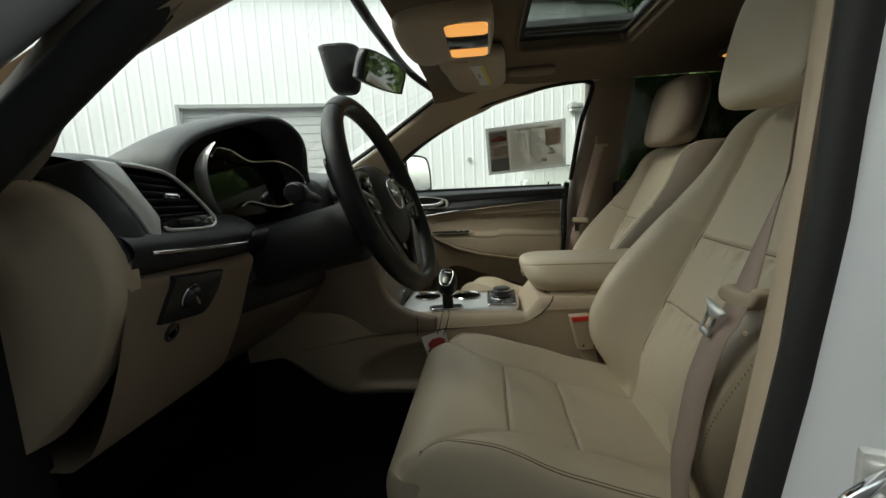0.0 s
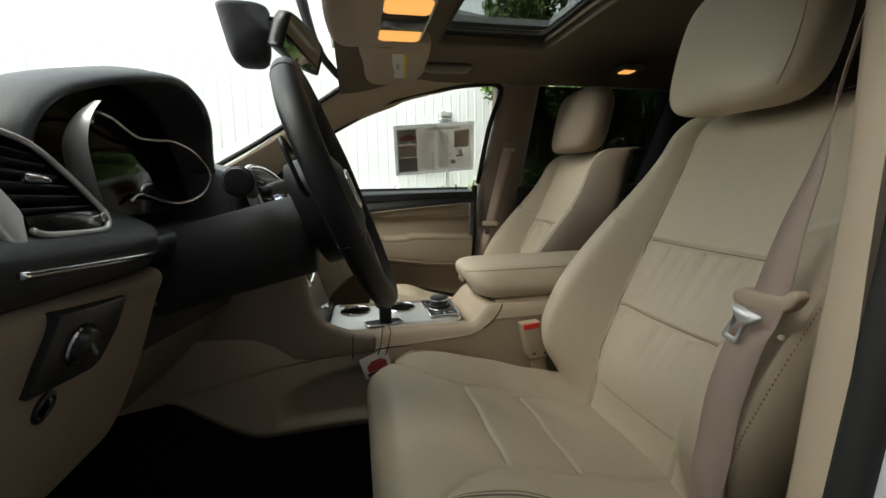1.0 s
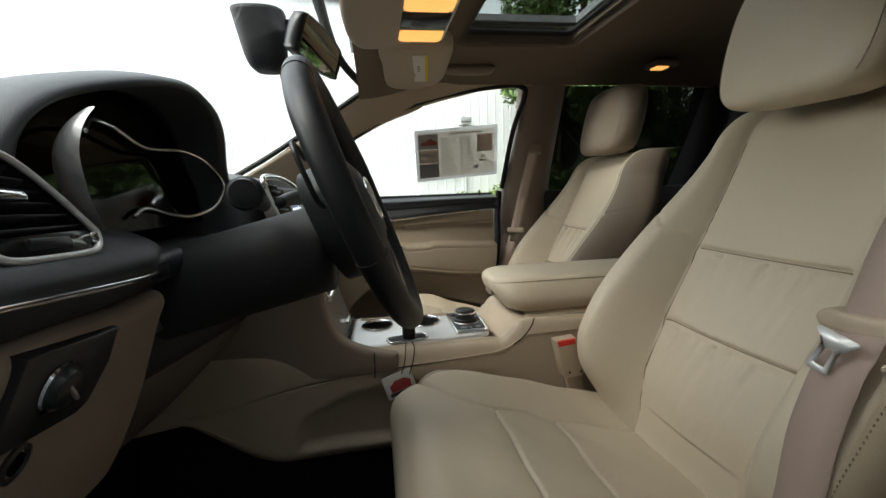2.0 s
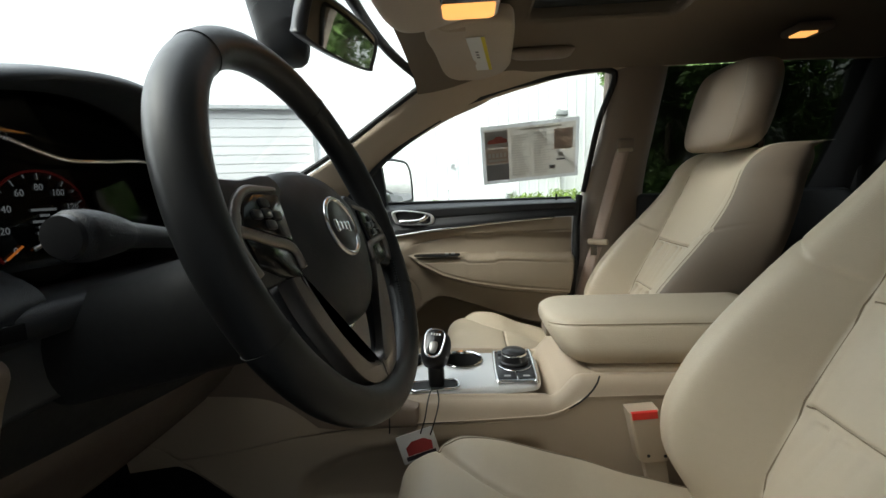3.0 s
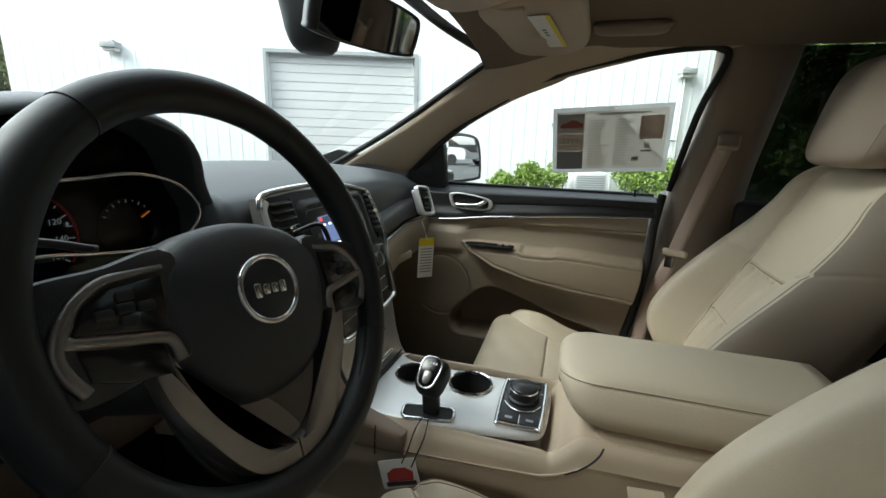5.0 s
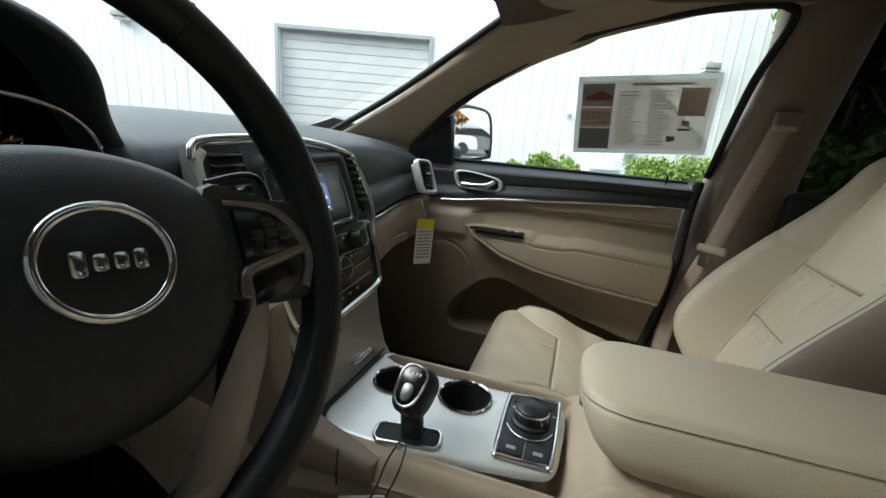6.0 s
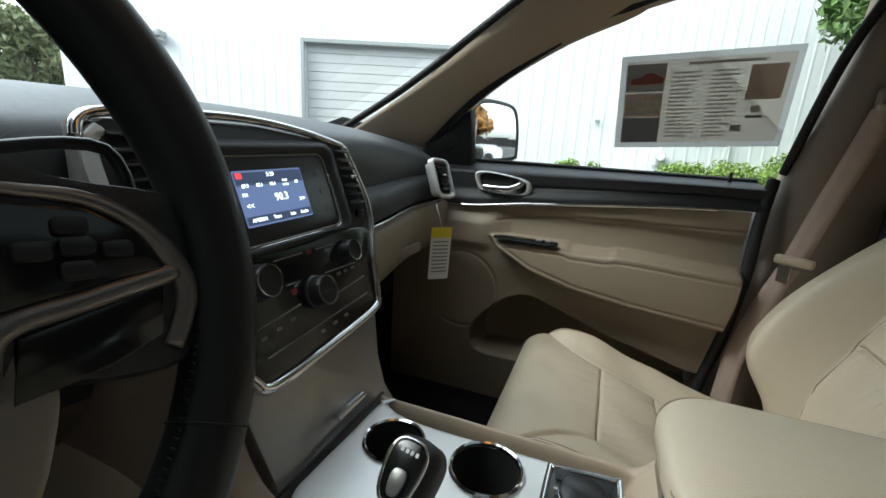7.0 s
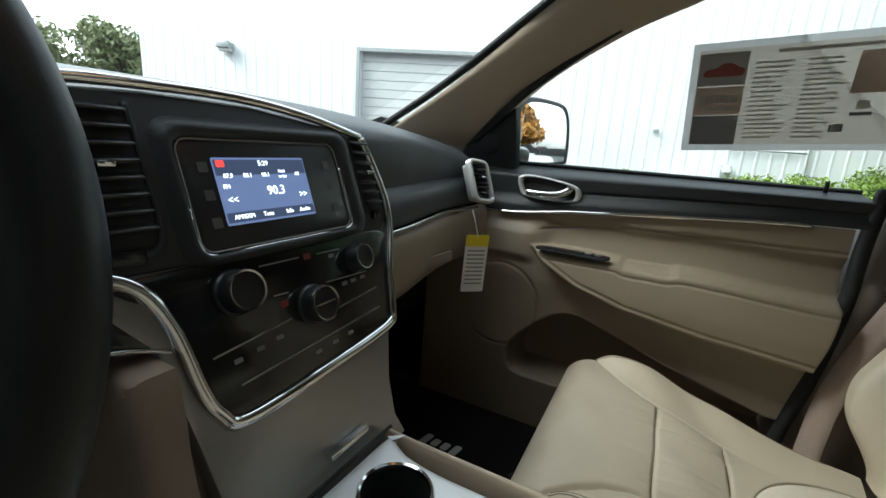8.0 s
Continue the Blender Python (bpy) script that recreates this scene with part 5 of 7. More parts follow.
# spokes: black arms with control pads, satin trims
for s in (-1, 1):
    armo = spline([(s * 0.07, 0.038), (s * 0.12, 0.032), (s * 0.166, 0.022), (s * 0.168, -0.020), (s * 0.150, -0.050), (s * 0.10, -0.045), (s * 0.06, -0.03)], 30, closed=True)
    if s < 0:
        armo = armo[::-1]
    part("spoke", wplate(armo, -0.014, 0.018, 0.006), BLACK, wheel)
    pad = [(s * 0.086, 0.021), (s * 0.120, 0.018), (s * 0.136, 0.008), (s * 0.145, -0.008), (s * 0.115, -0.013), (s * 0.088, -0.018)]
    if s < 0:
        pad = pad[::-1]
    pd = part("control_pad", wplate(pad, 0.002, 0.006, 0.002), GLOSS, wheel)
    for k, (a, b) in enumerate(((0.114, 0.003), (0.101, 0.002), (0.127, 0.001), (0.113, 0.011), (0.113, -0.006))):
        part("button", wplate(rrect(0.011, 0.007, 0.002, 3, s * a, b), 0.008, 0.002, 0.0006), BLACK_SMOOTH, pd)
    trim = spline([(s * 0.082, 0.027), (s * 0.103, 0.025), (s * 0.122, 0.022), (s * 0.139, 0.011), (s * 0.150, -0.006), (s * 0.1535, -0.018), (s * 0.150, -0.030), (s * 0.143, -0.042)], 34)
    tube("spoke_trim", [wp(a, b, 0.004) for a, b in trim], np.r_[np.linspace(0.002, 0.0046, 17), np.linspace(0.0056, 0.0046, 17)], SPOKE, wheel, "satin silver spoke trim", sides=10, flat=0.8, up=tuple(WF))
    trim = spline([(s * 0.150, -0.010), (s * 0.115, -0.017), (s * 0.090, -0.023), (s * 0.084, -0.040)], 24)
    tube("spoke_trim", [wp(a, b, 0.005) for a, b in trim], 0.0046, SPOKE, wheel, "satin silver spoke trim", sides=10, flat=0.7, up=tuple(WF))
    low = [(s * 0.094, -0.026), (s * 0.144, -0.015), (s * 0.140, -0.036), (s * 0.120, -0.044), (s * 0.090, -0.048)]
    if s < 0:
        low = low[::-1]
    part("control_pad", wplate(low, 0.0, 0.006, 0.002), GLOSS, wheel)
    outer = spline([(s * 0.112, -0.024), (s * 0.105, -0.034), (s * 0.103, -0.053), (s * 0.094, -0.080), (s * 0.076, -0.110), (s * 0.058, -0.136), (s * 0.040, -0.151), (s * 0.018, -0.158), (0.0, -0.159)], 30)
    inner_s = spline([(0.0, -0.139), (s * 0.016, -0.138), (s * 0.030, -0.131), (s * 0.047, -0.114), (s * 0.066, -0.088), (s * 0.080, -0.060), (s * 0.086, -0.042), (s * 0.094, -0.026)], 26)
    leg = [tuple(q) for q in np.concatenate([outer, inner_s])]
    part("lower_spoke", wplate(leg if s < 0 else leg[::-1], -0.010, 0.015, 0.004), SPOKE, wheel, "satin silver lower spoke")
    leg = spline([(s * 0.090, -0.045), (s * 0.074, -0.098), (s * 0.052, -0.135), (s * 0.020, -0.156)], 24)
    tube("spoke_backing", [wp(a, b, -0.016) for a, b in leg], 0.012, BLACK, wheel, sides=10, flat=0.6, up=tuple(WF))
part("lower_boss", box(wp(0, -0.162, -0.004), (0.014, 0.06, 0.016), 0.006, 3, Matrix((WF, WR, WU)).transposed().to_4x4()), BLACK, wheel)
# paddle behind the spoke
for s in (-1, 1):
    tube("paddle", spline([wp(s * 0.10, 0.05, -0.03), wp(s * 0.150, 0.055, -0.028), wp(s * 0.152, 0.0, -0.028), wp(s * 0.12, -0.01, -0.03)], 20), 0.003, BLACK_SMOOTH, wheel, sides=8)


# ---- centre stack ----
SO = Vector((0.0, 0.022, 1.12))
SR, SU, SF = Vector((0, 1, 0)), Vector((-0.36, 0, 1)).normalized(), Vector((1, 0, 0.36)).normalized()


def sp(a, b, c=0.0):
    """A place on the stack's face: a to its right, b up it, c out of it."""
    return SO + SR * a + SU * b + SF * c


def splate(outline, c, thick, bevel=0.002):
    return slab(outline, sp(0, 0, c), SR, SU, SF, thick, bevel)


def sline(name, points, r, mat, parent, n=40, c=0.0, flat=1.0):
    return tube(name, [sp(a, b, c) for a, b in spline(points, n)], r, mat, parent, sides=8, flat=flat, up=tuple(SF))


stack = thing("centre_stack", tuple(sp(0, -0.28)), "black centre stack with a touch screen, dials and satin surround", "centre stack")
# satin surround, from the dash top down to the console
sur = [(-0.182, 0.084), (-0.10, 0.089), (0, 0.087), (0.10, 0.074), (0.156, 0.060), (0.176, 0.0), (0.188, -0.050), (0.166, -0.104), (0.128, -0.180), (0.103, -0.243), (0.098, -0.285), (0.108, -0.315), (-0.118, -0.315), (-0.130, -0.19), (-0.140, -0.11), (-0.168, -0.072), (-0.21, -0.060), (-0.21, -0.035), (-0.194, 0.02)]
part("surround", splate(sur, -0.016, 0.016, 0.005), SATIN_DARK, stack, "satin pewter surround")
up = [(-0.178, 0.080), (-0.10, 0.085), (0, 0.083), (0.10, 0.071), (0.150, 0.057), (0.166, 0.0), (0.172, -0.045), (0.152, -0.062), (-0.150, -0.052), (-0.172, -0.040)]
part("upper_fascia", splate(up, -0.01, 0.014, 0.004), BLACK, stack, "black upper fascia")
hv = spline([(-0.150, -0.056), (0.0, -0.058), (0.150, -0.062), (0.146, -0.11), (0.132, -0.160), (0.115, -0.176), (0.0, -0.184), (-0.090, -0.186), (-0.112, -0.168), (-0.120, -0.12), (-0.128, -0.085)], 70, closed=True)
hvac = part("control_panel", splate(hv, -0.004, 0.010, 0.003), GLOSS, stack, "glossy black climate control panel")
sline("chrome_edge", [(-0.205, -0.048), (-0.165, -0.050), (-0.140, -0.066), (-0.126, -0.10), (-0.119, -0.15), (-0.110, -0.174), (-0.090, -0.189), (0.0, -0.187), (0.115, -0.179), (0.134, -0.162), (0.149, -0.11), (0.170, -0.06), (0.175, -0.02), (0.164, 0.03), (0.154, 0.058)], 0.0064, CHROME, stack, 90, 0.004)
sline("chrome_top", [(-0.188, 0.066), (-0.170, 0.086), (-0.08, 0.091), (0.0, 0.089), (0.08, 0.078), (0.155, 0.060)], 0.0048, CHROME, stack, 60, 0.004)
sline("vent_bezel", [(-0.174, -0.036), (-0.181, 0.015), (-0.180, 0.060), (-0.168, 0.074)], 0.0065, SATIN, stack, 40, 0.003, 0.5)
# vents either side of the screen
for s, w, va, vb in ((-1, 0.054, -0.143, 0.014), (1, 0.034, 0.146, 0.0)):
    vt = part("vent_pocket", splate(rrect(w, 0.100 + vb, 0.008, 4, va, 0.010 + vb), 0.0035, 0.0012, 0.0005), RUBBER, stack, "black side vent")
    for k in range(8 if s < 0 else 7):
        b = 0.052 + vb * 1.2 - 0.0125 * k
        part("slat", box(sp(va, b, 0.007), (0.012, w - 0.006, 0.003), 0.001, 1, Matrix.Rotation(radians(12), 4, "Y")), BLACK_SMOOTH, vt)
    part("slat_tab", box(sp(va, 0.013 + vb, 0.012), (0.008, 0.012, 0.005), 0.0015, 2), CHROME, vt)
    part("shutter_wheel", box(sp(va, -0.040, 0.006), (0.008, w * 0.45, 0.012), 0.003, 2), GLOSS, vt)
# raised rounded frame round the screen
ridge = [(rrect(0.232, 0.128, 0.020, 7, 0.010, 0.004), 0.0035), (rrect(0.222, 0.120, 0.018, 7, 0.010, 0.003), 0.0085), (rrect(0.212, 0.114, 0.016, 7, 0.008, 0.002), 0.0125), (rrect(0.202, 0.107, 0.014, 7, 0.006, 0.001), 0.0130), (rrect(0.190, 0.100, 0.012, 7, 0.003, 0.0), 0.0095), (rrect(0.186, 0.097, 0.011, 7, 0.002, 0.0), 0.0035)]
grid("screen_surround", np.array([[sp(a, b, c) for a, b in lp + lp[:1]] for lp, c in ridge]), BLACK, stack, "raised soft black screen surround")
sline("vent_frame", [(-0.1155, 0.074), (-0.1145, 0.03), (-0.1145, -0.015), (-0.120, -0.036), (-0.140, -0.043), (-0.168, -0.041)], 0.0032, BLACK, stack, 40, 0.004)
part("gloss_trim", splate([(-0.215, -0.068), (-0.160, -0.070), (-0.134, -0.096), (-0.129, -0.112), (-0.163, -0.099), (-0.215, -0.092)], -0.012, 0.010, 0.001), GLOSS, stack)
sline("chrome_line", [(-0.215, -0.094), (-0.163, -0.101), (-0.128, -0.114)], 0.0018, CHROME, stack, 16, 0.0)
# touch screen
bez = rrect(0.182, 0.094, 0.010, 5, 0.002, 0.000)
scr = thing("touch_screen", tuple(sp(0, -0.05, 0.004)), "lit blue touch screen radio in a chrome-edged frame", "screen")
part("frame", splate(bez, 0.003, 0.005, 0.002), BLACK_SMOOTH, scr)
tube("chrome_edge", [sp(a, b, 0.008) for a, b in rrect(0.184, 0.096, 0.011, 6, 0.002, 0.0)], 0.0011, SATIN_DARK, scr, closed=True, sides=6, up=tuple(SF))
sline("chrome_lip", [(-0.092, -0.010), (-0.0925, -0.036), (-0.083, -0.0505), (-0.04, -0.051), (0.04, -0.051), (0.087, -0.0505), (0.0965, -0.036), (0.096, 0.02)], 0.0021, CHROME, scr, 60, 0.0075)
SCREEN = glowing("screen_blue", (0.05, 0.065, 0.125), 0.55)
SCREEN_BAR = glowing("screen_dark_blue", (0.02, 0.026, 0.05), 0.45)
SCREEN_TXT = glowing("screen_white", (0.75, 0.8, 0.9), 0.55)
SW, SH, SX, SZ = 0.104, 0.060, -0.010, 0.002
pan = part("panel", splate(rrect(SW, SH, 0.001, 1, SX, SZ), 0.008, 0.0008, 0), SCREEN, scr, smooth=False)
for b0, b1 in ((0.044, 0.058), (0.002, 0.011)):
    part("panel_bar", splate([(SX - SW / 2 + 0.001, SZ - SH / 2 + b0), (SX + SW / 2 - 0.001, SZ - SH / 2 + b0), (SX + SW / 2 - 0.001, SZ - SH / 2 + b1), (SX - SW / 2 + 0.001, SZ - SH / 2 + b1)], 0.0088, 0.0002, 0), SCREEN_BAR, pan, smooth=False)
for txt, a, b, s in (("90.3", 0.008, -0.002, 0.0125), ("5:29", 0.0, 0.0245, 0.0068), ("87.9", -0.040, 0.0135, 0.0055), ("88.1", -0.020, 0.0135, 0.0055), ("98.1", 0.0, 0.0135, 0.0055), ("FM", -0.044, 0.004, 0.0055), ("AM/SXM", -0.034, -0.0235, 0.0058), ("Tune", -0.008, -0.0235, 0.0058), ("Info", 0.018, -0.0235, 0.0058), ("Audio", 0.038, -0.0235, 0.0058), ("Hold", 0.020, 0.0165, 0.004), ("to Set", 0.020, 0.0115, 0.004), ("All", 0.039, 0.0135, 0.0052), ("<<", -0.041, -0.008, 0.009), (">>", 0.041, -0.008, 0.009)):
    letters("screen_text", txt, s, sp(SX + a, SZ + b, 0.0092), SR, SU, SCREEN_TXT, pan)
part("screen_icon", splate(rrect(0.008, 0.006, 0.001, 2, SX - 0.045, SZ + 0.0245), 0.0092, 0.0002, 0), glowing("screen_red", (0.8, 0.05, 0.05), 0.3), pan, smooth=False)
for s in (-1, 1):
    for k in range(3):
        part("side_key", splate(rrect(0.009, 0.009, 0.001, 2, 0.002 + s * 0.073, 0.024 - 0.024 * k), 0.0082, 0.0003, 0), material("key_grey", (0.10, 0.10, 0.10), 0.4), scr, smooth=False)


# dials and keys
def dial(a, b, r, depth, split=False):
    k = part("dial", lathe([(r * 1.12, 0), (r * 1.12, 0.003), (r * 1.02, 0.005), (r, depth), (r * 0.9, depth + 0.003), (r * 0.86, depth + 0.001), (0, depth + 0.001)], sp(a, b, 0.006), SF, 40), BLACK_SMOOTH, hvac, "black dial with a chrome rim")
    part("dial_rim", lathe([(r * 0.90, depth + 0.002), (r * 0.96, depth + 0.0042), (r * 0.86, depth + 0.004), (r * 0.84, depth + 0.002)], sp(a, b, 0.006), SF, 40), CHROME, k)
    if split:
        part("dial_bar", splate(rrect(r * 1.5, 0.002, 0.0008, 2, a, b), depth + 0.008, 0.0012, 0), CHROME, k)


dial(-0.072, -0.084, 0.0180, 0.016)
dial(0.086, -0.086, 0.0150, 0.014)
dial(0.008, -0.119, 0.0185, 0.016, True)
for a0, a1, b0, b1 in ((-0.042, 0.005, -0.068, -0.069), (0.030, 0.065, -0.070, -0.071), (-0.035, -0.018, -0.098, -0.099), (0.034, 0.10, -0.102, -0.105), (-0.105, -0.022, -0.130, -0.124), (0.040, 0.112, -0.133, -0.128), (-0.088, 0.108, -0.160, -0.152)):
    part("key_line", splate([(a0, b0 - 0.0007), (a1, b1 - 0.0007), (a1, b1 + 0.0007), (a0, b0 + 0.0007)], 0.006, 0.0010, 0), SATIN_DARK, hvac, smooth=False)
for a, b in ((-0.085, -0.140), (-0.062, -0.138), (-0.040, -0.136), (0.060, -0.110), (0.075, -0.110), (0.092, -0.110), (0.0, -0.166), (0.025, -0.165), (0.05, -0.164), (0.05, -0.076)):
    part("key_mark", splate(rrect(0.008, 0.004, 0.0008, 2, a, b), 0.006, 0.0006, 0), material("key_grey_mark", (0.16, 0.16, 0.16), 0.5), hvac, smooth=False)
for a, b in ((0.016, -0.070), (-0.026, -0.108)):
    part("key_mark", splate(rrect(0.009, 0.006, 0.001, 2, a, b), 0.006, 0.0008, 0), material("dim_red_key", (0.16, 0.015, 0.012), 0.5), hvac, smooth=False)
part("drawer_pull", splate(rrect(0.058, 0.006, 0.002, 3, 0.006, -0.268), 0.001, 0.010, 0.0015), CHROME, stack)


# ---- centre console ----
console = thing("centre_console", (0.35, -0.01, 0.47), "beige centre console with a satin silver top plate", "console")
CY = -0.012


def console_top(x):
    x = np.asarray(x, float)
    return 0.846 + 0.03 * smooth01((0.12 - x) / 0.18) + 0.040 * smooth01((x - 0.425) / 0.05)


def crease_z(x):
    """The height of the groove along the console's side; it turns up in front of the armrest."""
    return np.interp(x, (-0.30, -0.108, 0.0, 0.135, 0.33, 0.414, 0.44, 0.46, 0.478, 0.80), (0.735, 0.767, 0.788, 0.802, 0.814, 0.820, 0.828, 0.840, 0.852, 0.860))


P = []
for x in np.linspace(-0.30, 0.80, 130):
    top = float(console_top(x)) - 0.004
    w = 0.128 + 0.012 * float(smooth01(np.array((0.12 - x) / 0.25)))
    sink = 0.075 * float(smooth01(np.array((x - 0.09) / 0.02))) * float(1 - smooth01(np.array((x - 0.415) / 0.015)))
    crease = float(crease_z(x))
    foot = 0.638 + 0.13 * float(smooth01(np.array((-0.02 - x) / 0.26)))
    side = crease - 0.014 - foot
    half = [(w - 0.030, foot - 0.012), (w - 0.004, foot - 0.008), (w + 0.006, foot + 0.002), (w + 0.010, foot + 0.012), (w + 0.009, foot + 0.3 * side), (w + 0.006, foot + 0.7 * side), (w + 0.004, crease - 0.012), (w + 0.004, crease - 0.003), (w - 0.001 + 0.0055 * float(smooth01(np.array((x - 0.452) / 0.02))), crease), (w + 0.005, crease + 0.003), (w + 0.002, top - 0.030), (w - 0.006, top - 0.010), (w - 0.016, top), (w - 0.026, top - 0.0005), (w - 0.034, top - sink), (w * 0.4, top - sink)]
    L = np.array([(-a, b) for a, b in half])
    z = L[:, 1]
    scoop = 0.022 * float(smooth01(np.array((x + 0.008) / 0.03))) * float(1 - smooth01(np.array((x - 0.36) / 0.06)))
    prof = spline(np.concatenate([L, L[::-1] * (-1, 1)]), 150)
    rim_z = float(np.interp(x, (-0.01, 0.018, 0.087, 0.157, 0.40), (0.685, 0.716, 0.748, 0.764, 0.775)))
    hollow = scoop * smooth01((prof[:, 1] - 0.652) / 0.012) * (1 - smooth01((prof[:, 1] - rim_z + 0.006) / 0.012))
    prof[:, 0] -= np.sign(prof[:, 0]) * hollow
    P.append([(x, CY + y, z) for y, z in prof])
grid("body", np.array(P), BEIGE, console, "beige console sides with a knee scoop", caps=True)
for s in (-1, 1):
    xx = np.linspace(-0.30, 0.80, 50)
    foot = 0.638 + 0.13 * smooth01((-0.02 - xx) / 0.26)
    grid("carpet_side", np.array([np.stack([xx, np.full(50, CY + s * w), 0.46 + (foot - 0.46) * k], 1) for k, w in ((0, 0.15), (0.5, 0.14), (1.0, 0.122))]), CARPET, console, "black carpet on the tunnel")
    xx = np.r_[np.linspace(-0.27, 0.44, 70), 0.455, 0.468, 0.480, 0.489, 0.495, 0.498]
    zz = np.r_[crease_z(np.linspace(-0.27, 0.44, 70)), 0.837, 0.846, 0.857, 0.868, 0.879, 0.890]
    ww = 0.128 + 0.012 * smooth01((0.12 - xx) / 0.25) + 0.004 * smooth01((xx - 0.44) / 0.02)
    tube("panel_gap", np.stack([xx, CY + s * (ww + 0.0008), zz], 1), 0.0014, RUBBER, console, sides=6)
# satin top plate following the console
ol = spline([(0.1035, -0.06), (0.1040, -0.086), (0.114, -0.106), (0.135, -0.117), (0.17, -0.121), (0.23, -0.118), (0.32, -0.106), (0.392, -0.095), (0.415, -0.078), (0.422, -0.03), (0.424, 0.03), (0.416, 0.060), (0.39, 0.066), (0.31, 0.066), (0.20, 0.064), (0.15, 0.069), (0.126, 0.080), (0.114, 0.088), (0.1085, 0.07), (0.106, 0.0)], 120, closed=True)
CUPS = ((0.165, 0.016, 0.036), (0.276, 0.019, 0.040))
bm = bmesh.new()
mid = ol.mean(0)
tang = np.roll(ol, -1, 0) - np.roll(ol, 1, 0)
tang /= np.linalg.norm(tang, axis=1)[:, None]
inward = np.stack([-tang[:, 1], tang[:, 0]], 1)
inward *= np.sign(((mid - ol) * inward).sum(1))[:, None]
loops = [[(float(a), float(b)) for a, b in ol + inward * 0.010]] + [[(x + r * 0.97 * math.cos(t), y + r * 0.97 * math.sin(t)) for t in np.linspace(0, 2 * np.pi, 40, endpoint=False)] for x, y, r in CUPS]
edges, rims = [], []
for lp in loops:
    vs = [bm.verts.new((a, b, float(console_top(min(a, 0.42))) + 0.0035)) for a, b in lp]
    rims.append(vs)
    edges += [bm.edges.new((vs[k], vs[(k + 1) % len(vs)])) for k in range(len(vs))]
bmesh.ops.triangle_fill(bm, edges=edges, use_beauty=True)
ring = rims[0]
for off, dz in ((0.006, -0.0008), (0.003, -0.0025), (0.001, -0.0052), (0.0, -0.010)):
    nxt = [bm.verts.new((a, b, float(console_top(min(a, 0.42))) + 0.0035 + dz)) for a, b in ol + inward * off]
    for k in range(len(ring)):
        j = (k + 1) % len(ring)
        bm.faces.new((ring[k], ring[j], nxt[j], nxt[k]))
    ring = nxt
for vs in rims[1:]:
    low = [bm.verts.new((v.co.x, v.co.y, v.co.z - 0.008)) for v in vs]
    for k in range(len(vs)):
        j = (k + 1) % len(vs)
        bm.faces.new((vs[k], vs[j], low[j], low[k]))
part("top_plate", bm, SATIN, console, "satin silver top plate", angle=50)
PZ = 0.8495
tube("panel_gap", [(0.1005, -0.112, 0.8525), (0.1030, 0.0, 0.8525), (0.1060, 0.094, 0.8525)], 0.0022, RUBBER, console, sides=6)
seam = [(0.158, -0.146, 0.846), (0.158, -0.150, 0.82), (0.156, -0.146, 0.792)]
tube("panel_gap", spline(seam, 12), 0.0012, RUBBER, console, sides=5)


def dish(x, y, r, depth):
    """A cup holder: a chrome ring round a black well."""
    c = part("cup_holder", lathe([(r * 0.98, 0.001), (r * 0.94, 0.0), (r * 0.90, -depth), (0, -depth)], (x, y, PZ), (0, 0, 1), 40), RUBBER, console, "black cup holder with a chrome ring")
    part("chrome_ring", lathe([(r, 0.0), (r * 1.05, 0.003), (r * 1.0, 0.0055), (r * 0.94, 0.004), (r * 0.92, 0.0)], (x, y, PZ), (0, 0, 1), 40), CHROME, c)


for x, y, r in CUPS:
    dish(x, y, r, 0.065)
# shifter
SX0, SY0 = 0.229, -0.094
G_E1, G_E2 = Vector((0.988, 0.156, 0)), Vector((-0.156, 0.988, 0))
gate = part("shift_gate", slab(rrect(0.082, 0.032, 0.009, 4), (SX0, SY0, PZ), G_E1, G_E2, (0, 0, 1), 0.0015, 0), RUBBER, console)
tube("chrome_frame", [Vector((SX0, SY0, PZ + 0.002)) + G_E1 * a + G_E2 * b for a, b in rrect(0.086, 0.036, 0.011, 5)], 0.0026, CHROME, gate, closed=True, sides=8)
shifter = thing("gear_shifter", (SX0, SY0, PZ), "black gear shifter knob with a chrome faceted button plate", "gear lever")
part("stem", box((SX0 + 0.004, SY0 + 0.002, PZ + 0.026), (0.028, 0.022, 0.056), 0.007, 3, Matrix.Rotation(radians(8), 4, "X")), BLACK_SMOOTH, shifter)
rows = []
for t in np.linspace(-1, 1, 28):
    r = max(1e-3, 1 - abs(t) ** 3) ** (1 / 3) * (0.92 + 0.08 * t)
    a = np.linspace(0, 2 * math.pi, 40, endpoint=False)
    ca, sa = np.cos(a), np.sin(a)
    rows.append(np.stack([0.031 * r * np.sign(ca) * np.abs(ca) ** 0.7, 0.031 * r * np.sign(sa) * np.abs(sa) ** 0.7, np.full(40, 0.036 * t)], -1))
KN = Matrix.Translation((SX0 + 0.004, SY0 + 0.006, PZ + 0.064)) @ Matrix.Rotation(radians(-46), 4, "X") @ Matrix.Rotation(radians(8), 4, "Y") @ Matrix.Scale(0.88, 4)
R = np.array(rows)
R = R @ np.array(KN.to_3x3()).T + np.array(KN.translation)
knob = grid("knob", R, BLACK, shifter, "black rounded shifter knob", closed=True, caps=True)
Kx, Ky, Kz = [Vector(KN.col[k][:3]) for k in range(3)]
front = KN.translation - Ky * 0.0307
plate = [(0.0, 0.029), (0.013, 0.026), (0.019, 0.012), (0.014, -0.020), (0.0, -0.029), (-0.014, -0.020), (-0.019, 0.012), (-0.013, 0.026)]
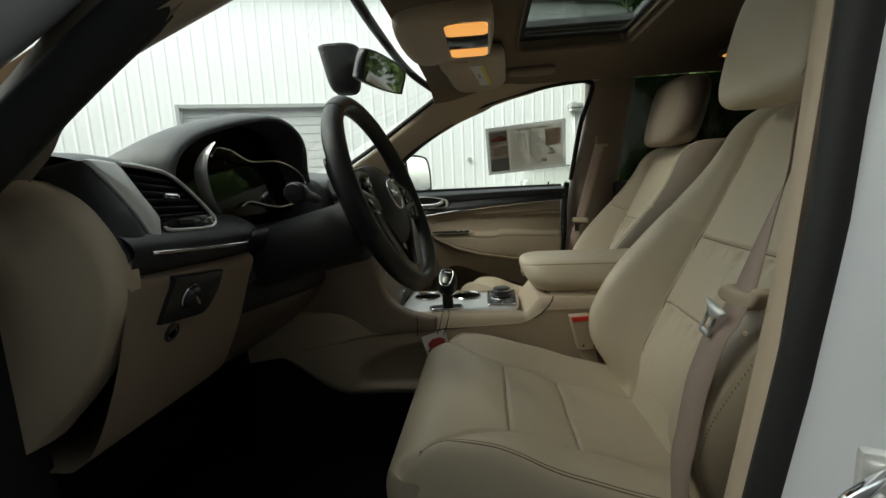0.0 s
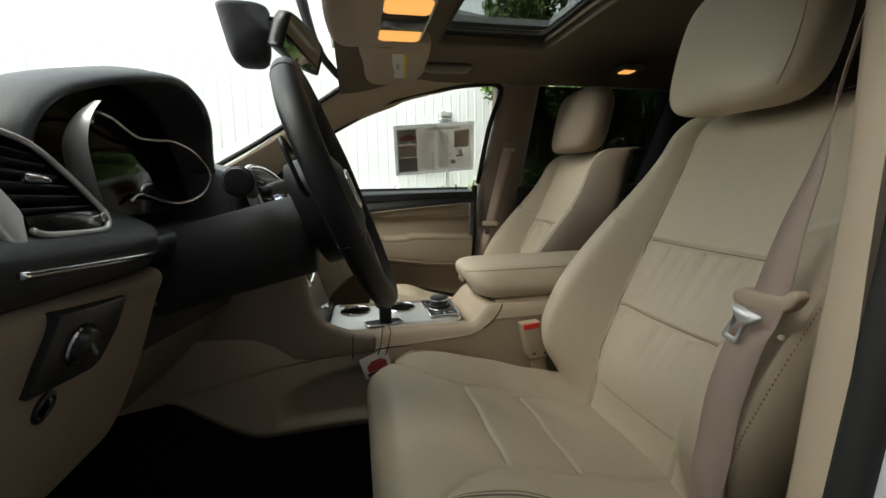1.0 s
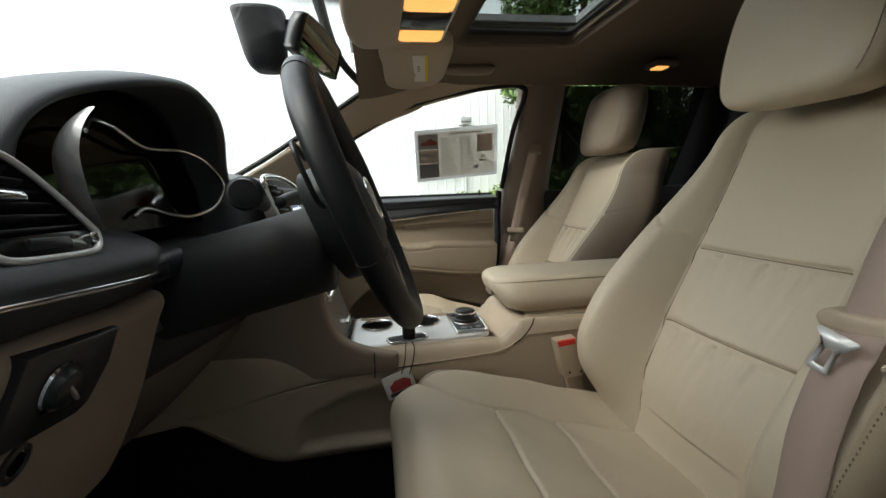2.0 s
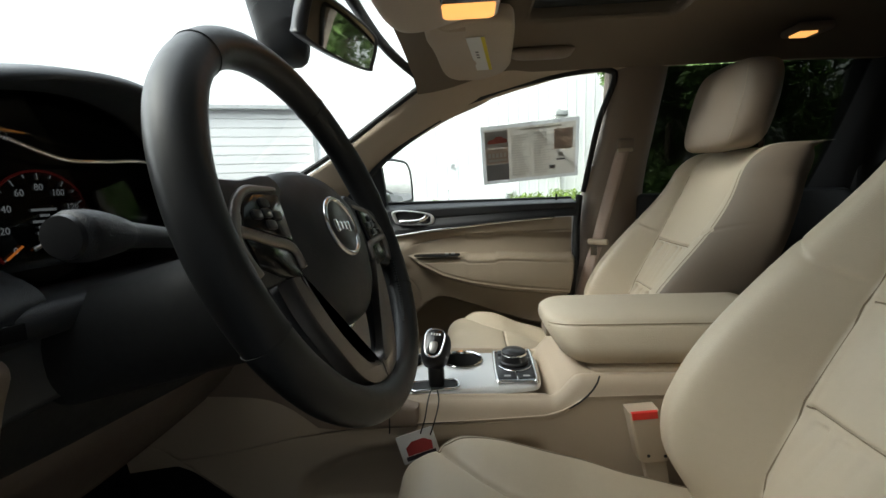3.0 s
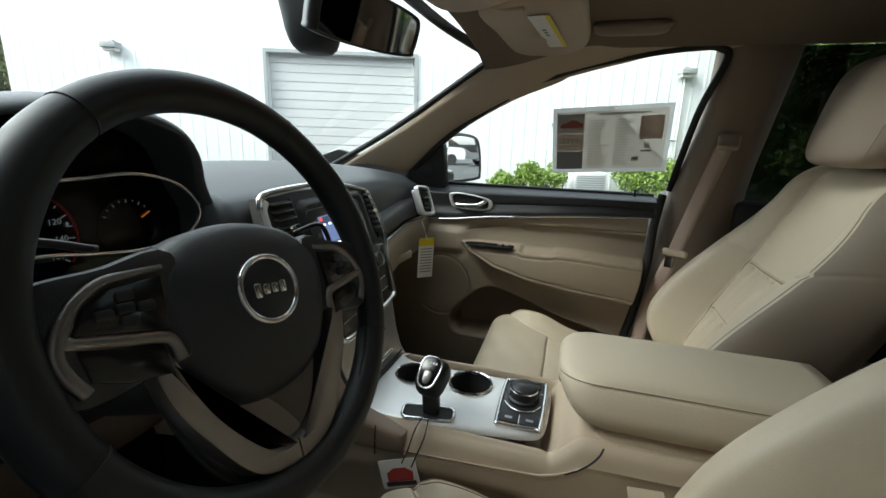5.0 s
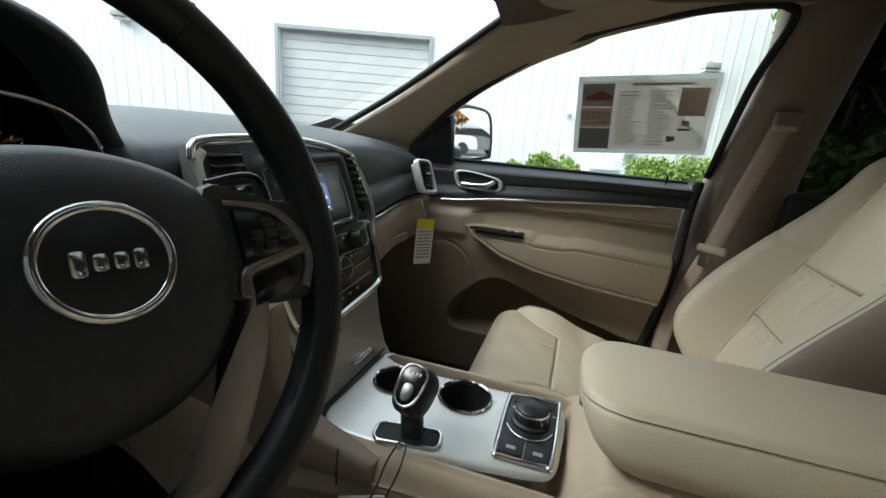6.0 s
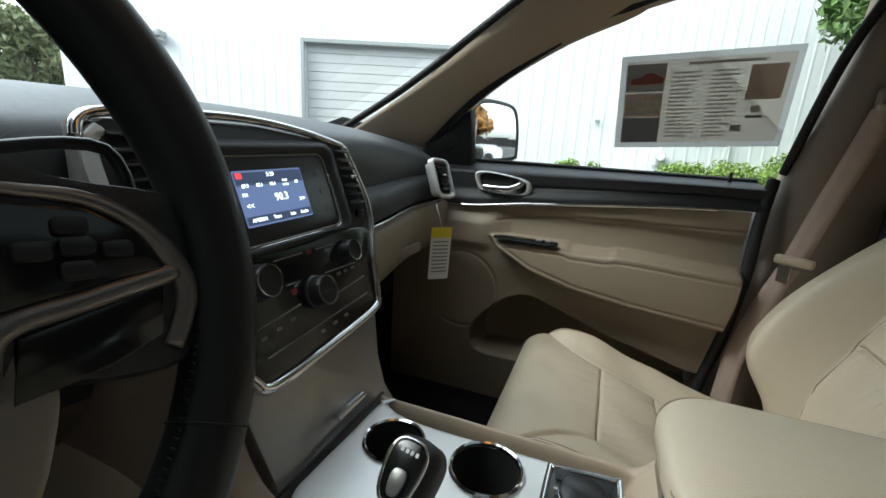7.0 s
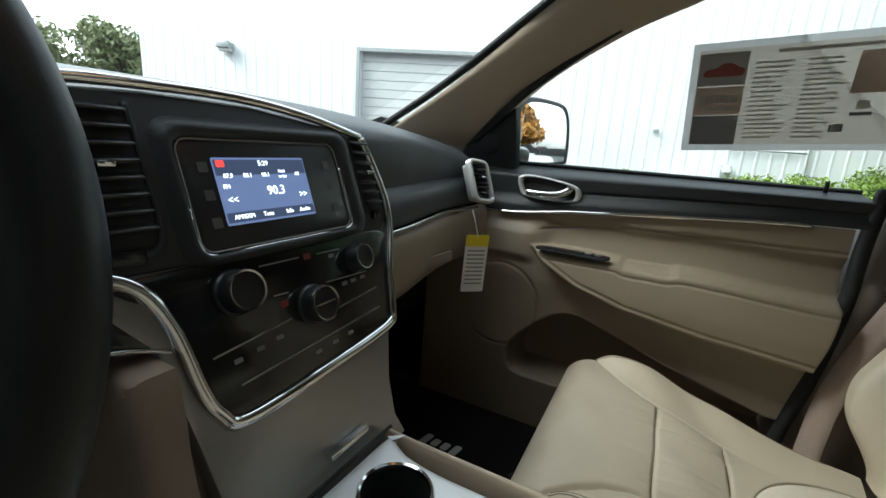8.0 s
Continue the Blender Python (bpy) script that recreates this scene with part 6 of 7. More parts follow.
pl = spline(plate, 32, closed=True)
part("face_plate", slab([tuple(q) for q in pl], front, Kx, Kz, -Ky, 0.003, 0.001), GLOSS, knob)
tube("chrome_edge", [front + Kx * float(a) + Kz * float(b) - Ky * 0.003 for a, b in pl], 0.0018, CHROME, knob, closed=True, sides=6, up=tuple(Ky))
part("button", slab([tuple(q * 0.42 + np.array((0, -0.010))) for q in pl], front - Ky * 0.003, Kx, Kz, -Ky, 0.004, 0.0015), SATIN_DARK, knob)
for k in range(4):
    part("gear_mark", slab(rrect(0.003, 0.004, 0.0005, 2, -0.008 + 0.0053 * k, 0.018), front - Ky * 0.003, Kx, Kz, -Ky, 0.0006, 0), WHITE_INK, knob)
# terrain dial and its plate
TX, TY = 0.375, -0.006
tplate = [(-0.034, 0.054), (0.039, 0.063), (0.034, -0.077), (-0.034, -0.080)]
tp = part("dial_plate", slab([(a, b) for a, b in tplate], (TX, TY, PZ), (1, 0, 0), (0, 1, 0), (0, 0, 1), 0.004, 0.002), BLACK_SMOOTH, console, "black terrain dial plate")
tube("chrome_frame", [(TX + a, TY + b, PZ + 0.004) for a, b in spline([(-0.0345, 0.046), (-0.026, 0.056), (0.030, 0.063), (0.0385, 0.054), (0.035, -0.068), (0.027, -0.077), (-0.026, -0.079), (-0.0345, -0.070)], 60, closed=True)], 0.0036, CHROME, tp, closed=True, sides=8)
td = part("terrain_dial", lathe([(0.0275, 0), (0.0275, 0.004), (0.024, 0.006), (0.023, 0.024), (0.020, 0.0265), (0, 0.0265)], (TX + 0.002, TY + 0.004, PZ + 0.004), (0, 0, 1), 40), BLACK_SMOOTH, tp, "black ribbed dial")
part("dial_band", lathe([(0.0236, 0.018), (0.0243, 0.020), (0.0236, 0.022), (0.0225, 0.020)], (TX + 0.002, TY + 0.004, PZ + 0.004), (0, 0, 1), 40), CHROME, td)
for a, b, w, h in ((-0.016, -0.058, 0.032, 0.030), (0.018, -0.058, 0.030, 0.030)):
    k = part("key", slab(rrect(w, h, 0.003, 3, TX + a, TY + b), (0, 0, PZ + 0.004), (1, 0, 0), (0, 1, 0), (0, 0, 1), 0.003, 0.001), BLACK, tp)
    part("key_mark", slab(rrect(0.012, 0.006, 0.001, 2, TX + a, TY + b - 0.004), (0, 0, PZ + 0.007), (1, 0, 0), (0, 1, 0), (0, 0, 1), 0.0004, 0), material("key_print", (0.3, 0.3, 0.3), 0.5), k)
for a, w in ((-0.014, 0.026), (0.017, 0.026)):
    part("key", slab(rrect(w, 0.016, 0.003, 3, TX + a, TY + 0.046), (0, 0, PZ + 0.004), (1, 0, 0), (0, 1, 0.0), (0, 0, 1), 0.003, 0.001), BLACK, tp)
tube("chrome_arc", [(TX + 0.002 + 0.034 * math.cos(a), TY + 0.004 + 0.042 * math.sin(a), PZ + 0.005) for a in np.linspace(radians(205), radians(335), 30)], 0.0016, CHROME, tp, sides=6)
part("chrome_divider", box((TX + 0.001, TY - 0.057, PZ + 0.0055), (0.0022, 0.036, 0.003), 0.0008, 1), CHROME, tp)
for k in range(5):
    a = radians(150 - 30 * k)
    part("dial_mark", box((TX + 0.004 + 0.033 * math.cos(a), TY + 0.010 + 0.033 * math.sin(a), PZ + 0.0042), (0.005, 0.004, 0.0008), 0), material("dial_print", (0.3, 0.3, 0.3), 0.5), tp)

# armrest
arm = thing("armrest", (0.59, -0.005, 0.90), "cream leather padded armrest lid on the console", "armrest")
# its section: flat top, a welt at the top corner, a bellied side, a narrower foot
half = spline([(0.0, 0.972), (0.050, 0.971), (0.078, 0.9675), (0.089, 0.961), (0.0925, 0.9575), (0.097, 0.953), (0.105, 0.938), (0.110, 0.920), (0.106, 0.904), (0.094, 0.893), (0.070, 0.889), (0.0, 0.888)], 60)
sect = np.concatenate([half, half[-2:0:-1] * (-1, 1)])
rows = []
low = np.clip((0.957 - sect[:, 1]) / 0.069, 0, 1)
for th in list(np.linspace(0.03, 0.5, 46) * math.pi) + [0.5 * math.pi + k for k in np.linspace(0.1, 1.0, 14)]:
    nose = min(th, math.pi / 2)
    x = 0.428 + 0.062 * (1 - math.cos(nose)) + 0.32 * max(0.0, th - math.pi / 2)
    wide, tall = math.sin(nose) ** 0.55, math.sin(nose) ** 0.35
    zz = 0.935 + (sect[:, 1] - 0.935) * tall
    rows.append(np.stack([x + 0.022 * low ** 1.5 * (1.0 - 0.6 * float(smooth01(np.array((th - 1.2) / 0.8)))), CY + 0.002 + sect[:, 0] * wide, zz], -1))
R = np.array(rows)
grid("pad", R, LEATHER, arm, closed=True, caps=True)
near = [int(np.argmin(np.hypot(sect[:, 0] - s * 0.0925, sect[:, 1] - 0.9575))) for s in (-1, 1)]
for lift in (-0.0025, 0.0025):
    edge = np.concatenate([R[:8:-1, near[0]], R[9:, near[1]]]) + (0, 0, lift)
    tube("stitch_line", edge, 0.0009, STITCH, arm, sides=5)
part("bin", box((0.66, CY, 0.855), (0.34, 0.205, 0.085), 0.02, 3), BEIGE, arm)
# beige cheek between the console's side and the stack
ck = spline([(0.060, 1.012), (0.064, 1.000), (0.068, 0.975), (0.071, 0.940), (0.080, 0.905), (0.101, 0.874), (0.146, 0.851), (0.206, 0.838)], 30)
part("side_cheek", slab([tuple(q) for q in ck] + [(0.206, 0.80), (-0.30, 0.78), (-0.30, 1.012)], (0, -0.118, 0), (1, 0, 0), (0, 0, 1), (0, -1, 0), 0.030, 0.010, 3), KNEE_SHADED, console, "beige cheek in shaded brownish colour beside the centre stack")
part("gap", slab(rrect(0.34, 0.200, 0.06, 8, 0.655, CY + 0.002), (0, 0, 0.8845), (1, 0, 0), (0, 1, 0), (0, 0, 1), 0.004, 0), RUBBER, arm)
part("latch", box((0.438, CY + 0.0, 0.925), (0.012, 0.05, 0.016), 0.004, 2), TAN, arm)
# red-and-white key tag on a wire
tag = thing("key_tag", (0.21, -0.165, 0.80), "small printed card tag hanging on a black wire", "tag")
e1, e2, nn = Vector((0.93, 0.10, 0.28)).normalized(), Vector((-0.28, 0.05, 0.95)).normalized(), Vector((0.05, -1, 0.05)).normalized()
part("card", slab(rrect(0.062, 0.048, 0.002, 2), (0.205, -0.160, 0.780), e1, e2, nn, 0.0012, 0), PAPER, tag)
part("picture", slab([(-0.02, -0.012), (0.022, -0.012), (0.024, 0.002), (0.012, 0.010), (-0.008, 0.010), (-0.020, 0.002)], Vector((0.205, -0.160, 0.780)) + nn * 0.0014, e1, e2, nn, 0.0006, 0), material("red_print", (0.35, 0.04, 0.04), 0.6), tag)
part("picture", slab([(-0.024, -0.020), (0.026, -0.020), (0.026, -0.013), (-0.024, -0.013)], Vector((0.205, -0.160, 0.780)) + nn * 0.0014, e1, e2, nn, 0.0006, 0), material("dark_print", (0.05, 0.04, 0.05), 0.6), tag)
tube("wire", spline([(0.226, -0.110, 0.855), (0.222, -0.140, 0.848), (0.218, -0.158, 0.826), (0.210, -0.163, 0.802)], 16), 0.0012, RUBBER, tag, sides=5)
tube("wire", spline([(0.235, -0.110, 0.853), (0.240, -0.142, 0.846), (0.234, -0.160, 0.824), (0.226, -0.163, 0.800)], 16), 0.0012, RUBBER, tag, sides=5)


# ---- passenger door ----
pdoor = thing("door_passenger", (0.3, 0.78, 0.5), "closed beige and black front passenger door trim", "car door")
nx, nz = 260, 220
xs = np.linspace(-0.21, 0.70, nx)
T = np.linspace(0, 1, nz)


def strip_z(x):
    """The chrome strip's height along the door."""
    return 1.022 + 0.044 * smooth01((x + 0.06) / 0.75) + 0.012 * smooth01((x + 0.02) / 0.2)


def rear_x(z):
    return 0.665 - 0.05 * smooth01((0.95 - z) / 0.35)


U, V = np.meshgrid(np.linspace(0, 1, nx), T, indexing="ij")
Z = 0.47 + V * (strip_z(-0.21 + U * 0.88) - 0.47)
X = -0.21 + U * (rear_x(Z) + 0.21)
Y = 0.735 + 0.030 * smooth01((Z - 0.86) / 0.16)
lo = np.interp(X, (-0.3, 0.07, 0.10, 0.20, 0.305, 0.45, 0.66), (0.945, 0.945, 0.920, 0.868, 0.838, 0.815, 0.796))
hi = 0.957 - 0.006 * smooth01((X - 0.275) / 0.018) * (1 - smooth01((X - 0.375) / 0.025)) - 0.010 * smooth01((X - 0.4) / 0.25)
pad = smooth01((rear_x(Z) + 0.004 - X) / 0.014) * smooth01((hi - Z) / 0.008) * smooth01((Z - lo) / 0.022) * smooth01((X - 0.06) / 0.06)
Y = Y - (0.070 - 0.10 * np.clip(hi - Z, 0, 0.2)) * pad
ledge = smooth01((Z - hi + 0.004) / 0.006) * (1 - smooth01((Z - hi - 0.05) / 0.03)) * smooth01((X - 0.08) / 0.05)
Y = Y + 0.012 * ledge
Y = Y - 0.014 * smooth01((0.10 - X) / 0.05) * smooth01((Z - 0.90) / 0.03) * (1 - smooth01((Z - 0.975) / 0.03))
# map pocket
pl = np.interp(Z, (0.600, 0.612, 0.63, 0.66, 0.69, 0.72, 0.75, 0.78, 0.81), (0.080, 0.055, 0.042, 0.037, 0.046, 0.066, 0.092, 0.125, 0.20))
top = np.interp(X, (0.04, 0.16, 0.22, 0.40, 0.60), (0.70, 0.805, 0.800, 0.735, 0.68))
pocket = smooth01((X - pl) / 0.022) * smooth01((Z - 0.602) / 0.02) * smooth01((top - Z) / 0.022)
Y = Y + 0.105 * pocket
# speaker grille and seams
d = np.hypot((X - 0.005) / 0.105, (Z - 0.785) / 0.11) - 1
Y = Y + 0.003 * dip(d, 0.025) * (X > -0.06)
Y = Y + 0.0035 * dip(Z - np.interp(X, (0.06, 0.12, 0.20, 0.30, 0.66), (0.985, 0.997, 1.012, 1.022, 1.030)), 0.0025) * smooth01((X - 0.07) / 0.03)
Y = Y + 0.003 * dip(Z - lo - 0.030, 0.0022) * pad
Y = Y + 0.003 * dip(Z - hi + 0.020, 0.0020) * pad * smooth01((X - 0.12) / 0.03)
grid("lower_panel", np.stack([X, Y, Z], -1), BEIGE_SHADED, pdoor, "beige lower trim with armrest and map pocket", flip=True)
zt = np.linspace(0, 1, 40)
U, V = np.meshgrid(np.linspace(0, 1, 120), zt, indexing="ij")
X = -0.21 + U * 0.895
b = strip_z(X) + 0.002
Z = b + V * (1.142 - b)
Y = 0.762 + 0.014 * smooth01((V - 0.1) / 0.3) + 0.085 * smooth01((V - 0.72) / 0.28) ** 1.6 + 0.004 * dip(V - 0.42, 0.03) * smooth01((X - 0.16) / 0.03)
grid("upper_panel", np.stack([X, Y, Z], -1), BLACK, pdoor, "black soft upper trim", flip=True)
xx = np.linspace(-0.03, 0.603, 50)
tube("chrome_strip", np.stack([xx, np.full(50, 0.760), strip_z(xx)], 1), np.r_[0.001, np.full(48, 0.0042), 0.001], CHROME, pdoor, sides=8)
# door pull with its bezel
hb = spline([(0.016, 1.112), (0.05, 1.118), (0.12, 1.110), (0.160, 1.098), (0.166, 1.075), (0.150, 1.064), (0.09, 1.062), (0.035, 1.068), (0.020, 1.085)], 50, closed=True)
cx, cz = 0.092, 1.090
P = np.array([[(cx + (a - cx) * k, 0.772 - c, cz + (z - cz) * k) for a, z in np.concatenate([hb, hb[:1]])] for k, c in ((1.04, -0.002), (1.0, 0.008), (0.93, 0.009), (0.86, 0.004), (0.82, -0.01))])
hd = grid("handle_bezel", P, SATIN, pdoor, "satin silver handle bezel")
part("handle_cup", slab([(a - cx, z - cz) for a, z in hb], (cx, 0.7735, cz), (0.84, 0, 0), (0, 0, 0.84), (0, -1, 0), 0.001, 0), RUBBER, hd)
tube("lever", spline([(0.038, 0.764, 1.078), (0.075, 0.757, 1.077), (0.115, 0.757, 1.080), (0.138, 0.762, 1.090), (0.142, 0.770, 1.098)], 24), np.r_[0.004, np.full(22, 0.0085), 0.006], CHROME, hd, sides=12)
tube("sill_edge", [(x, 0.862, 1.142) for x in np.linspace(-0.19, 0.685, 20)], 0.006, RUBBER, pdoor, sides=8)
tube("lock_pin", [(0.625, 0.842, 1.13), (0.625, 0.842, 1.160)], 0.004, BLACK_SMOOTH, pdoor)
# window switches
sw = part("switch_panel", slab(spline([(0.098, 0.0), (0.12, 0.014), (0.19, 0.016), (0.252, 0.014), (0.262, 0.0), (0.25, -0.014), (0.19, -0.016), (0.12, -0.014)], 40, closed=True), (0, 0.690, 0.9595), (1, 0, 0), (0, 1, 0.12), (0, -0.12, 1), 0.004, 0.0015), GLOSS, pdoor, "glossy black window switch panel")
for x in (0.215, 0.237):
    part("switch", box((x, 0.690, 0.9655), (0.014, 0.012, 0.005), 0.002, 2), SATIN_DARK, sw)
# lock bolt edge between door and pillar
tagged(tube("trim_door_gap", spline([(0.700, 0.800, 1.15), (0.682, 0.765, 1.05), (0.676, 0.750, 0.93), (0.656, 0.742, 0.78), (0.630, 0.742, 0.64), (0.622, 0.742, 0.47)], 40), 0.013, RUBBER, sides=10), "black rubber seal behind the door", "seal", kind="structure")

# window label sheet on the glass
sheet = thing("window_label", (0.53, 0.80, 1.30), "large printed price sheet in a clear sleeve on the window", "paper sheet")
G1, G2 = Vector((0.345, 0, 0.024)).normalized(), Vector((0.06, 0.372 * 0.93, -1)).normalized()
SB = Vector((0.344, side_y(1.401) - 0.004, 1.401))
SN = G1.cross(G2).normalized()
if SN.y > 0:
    SN = -SN


def on_sheet(a0, a1, b0, b1, lift, mat, name, label=""):
    q = [(0.345 * a, 0.212 * b) for a, b in ((a0, b0), (a1, b0), (a1, b1), (a0, b1))]
    return part(name, slab(q, SB + SN * lift, G1, G2, SN, 0.0004, 0), mat, sheet, label, smooth=False)


SLEEVE = thin_paper("clear_sleeve", (0.74, 0.74, 0.73), 0.7)
BACKING = thin_paper("grey_paper_back", (0.66, 0.63, 0.58), 0.7)
PIC = thin_paper("dark_photo", (0.38, 0.38, 0.39), 0.7)
PIC2 = thin_paper("grey_photo", (0.48, 0.46, 0.45), 0.7)
FAINT = thin_paper("faint_ink", (0.60, 0.575, 0.53), 0.75)
PINK = thin_paper("pinkish_print", (0.62, 0.54, 0.49), 0.75)
INK_THIN = thin_paper("dark_ink", (0.35, 0.34, 0.34), 0.8)
for q in ((0, 1, 0, 0.06), (0, 1, 0.94, 1), (0, 0.035, 0.06, 0.94), (0.965, 1, 0.06, 0.94)):
    on_sheet(*q, 0.0, SLEEVE, "sleeve", "clear plastic sleeve edge")
on_sheet(0.035, 0.965, 0.06, 0.94, 0.0, BACKING, "paper")
on_sheet(0.04, 0.275, 0.09, 0.375, 0.0012, PIC2, "photo")
car_q = spline([(0.065, 0.28), (0.08, 0.235), (0.125, 0.22), (0.155, 0.185), (0.20, 0.185), (0.235, 0.22), (0.262, 0.235), (0.262, 0.28), (0.235, 0.295), (0.09, 0.295)], 30, closed=True)
part("photo_car", slab([(0.345 * a, 0.212 * b) for a, b in car_q], SB + SN * 0.0018, G1, G2, SN, 0.0004, 0), thin_paper("red_car_print", (0.50, 0.16, 0.14)), sheet, smooth=False)
on_sheet(0.04, 0.275, 0.655, 0.935, 0.0012, PIC, "photo")
on_sheet(0.04, 0.275, 0.39, 0.645, 0.0012, PINK, "band")
for k in range(5):
    on_sheet(0.065 + 0.040 * k, 0.093 + 0.040 * k, 0.46, 0.535, 0.0018, SLEEVE, "title_bar")
on_sheet(0.065, 0.255, 0.565, 0.605, 0.0018, SLEEVE, "title_bar")
rng = np.random.default_rng(5)
for col, a0, a1 in ((0, 0.31, 0.50), (1, 0.54, 0.72)):
    for k in range(17):
        on_sheet(a0, a0 + (a1 - a0) * rng.uniform(0.55, 1.0), 0.19 + 0.042 * k, 0.205 + 0.042 * k, 0.0012, FAINT, "text_bar")
on_sheet(0.40, 0.82, 0.095, 0.125, 0.0012, FAINT, "text_bar")
on_sheet(0.745, 0.935, 0.16, 0.50, 0.0012, PINK, "price_box")
on_sheet(0.79, 0.84, 0.56, 0.63, 0.0012, FAINT, "mark")
on_sheet(0.77, 0.86, 0.66, 0.69, 0.0012, INK_THIN, "mark")
on_sheet(0.70, 0.76, 0.76, 0.83, 0.0012, INK_THIN, "mark")
on_sheet(0.708, 0.752, 0.772, 0.818, 0.0018, SLEEVE, "mark")

# outside mirror
mir = thing("door_mirror", (-0.05, 0.90, 1.15), "black door mirror reflecting trees and parked cars", "mirror")
ML = [(-0.060, 0.94, 1.302), (0.018, 1.023, 1.318), (0.050, 1.056, 1.285), (0.060, 1.066, 1.165), (0.045, 1.05, 1.140), (-0.050, 0.950, 1.132), (-0.062, 0.940, 1.15)]
ML = [(x - 0.09 * (x + 0.06), y + 0.40 * (y - 0.94), z) for x, y, z in ML]
mc = Vector((0.0, 1.02, 1.225))
mn = Vector((0.85, -0.525, 0.0)).normalized()
pts = spline(ML, 48, closed=True)
P = []
for k, c in ((0.90, 0.002), (1.0, 0.004), (1.05, -0.01), (1.04, -0.05), (0.8, -0.10), (0.3, -0.12)):
    P.append([tuple(mc + (Vector(p) - mc) * k + mn * c) for p in pts])
grid("housing", np.array(P), BLACK_SMOOTH, mir, closed=True, caps=False)
bm = bmesh.new()
bm.faces.new([bm.verts.new(mc + (Vector(p) - mc) * 0.93 + mn * 0.0015) for p in pts])
part("mirror_glass", bm, material("mirror_silver", (0.85, 0.86, 0.86), 0.02, metal=1.0, vary=0.01), mir, "silvered mirror glass", smooth=False)
sail = [(-0.205, 1.12), (-0.150, 1.185), (-0.045, 1.285), (-0.025, 1.280), (-0.012, 1.14), (-0.02, 1.12)]
part("sail_panel", slab([(x, z) for x, z in sail], (0, 0.845, 0), (1, 0, 0), (0, -0.372 / 1.07 * 0.0, 1), (0, -1, 0), 0.035, 0.008), BLACK, mir, "black triangular mirror base")
part("tweeter", lathe([(0.026, 0), (0.026, 0.004), (0.020, 0.006), (0, 0.004)], (-0.085, 0.809, 1.185), (0, -1, 0)), BLACK_SMOOTH, mir)
part("mirror_arm", box((-0.06, 0.90, 1.16), (0.08, 0.14, 0.05), 0.02, 3), BLACK_SMOOTH, mir)


# ---- things under the roof ----
inner = thing("rear_view_mirror", (0.06, 0.02, 1.47), "black rear-view mirror in a rounded frame", "mirror")
mr = Vector((0.045, 0.25, 0.010)).normalized()
mn = Vector((0.90, -0.16, -0.30)).normalized()
mu = mn.cross(mr).normalized()
if mu.z < 0:
    mu = -mu
mc = Vector((0.078, 0.018, 1.474))
ol = spline([(-0.122, 0.024), (-0.10, 0.036), (0.0, 0.039), (0.10, 0.034), (0.124, 0.020), (0.124, -0.018), (0.112, -0.030), (0.0, -0.036), (-0.112, -0.032), (-0.124, -0.020)], 60, closed=True)
P = np.array([[mc + mr * (a * k * 1.12) + mu * (b * k * 1.12) + mn * c for a, b in ol] for k, c in ((0.90, 0.003), (0.95, 0.007), (1.0, 0.004), (1.01, -0.004), (0.97, -0.020), (0.80, -0.034), (0.4, -0.040), (0.02, -0.040))])
grid("housing", P, BLACK_SMOOTH, inner, closed=True)
bm = bmesh.new()
bm.faces.new([bm.verts.new(mc + mr * (a * 1.04) + mu * (b * 1.01) + mn * 0.003) for a, b in ol])
part("mirror_glass", bm, material("dim_mirror_silver", (0.55, 0.55, 0.53), 0.03, metal=1.0, vary=0.01), inner, "dim silvered glass", smooth=False)
tube("stem", spline([mc - mn * 0.035, (0.02, 0.02, 1.515), (0.02, 0.02, 1.535)], 10), 0.011, BLACK_SMOOTH, inner)
rows = []
for t in np.linspace(0, 1, 16):
    z = 1.432 + 0.118 * t
    a = np.linspace(0, 2 * math.pi, 36, endpoint=False)
    ca, sa = np.cos(a), np.sin(a)
    r = 0.66 + 0.34 * math.sqrt(max(0, 1 - (1 - min(1, t * 3)) ** 2))
    rows.append(np.stack([-0.032 - 0.012 * t + 0.048 * r * (0.82 + 0.3 * t) * np.sign(ca) * np.abs(ca) ** 0.7, 0.02 + 0.046 * r * (0.85 + 0.25 * t) * np.sign(sa) * np.abs(sa) ** 0.75, np.full(36, z)], -1))
grid("sensor_cover", np.array(rows), BLACK, inner, "black sensor cover behind the mirror", closed=True, caps=True)

# overhead console with two lit lamps
over = thing("overhead_console", (0.27, 0.03, 1.57), "beige overhead console with two lit amber lamps", "overhead console")
oy = 0.004
rows = []
for k, z in ((0.94, 1.600), (1.0, 1.580), (1.0, 1.562), (0.975, 1.549), (0.93, 1.5425), (0.86, 1.541)):
    rows.append([(0.262 + a * k, oy + b * k, z - 0.012 * (1 - smooth01(np.array((a + 0.13) / 0.2)))) for a, b in spline([(-0.128, -0.13), (-0.10, -0.190), (-0.04, -0.195), (0.04, -0.160), (0.10, -0.140), (0.112, -0.05), (0.112, 0.05), (0.10, 0.140), (0.04, 0.160), (-0.04, 0.195), (-0.10, 0.190), (-0.128, 0.13), (-0.136, 0.0)], 72, closed=True)])
grid("body", np.array(rows), BEIGE, over, closed=True, caps=True)
frame_ol = rrect(0.118, 0.272, 0.022, 6)
part("lamp_frame", slab(frame_ol, (0.307, oy, 1.5412), (1, 0, 0), (0, 1, 0), (0, 0, -1), 0.003, 0.001), SATIN, over)
part("switch_block", slab(rrect(0.106, 0.100, 0.006, 4), (0.307, oy, 1.5380), (1, 0, 0), (0, 1, 0), (0, 0, -1), 0.004, 0.001), GLOSS, over)
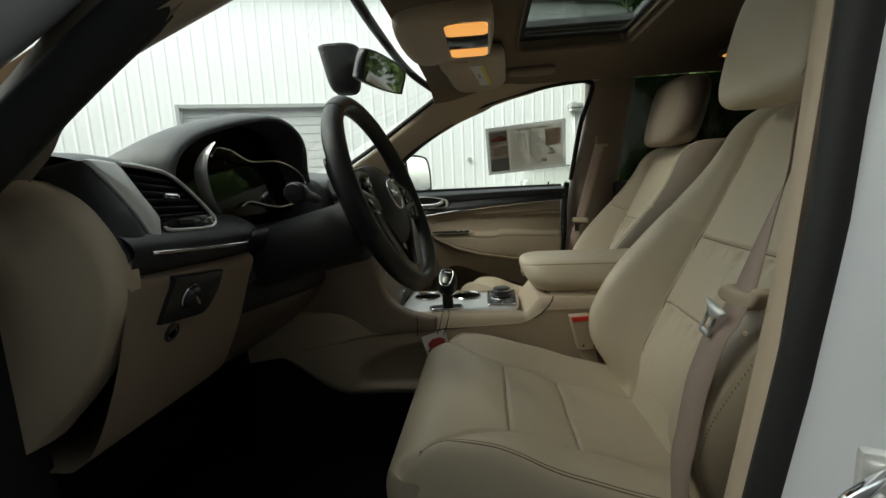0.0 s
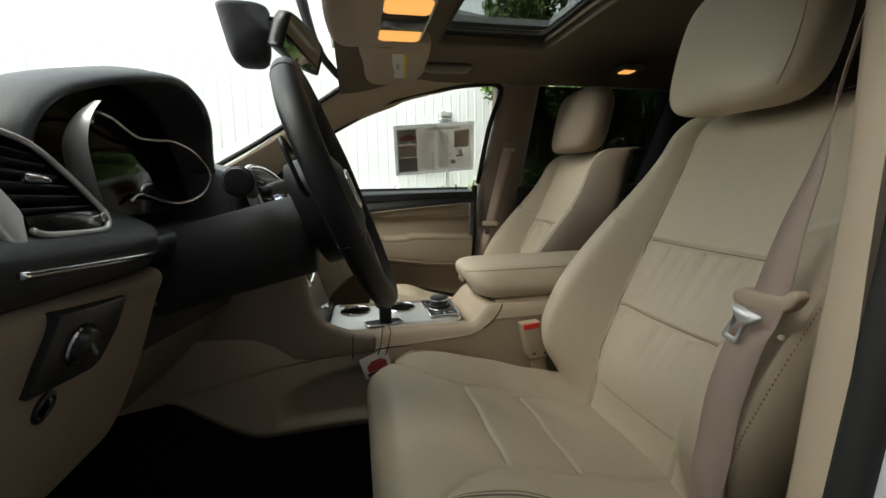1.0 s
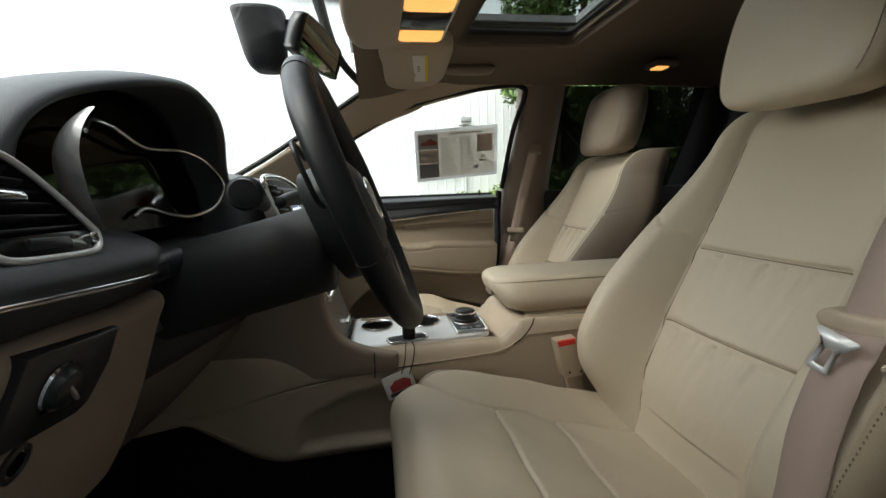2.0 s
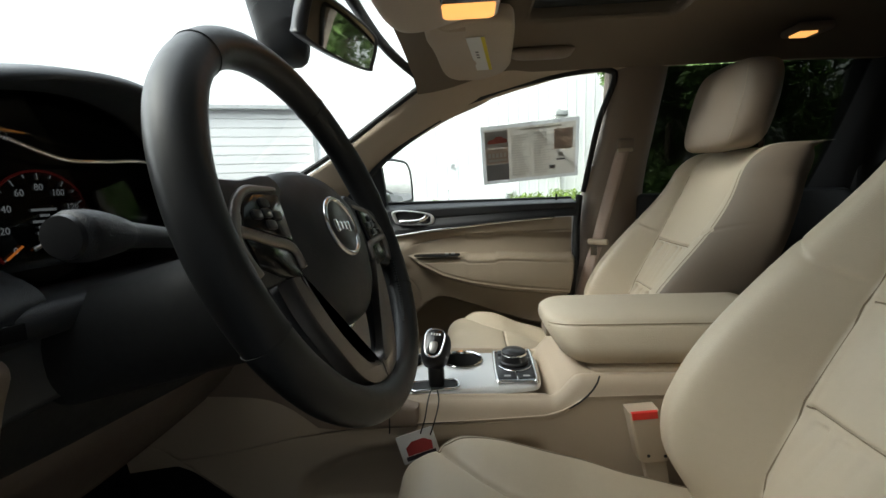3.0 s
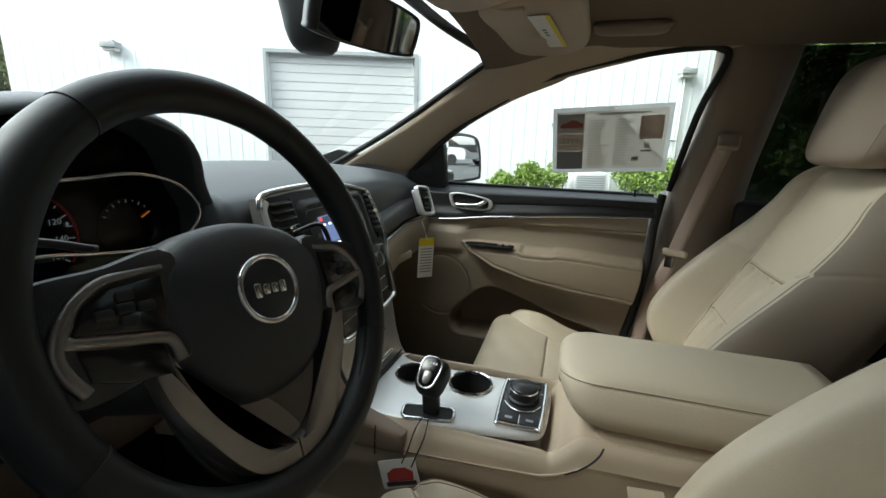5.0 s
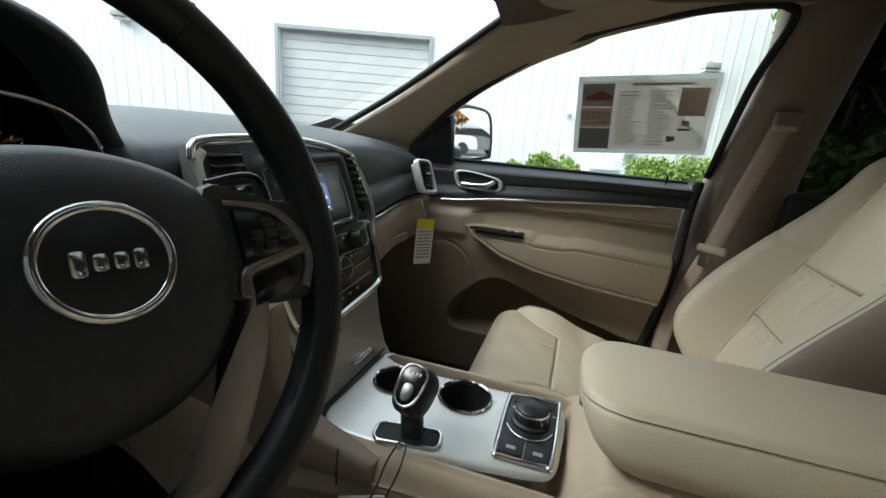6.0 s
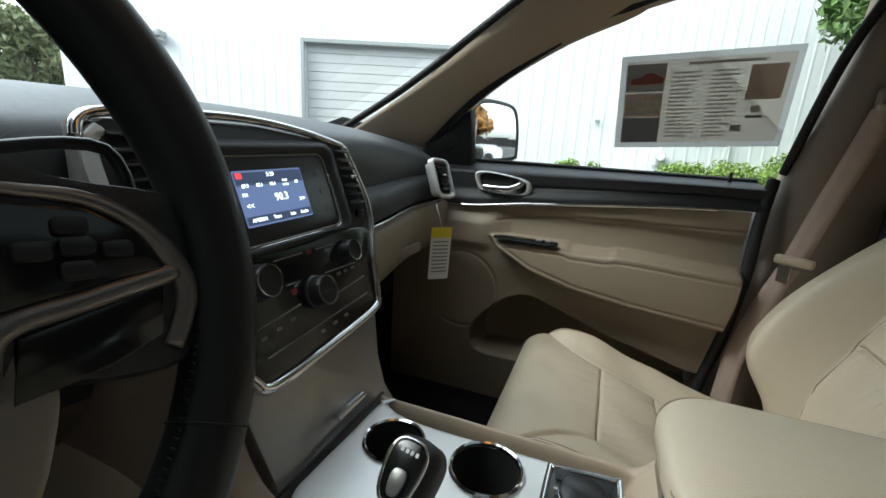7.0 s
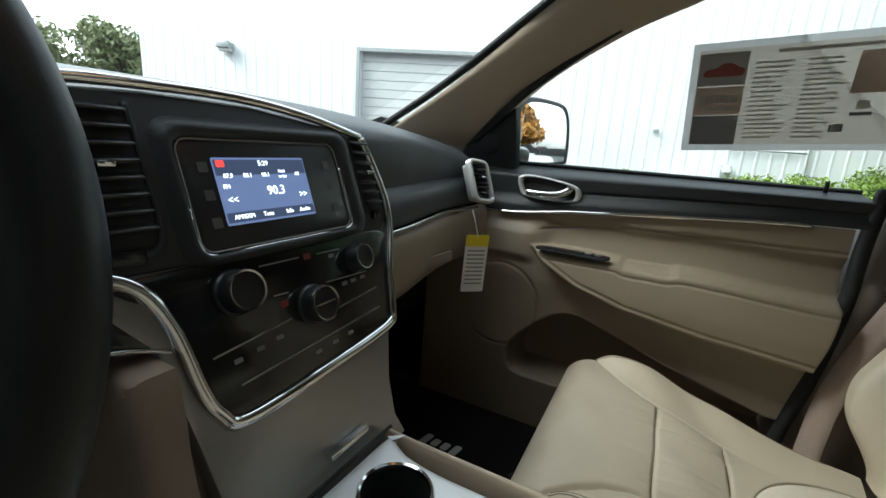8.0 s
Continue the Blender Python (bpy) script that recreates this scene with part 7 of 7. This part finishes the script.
for s in (-1, 1):
    part("lamp", slab(rrect(0.104, 0.078, 0.016, 6), (0.307, oy + s * 0.091, 1.5380), (1, 0, 0), (0, 1, 0), (0, 0, -1), 0.004, 0.002), LAMP, over, "lit amber lamp lens")
visor = thing("sun_visor", (0.32, 0.42, 1.56), "beige sun visor with a small printed label", "sun visor")
vo = spline([(0.212, 0.205), (0.30, 0.175), (0.385, 0.175), (0.410, 0.22), (0.424, 0.42), (0.426, 0.51), (0.408, 0.585), (0.352, 0.652), (0.300, 0.652), (0.268, 0.63), (0.235, 0.55), (0.22, 0.35)], 60, closed=True)
vc = np.array((0.32, 0.42))
tilt = lambda x, y: 1.552 - 0.10 * max(0.0, 0.30 - x) - 0.015 * (y - 0.2)
P = np.array([[(vc[0] + (a - vc[0]) * k, vc[1] + (b - vc[1]) * k, tilt(vc[0] + (a - vc[0]) * k, b) + dz) for a, b in vo] for k, dz in ((0.95, 0.030), (0.995, 0.020), (1.0, 0.004), (0.985, -0.006), (0.95, -0.0105), (0.5, -0.011), (0.02, -0.011))])
vb = grid("panel", P, BEIGE, visor, closed=True)
L1, L2, LC = Vector((0.993, -0.118, 0)), Vector((0.118, 0.993, -0.015)), Vector((0.338, 0.388, 1.5362))
vl = part("label", slab([(-0.022, -0.135), (0.022, -0.135), (0.022, 0.135), (-0.022, 0.135)], LC, L1, L2, (0, 0, -1), 0.0008, 0), PAPER, visor, "white and yellow printed label", smooth=False)
part("label_band", slab([(0.013, -0.135), (0.022, -0.135), (0.022, 0.135), (0.013, 0.135)], LC + Vector((0, 0, -0.001)), L1, L2, (0, 0, -1), 0.0004, 0), YELLOW, vl, smooth=False)
for k in range(3):
    part("label_mark", slab(rrect(0.008, 0.012, 0.001, 2, -0.006, -0.03 + 0.022 * k), LC + Vector((0, 0, -0.001)), L1, L2, (0, 0, -1), 0.0004, 0), INK, vl, smooth=False)
tube("pivot", spline([(0.22, 0.17, 1.560), (0.235, 0.185, 1.545), (0.26, 0.205, 1.541), (0.30, 0.205, 1.541)], 16), 0.007, BEIGE, visor)
grab = thing("grab_handle", (0.52, 0.60, 1.57), "folded beige roof grab handle", "handle")
rows = []
for t in np.linspace(0, 1, 30):
    x = 0.432 + 0.18 * t
    h = 0.018 * math.sqrt(max(0.0, 1 - abs(2 * t - 1) ** 5)) + 0.001
    a = np.linspace(0, 2 * math.pi, 20, endpoint=False)
    rows.append(np.stack([np.full(20, x), 0.535 + 0.030 * np.cos(a), 1.577 + h * np.sin(a)], -1))
grid("grip", np.array(rows), TAN, grab, closed=True, caps=True)
dome = thing("dome_lamp", (1.20, 0.46, 1.575), "lit amber rear reading lamp on the ceiling", "lamp")
part("housing", box((1.205, 0.46, 1.577), (0.09, 0.08, 0.022), 0.010, 3), TAN, dome)
part("lens", box((1.192, 0.455, 1.565), (0.046, 0.042, 0.008), 0.003, 3), LAMP, dome, "lit amber lens")

# ---- seat belts ----
def webbing(name, path, width, mat, parent, across):
    """A belt: a flat band along a path."""
    p = spline(path, 40)
    ac = np.array([np.array(a) / np.linalg.norm(a) for a in spline(across, 40)])
    t = np.gradient(p, axis=0)
    n = np.cross(t, ac)
    n /= np.linalg.norm(n, axis=1)[:, None]
    w = width / 2
    P = np.stack([p - ac * w + n * 0.0006, p - ac * w * 0.3 + n * 0.0013, p + ac * w * 0.3 + n * 0.0013, p + ac * w + n * 0.0006, p + ac * w - n * 0.0006, p - ac * w - n * 0.0006], 1)
    return grid(name, P, mat, parent, closed=True, caps=True)


db = thing("seat_belt", (0.62, -0.70, 0.6), "rosy beige seat belt with a chrome latch plate", "seat belt", group="front seat belts")
webbing("webbing", [(0.775, -0.672, 1.46), (0.738, -0.664, 1.37), (0.711, -0.664, 1.295), (0.692, -0.668, 1.235), (0.682, -0.664, 1.174), (0.668, -0.656, 1.110), (0.650, -0.656, 1.045), (0.645, -0.656, 1.025)], 0.047, WEB, db, [(0.82, 0.55, 0.05), (0.83, 0.55, 0.05), (0.82, 0.56, 0.05), (0.80, 0.60, 0.0), (0.58, 0.80, -0.05), (0.35, 0.93, -0.12), (0.08, 0.97, -0.2), (0.05, 0.97, -0.2)])
webbing("webbing", [(0.643, -0.656, 1.022), (0.630, -0.655, 0.995), (0.617, -0.655, 0.975), (0.600, -0.651, 0.908), (0.590, -0.651, 0.838), (0.584, -0.651, 0.779), (0.59, -0.66, 0.62)], 0.048, WEB, db, [(0.05, 0.98, -0.15), (0.02, 1, -0.08), (0.0, 1, -0.05), (-0.05, 1, 0.0), (-0.05, 1, 0.03), (-0.05, 1, 0.03), (0.0, 1, 0.0)])
guide = [(-0.611, 1.018), (-0.614, 1.027), (-0.626, 1.033), (-0.640, 1.0305), (-0.672, 1.033), (-0.682, 1.041), (-0.690, 1.042), (-0.693, 1.034), (-0.683, 1.019), (-0.668, 1.011), (-0.648, 1.0095), (-0.619, 1.011)]
part("tongue_guide", slab([tuple(q) for q in spline(guide, 48, closed=True)], (0.655, 0, 0), (0, 1, 0), (0, 0, 1), (-1, 0, 0), 0.017, 0.005, 3), BEIGE, db, "beige tongue guide")
c, e1, e2 = Vector((0.613, -0.647, 0.993)), Vector((0.05, -0.97, -0.24)).normalized(), Vector((0.14, -0.33, 0.93)).normalized()
nn = e1.cross(e2).normalized()
o = [(-0.011, -0.019), (-0.008, -0.021), (0.008, -0.021), (0.011, -0.019), (0.009, 0.012), (0.020, 0.021), (0.018, 0.024), (-0.018, 0.024), (-0.020, 0.021), (-0.009, 0.012)]
i = [(-0.0050, -0.013), (-0.0040, -0.014), (0.0040, -0.014), (0.0050, -0.013), (0.0045, 0.0), (0.0042, 0.005), (0.0035, 0.006), (-0.0035, 0.006), (-0.0042, 0.005), (-0.0045, 0.0)]
P = np.array([[c + e1 * a + e2 * b + nn * d for a, b in loop + loop[:1]] for loop, d in ((o, -0.001), (o, 0.001), (i, 0.001), (i, -0.001), (o, -0.001))])
grid("latch_plate", P, SATIN, db, "chrome latch plate")
part("loop_button", lathe([(0.004, 0), (0.003, 0.002), (0, 0.003)], (0.634, -0.684, 0.990), (-0.6, -0.8, 0.1)), BEIGE, db)
pb = thing("seat_belt", (0.74, 0.72, 0.6), "rosy beige seat belt on the middle pillar", "seat belt", group="front seat belts")
part("belt_guide", box((0.828, 0.708, 1.316), (0.056, 0.024, 0.046), 0.010, 3), TAN, pb, "tan belt guide on the pillar")
part("guide_slot", box((0.822, 0.694, 1.300), (0.050, 0.014, 0.012), 0.004, 2), BEIGE, pb)
webbing("webbing", [(0.815, 0.696, 1.300), (0.790, 0.697, 1.20), (0.760, 0.694, 1.09), (0.737, 0.690, 1.00)], 0.042, WEB, pb, [(0.95, -0.3, 0), (0.92, -0.35, 0), (0.85, -0.5, 0.1), (0.8, -0.6, 0.1)])
webbing("webbing", [(0.731, 0.692, 0.975), (0.705, 0.70, 0.88), (0.680, 0.705, 0.76), (0.672, 0.705, 0.62)], 0.042, WEB, pb, [(0.8, -0.6, 0.1), (0.8, -0.6, 0.0), (0.8, -0.6, 0.0), (0.8, -0.6, 0.0)])
part("tongue_guide", box((0.736, 0.688, 0.994), (0.070, 0.014, 0.020), 0.006, 3, Matrix.Rotation(radians(-35), 4, "Z")), BEIGE, pb)
part("latch_plate", box((0.722, 0.684, 0.966), (0.022, 0.003, 0.036), 0.001, 1, Matrix.Rotation(radians(-35), 4, "Z")), CHROME, pb)
for side, y in (("driver", -0.165), ("passenger", 0.175)):
    bk = thing("belt_buckle", (0.565, y, 0.74), "tan seat belt buckle with a red button", "buckle", group="seat belt buckles")
    dx = 0.0 if y < 0 else 0.06
    prof = [(0.532, 0.846), (0.577, 0.850), (0.583, 0.826), (0.596, 0.772), (0.592, 0.765), (0.556, 0.762), (0.549, 0.768), (0.538, 0.820)]
    part("shell", slab([(a + dx, b) for a, b in prof], (0, y + 0.013, 0), (1, 0, 0), (0, 0, 1), (0, -1, 0), 0.028, 0.005, 3), BEIGE, bk)
    part("release_button", slab([(0.5375 + dx, 0.834), (0.5755 + dx, 0.8375), (0.5740 + dx, 0.8495), (0.5355 + dx, 0.846)], (0, y + 0.004, 0), (1, 0, 0), (0, 0, 1), (0, -1, 0), 0.0205, 0.002), RED, bk, "red release button")
    part("stalk", slab([(0.558 + dx, 0.765), (0.592 + dx, 0.768), (0.612 + dx, 0.66), (0.580 + dx, 0.66)], (0, y + 0.006, 0), (1, 0, 0), (0, 0, 1), (0, -1, 0), 0.014, 0.003), BEIGE, bk)
    for s in (-1, 1):
        part("rivet", lathe([(0.0028, 0), (0, 0.0012)], (0.5755 + dx + s * 0.0125, y - 0.0153, 0.776), (0, -1, 0), 10), BLACK_SMOOTH, bk)

# paper tag hanging at the glove compartment
tg = thing("paper_tag", (0.0, 0.585, 0.92), "white hanging paper tag with a yellow head", "tag")
e1, e2, nn = Vector((0.75, 0.65, 0)).normalized(), Vector((0.04, -0.02, 1)).normalized(), Vector((0.65, -0.75, 0)).normalized()
tc = Vector((-0.004, 0.575, 0.925))
part("card", slab(rrect(0.052, 0.132, 0.003, 2), tc, e1, e2, nn, 0.0008, 0), PAPER, tg, smooth=False)
part("card_head", slab(rrect(0.052, 0.026, 0.002, 2, 0, 0.053), tc + nn * 0.001, e1, e2, nn, 0.0005, 0), YELLOW, tg, "yellow printed head", smooth=False)
for k in range(9):
    part("text_bar", slab(rrect(0.040, 0.0032, 0.0003, 1, 0, 0.030 - 0.0095 * k), tc + nn * 0.001, e1, e2, nn, 0.0004, 0), INK, tg, smooth=False)
tube("string", spline([tc + e2 * 0.062 + nn * 0.002, (-0.008, 0.568, 1.02), (-0.016, 0.566, 1.045)], 10), 0.006, PAPER, tg, sides=6, flat=0.15)

# floor mats
for y, w in ((0.45, 0.44), (-0.42, 0.42)):
    mt = thing("floor_mat", (-0.05, y, 0.47), "black carpet floor mat with pale lettering", "floor mat", group="floor mats")
    part("mat", slab(rrect(0.62, w, 0.06, 6), (-0.10, y, 0.472), (1, 0, 0), (0, 1, 0), (0, 0, 1), 0.010, 0.004), CARPET, mt)
    if y > 0:
        for k, h in enumerate((0.040, 0.026, 0.026, 0.036)):
            part("letter_bar", slab(rrect(0.017, h, 0.005, 3), (-0.066 + 0.026 * k, 0.523, 0.4825), (1, 0, 0), (0.2, 1, 0), (0, 0, 1), 0.0015, 0), material("pale_thread", (0.6, 0.6, 0.58), 0.8), mt, smooth=False)
        part("mat_stud", lathe([(0.014, 0), (0.012, 0.004), (0, 0.004)], (0.16, 0.52, 0.482), (0, 0, 1)), BLACK_SMOOTH, mt)
# rear bench, in the dark behind; its shade is in the leather colour
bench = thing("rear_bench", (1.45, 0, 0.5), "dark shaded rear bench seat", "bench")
part("cushion", box((1.40, 0, 0.62), (0.50, 1.30, 0.30), 0.06, 4), LEATHER_SHADED, bench)
part("backrest", box((1.72, 0, 0.98), (0.14, 1.30, 0.56), 0.05, 4, Matrix.Rotation(radians(18), 4, "Y")), LEATHER_SHADED, bench)
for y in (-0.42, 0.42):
    part("headrest", box((1.83, y, 1.32), (0.08, 0.24, 0.14), 0.035, 4), LEATHER_SHADED, bench)
for s in (1, -1):
    tagged(part("wall_kick_panel", box((-0.40, 0.80 * s, 0.80), (0.44, 0.08, 0.70), 0.02), CARPET), "black footwell side trim", "wall", kind="structure")
# black box added to stand for the shade below the dash top
tagged(part("wall_dark_filler", box((-0.42, 0.0, 1.05), (0.22, 1.50, 0.10), 0.02), RUBBER), "black box added as the dark space under the dashboard top", "wall", kind="structure")
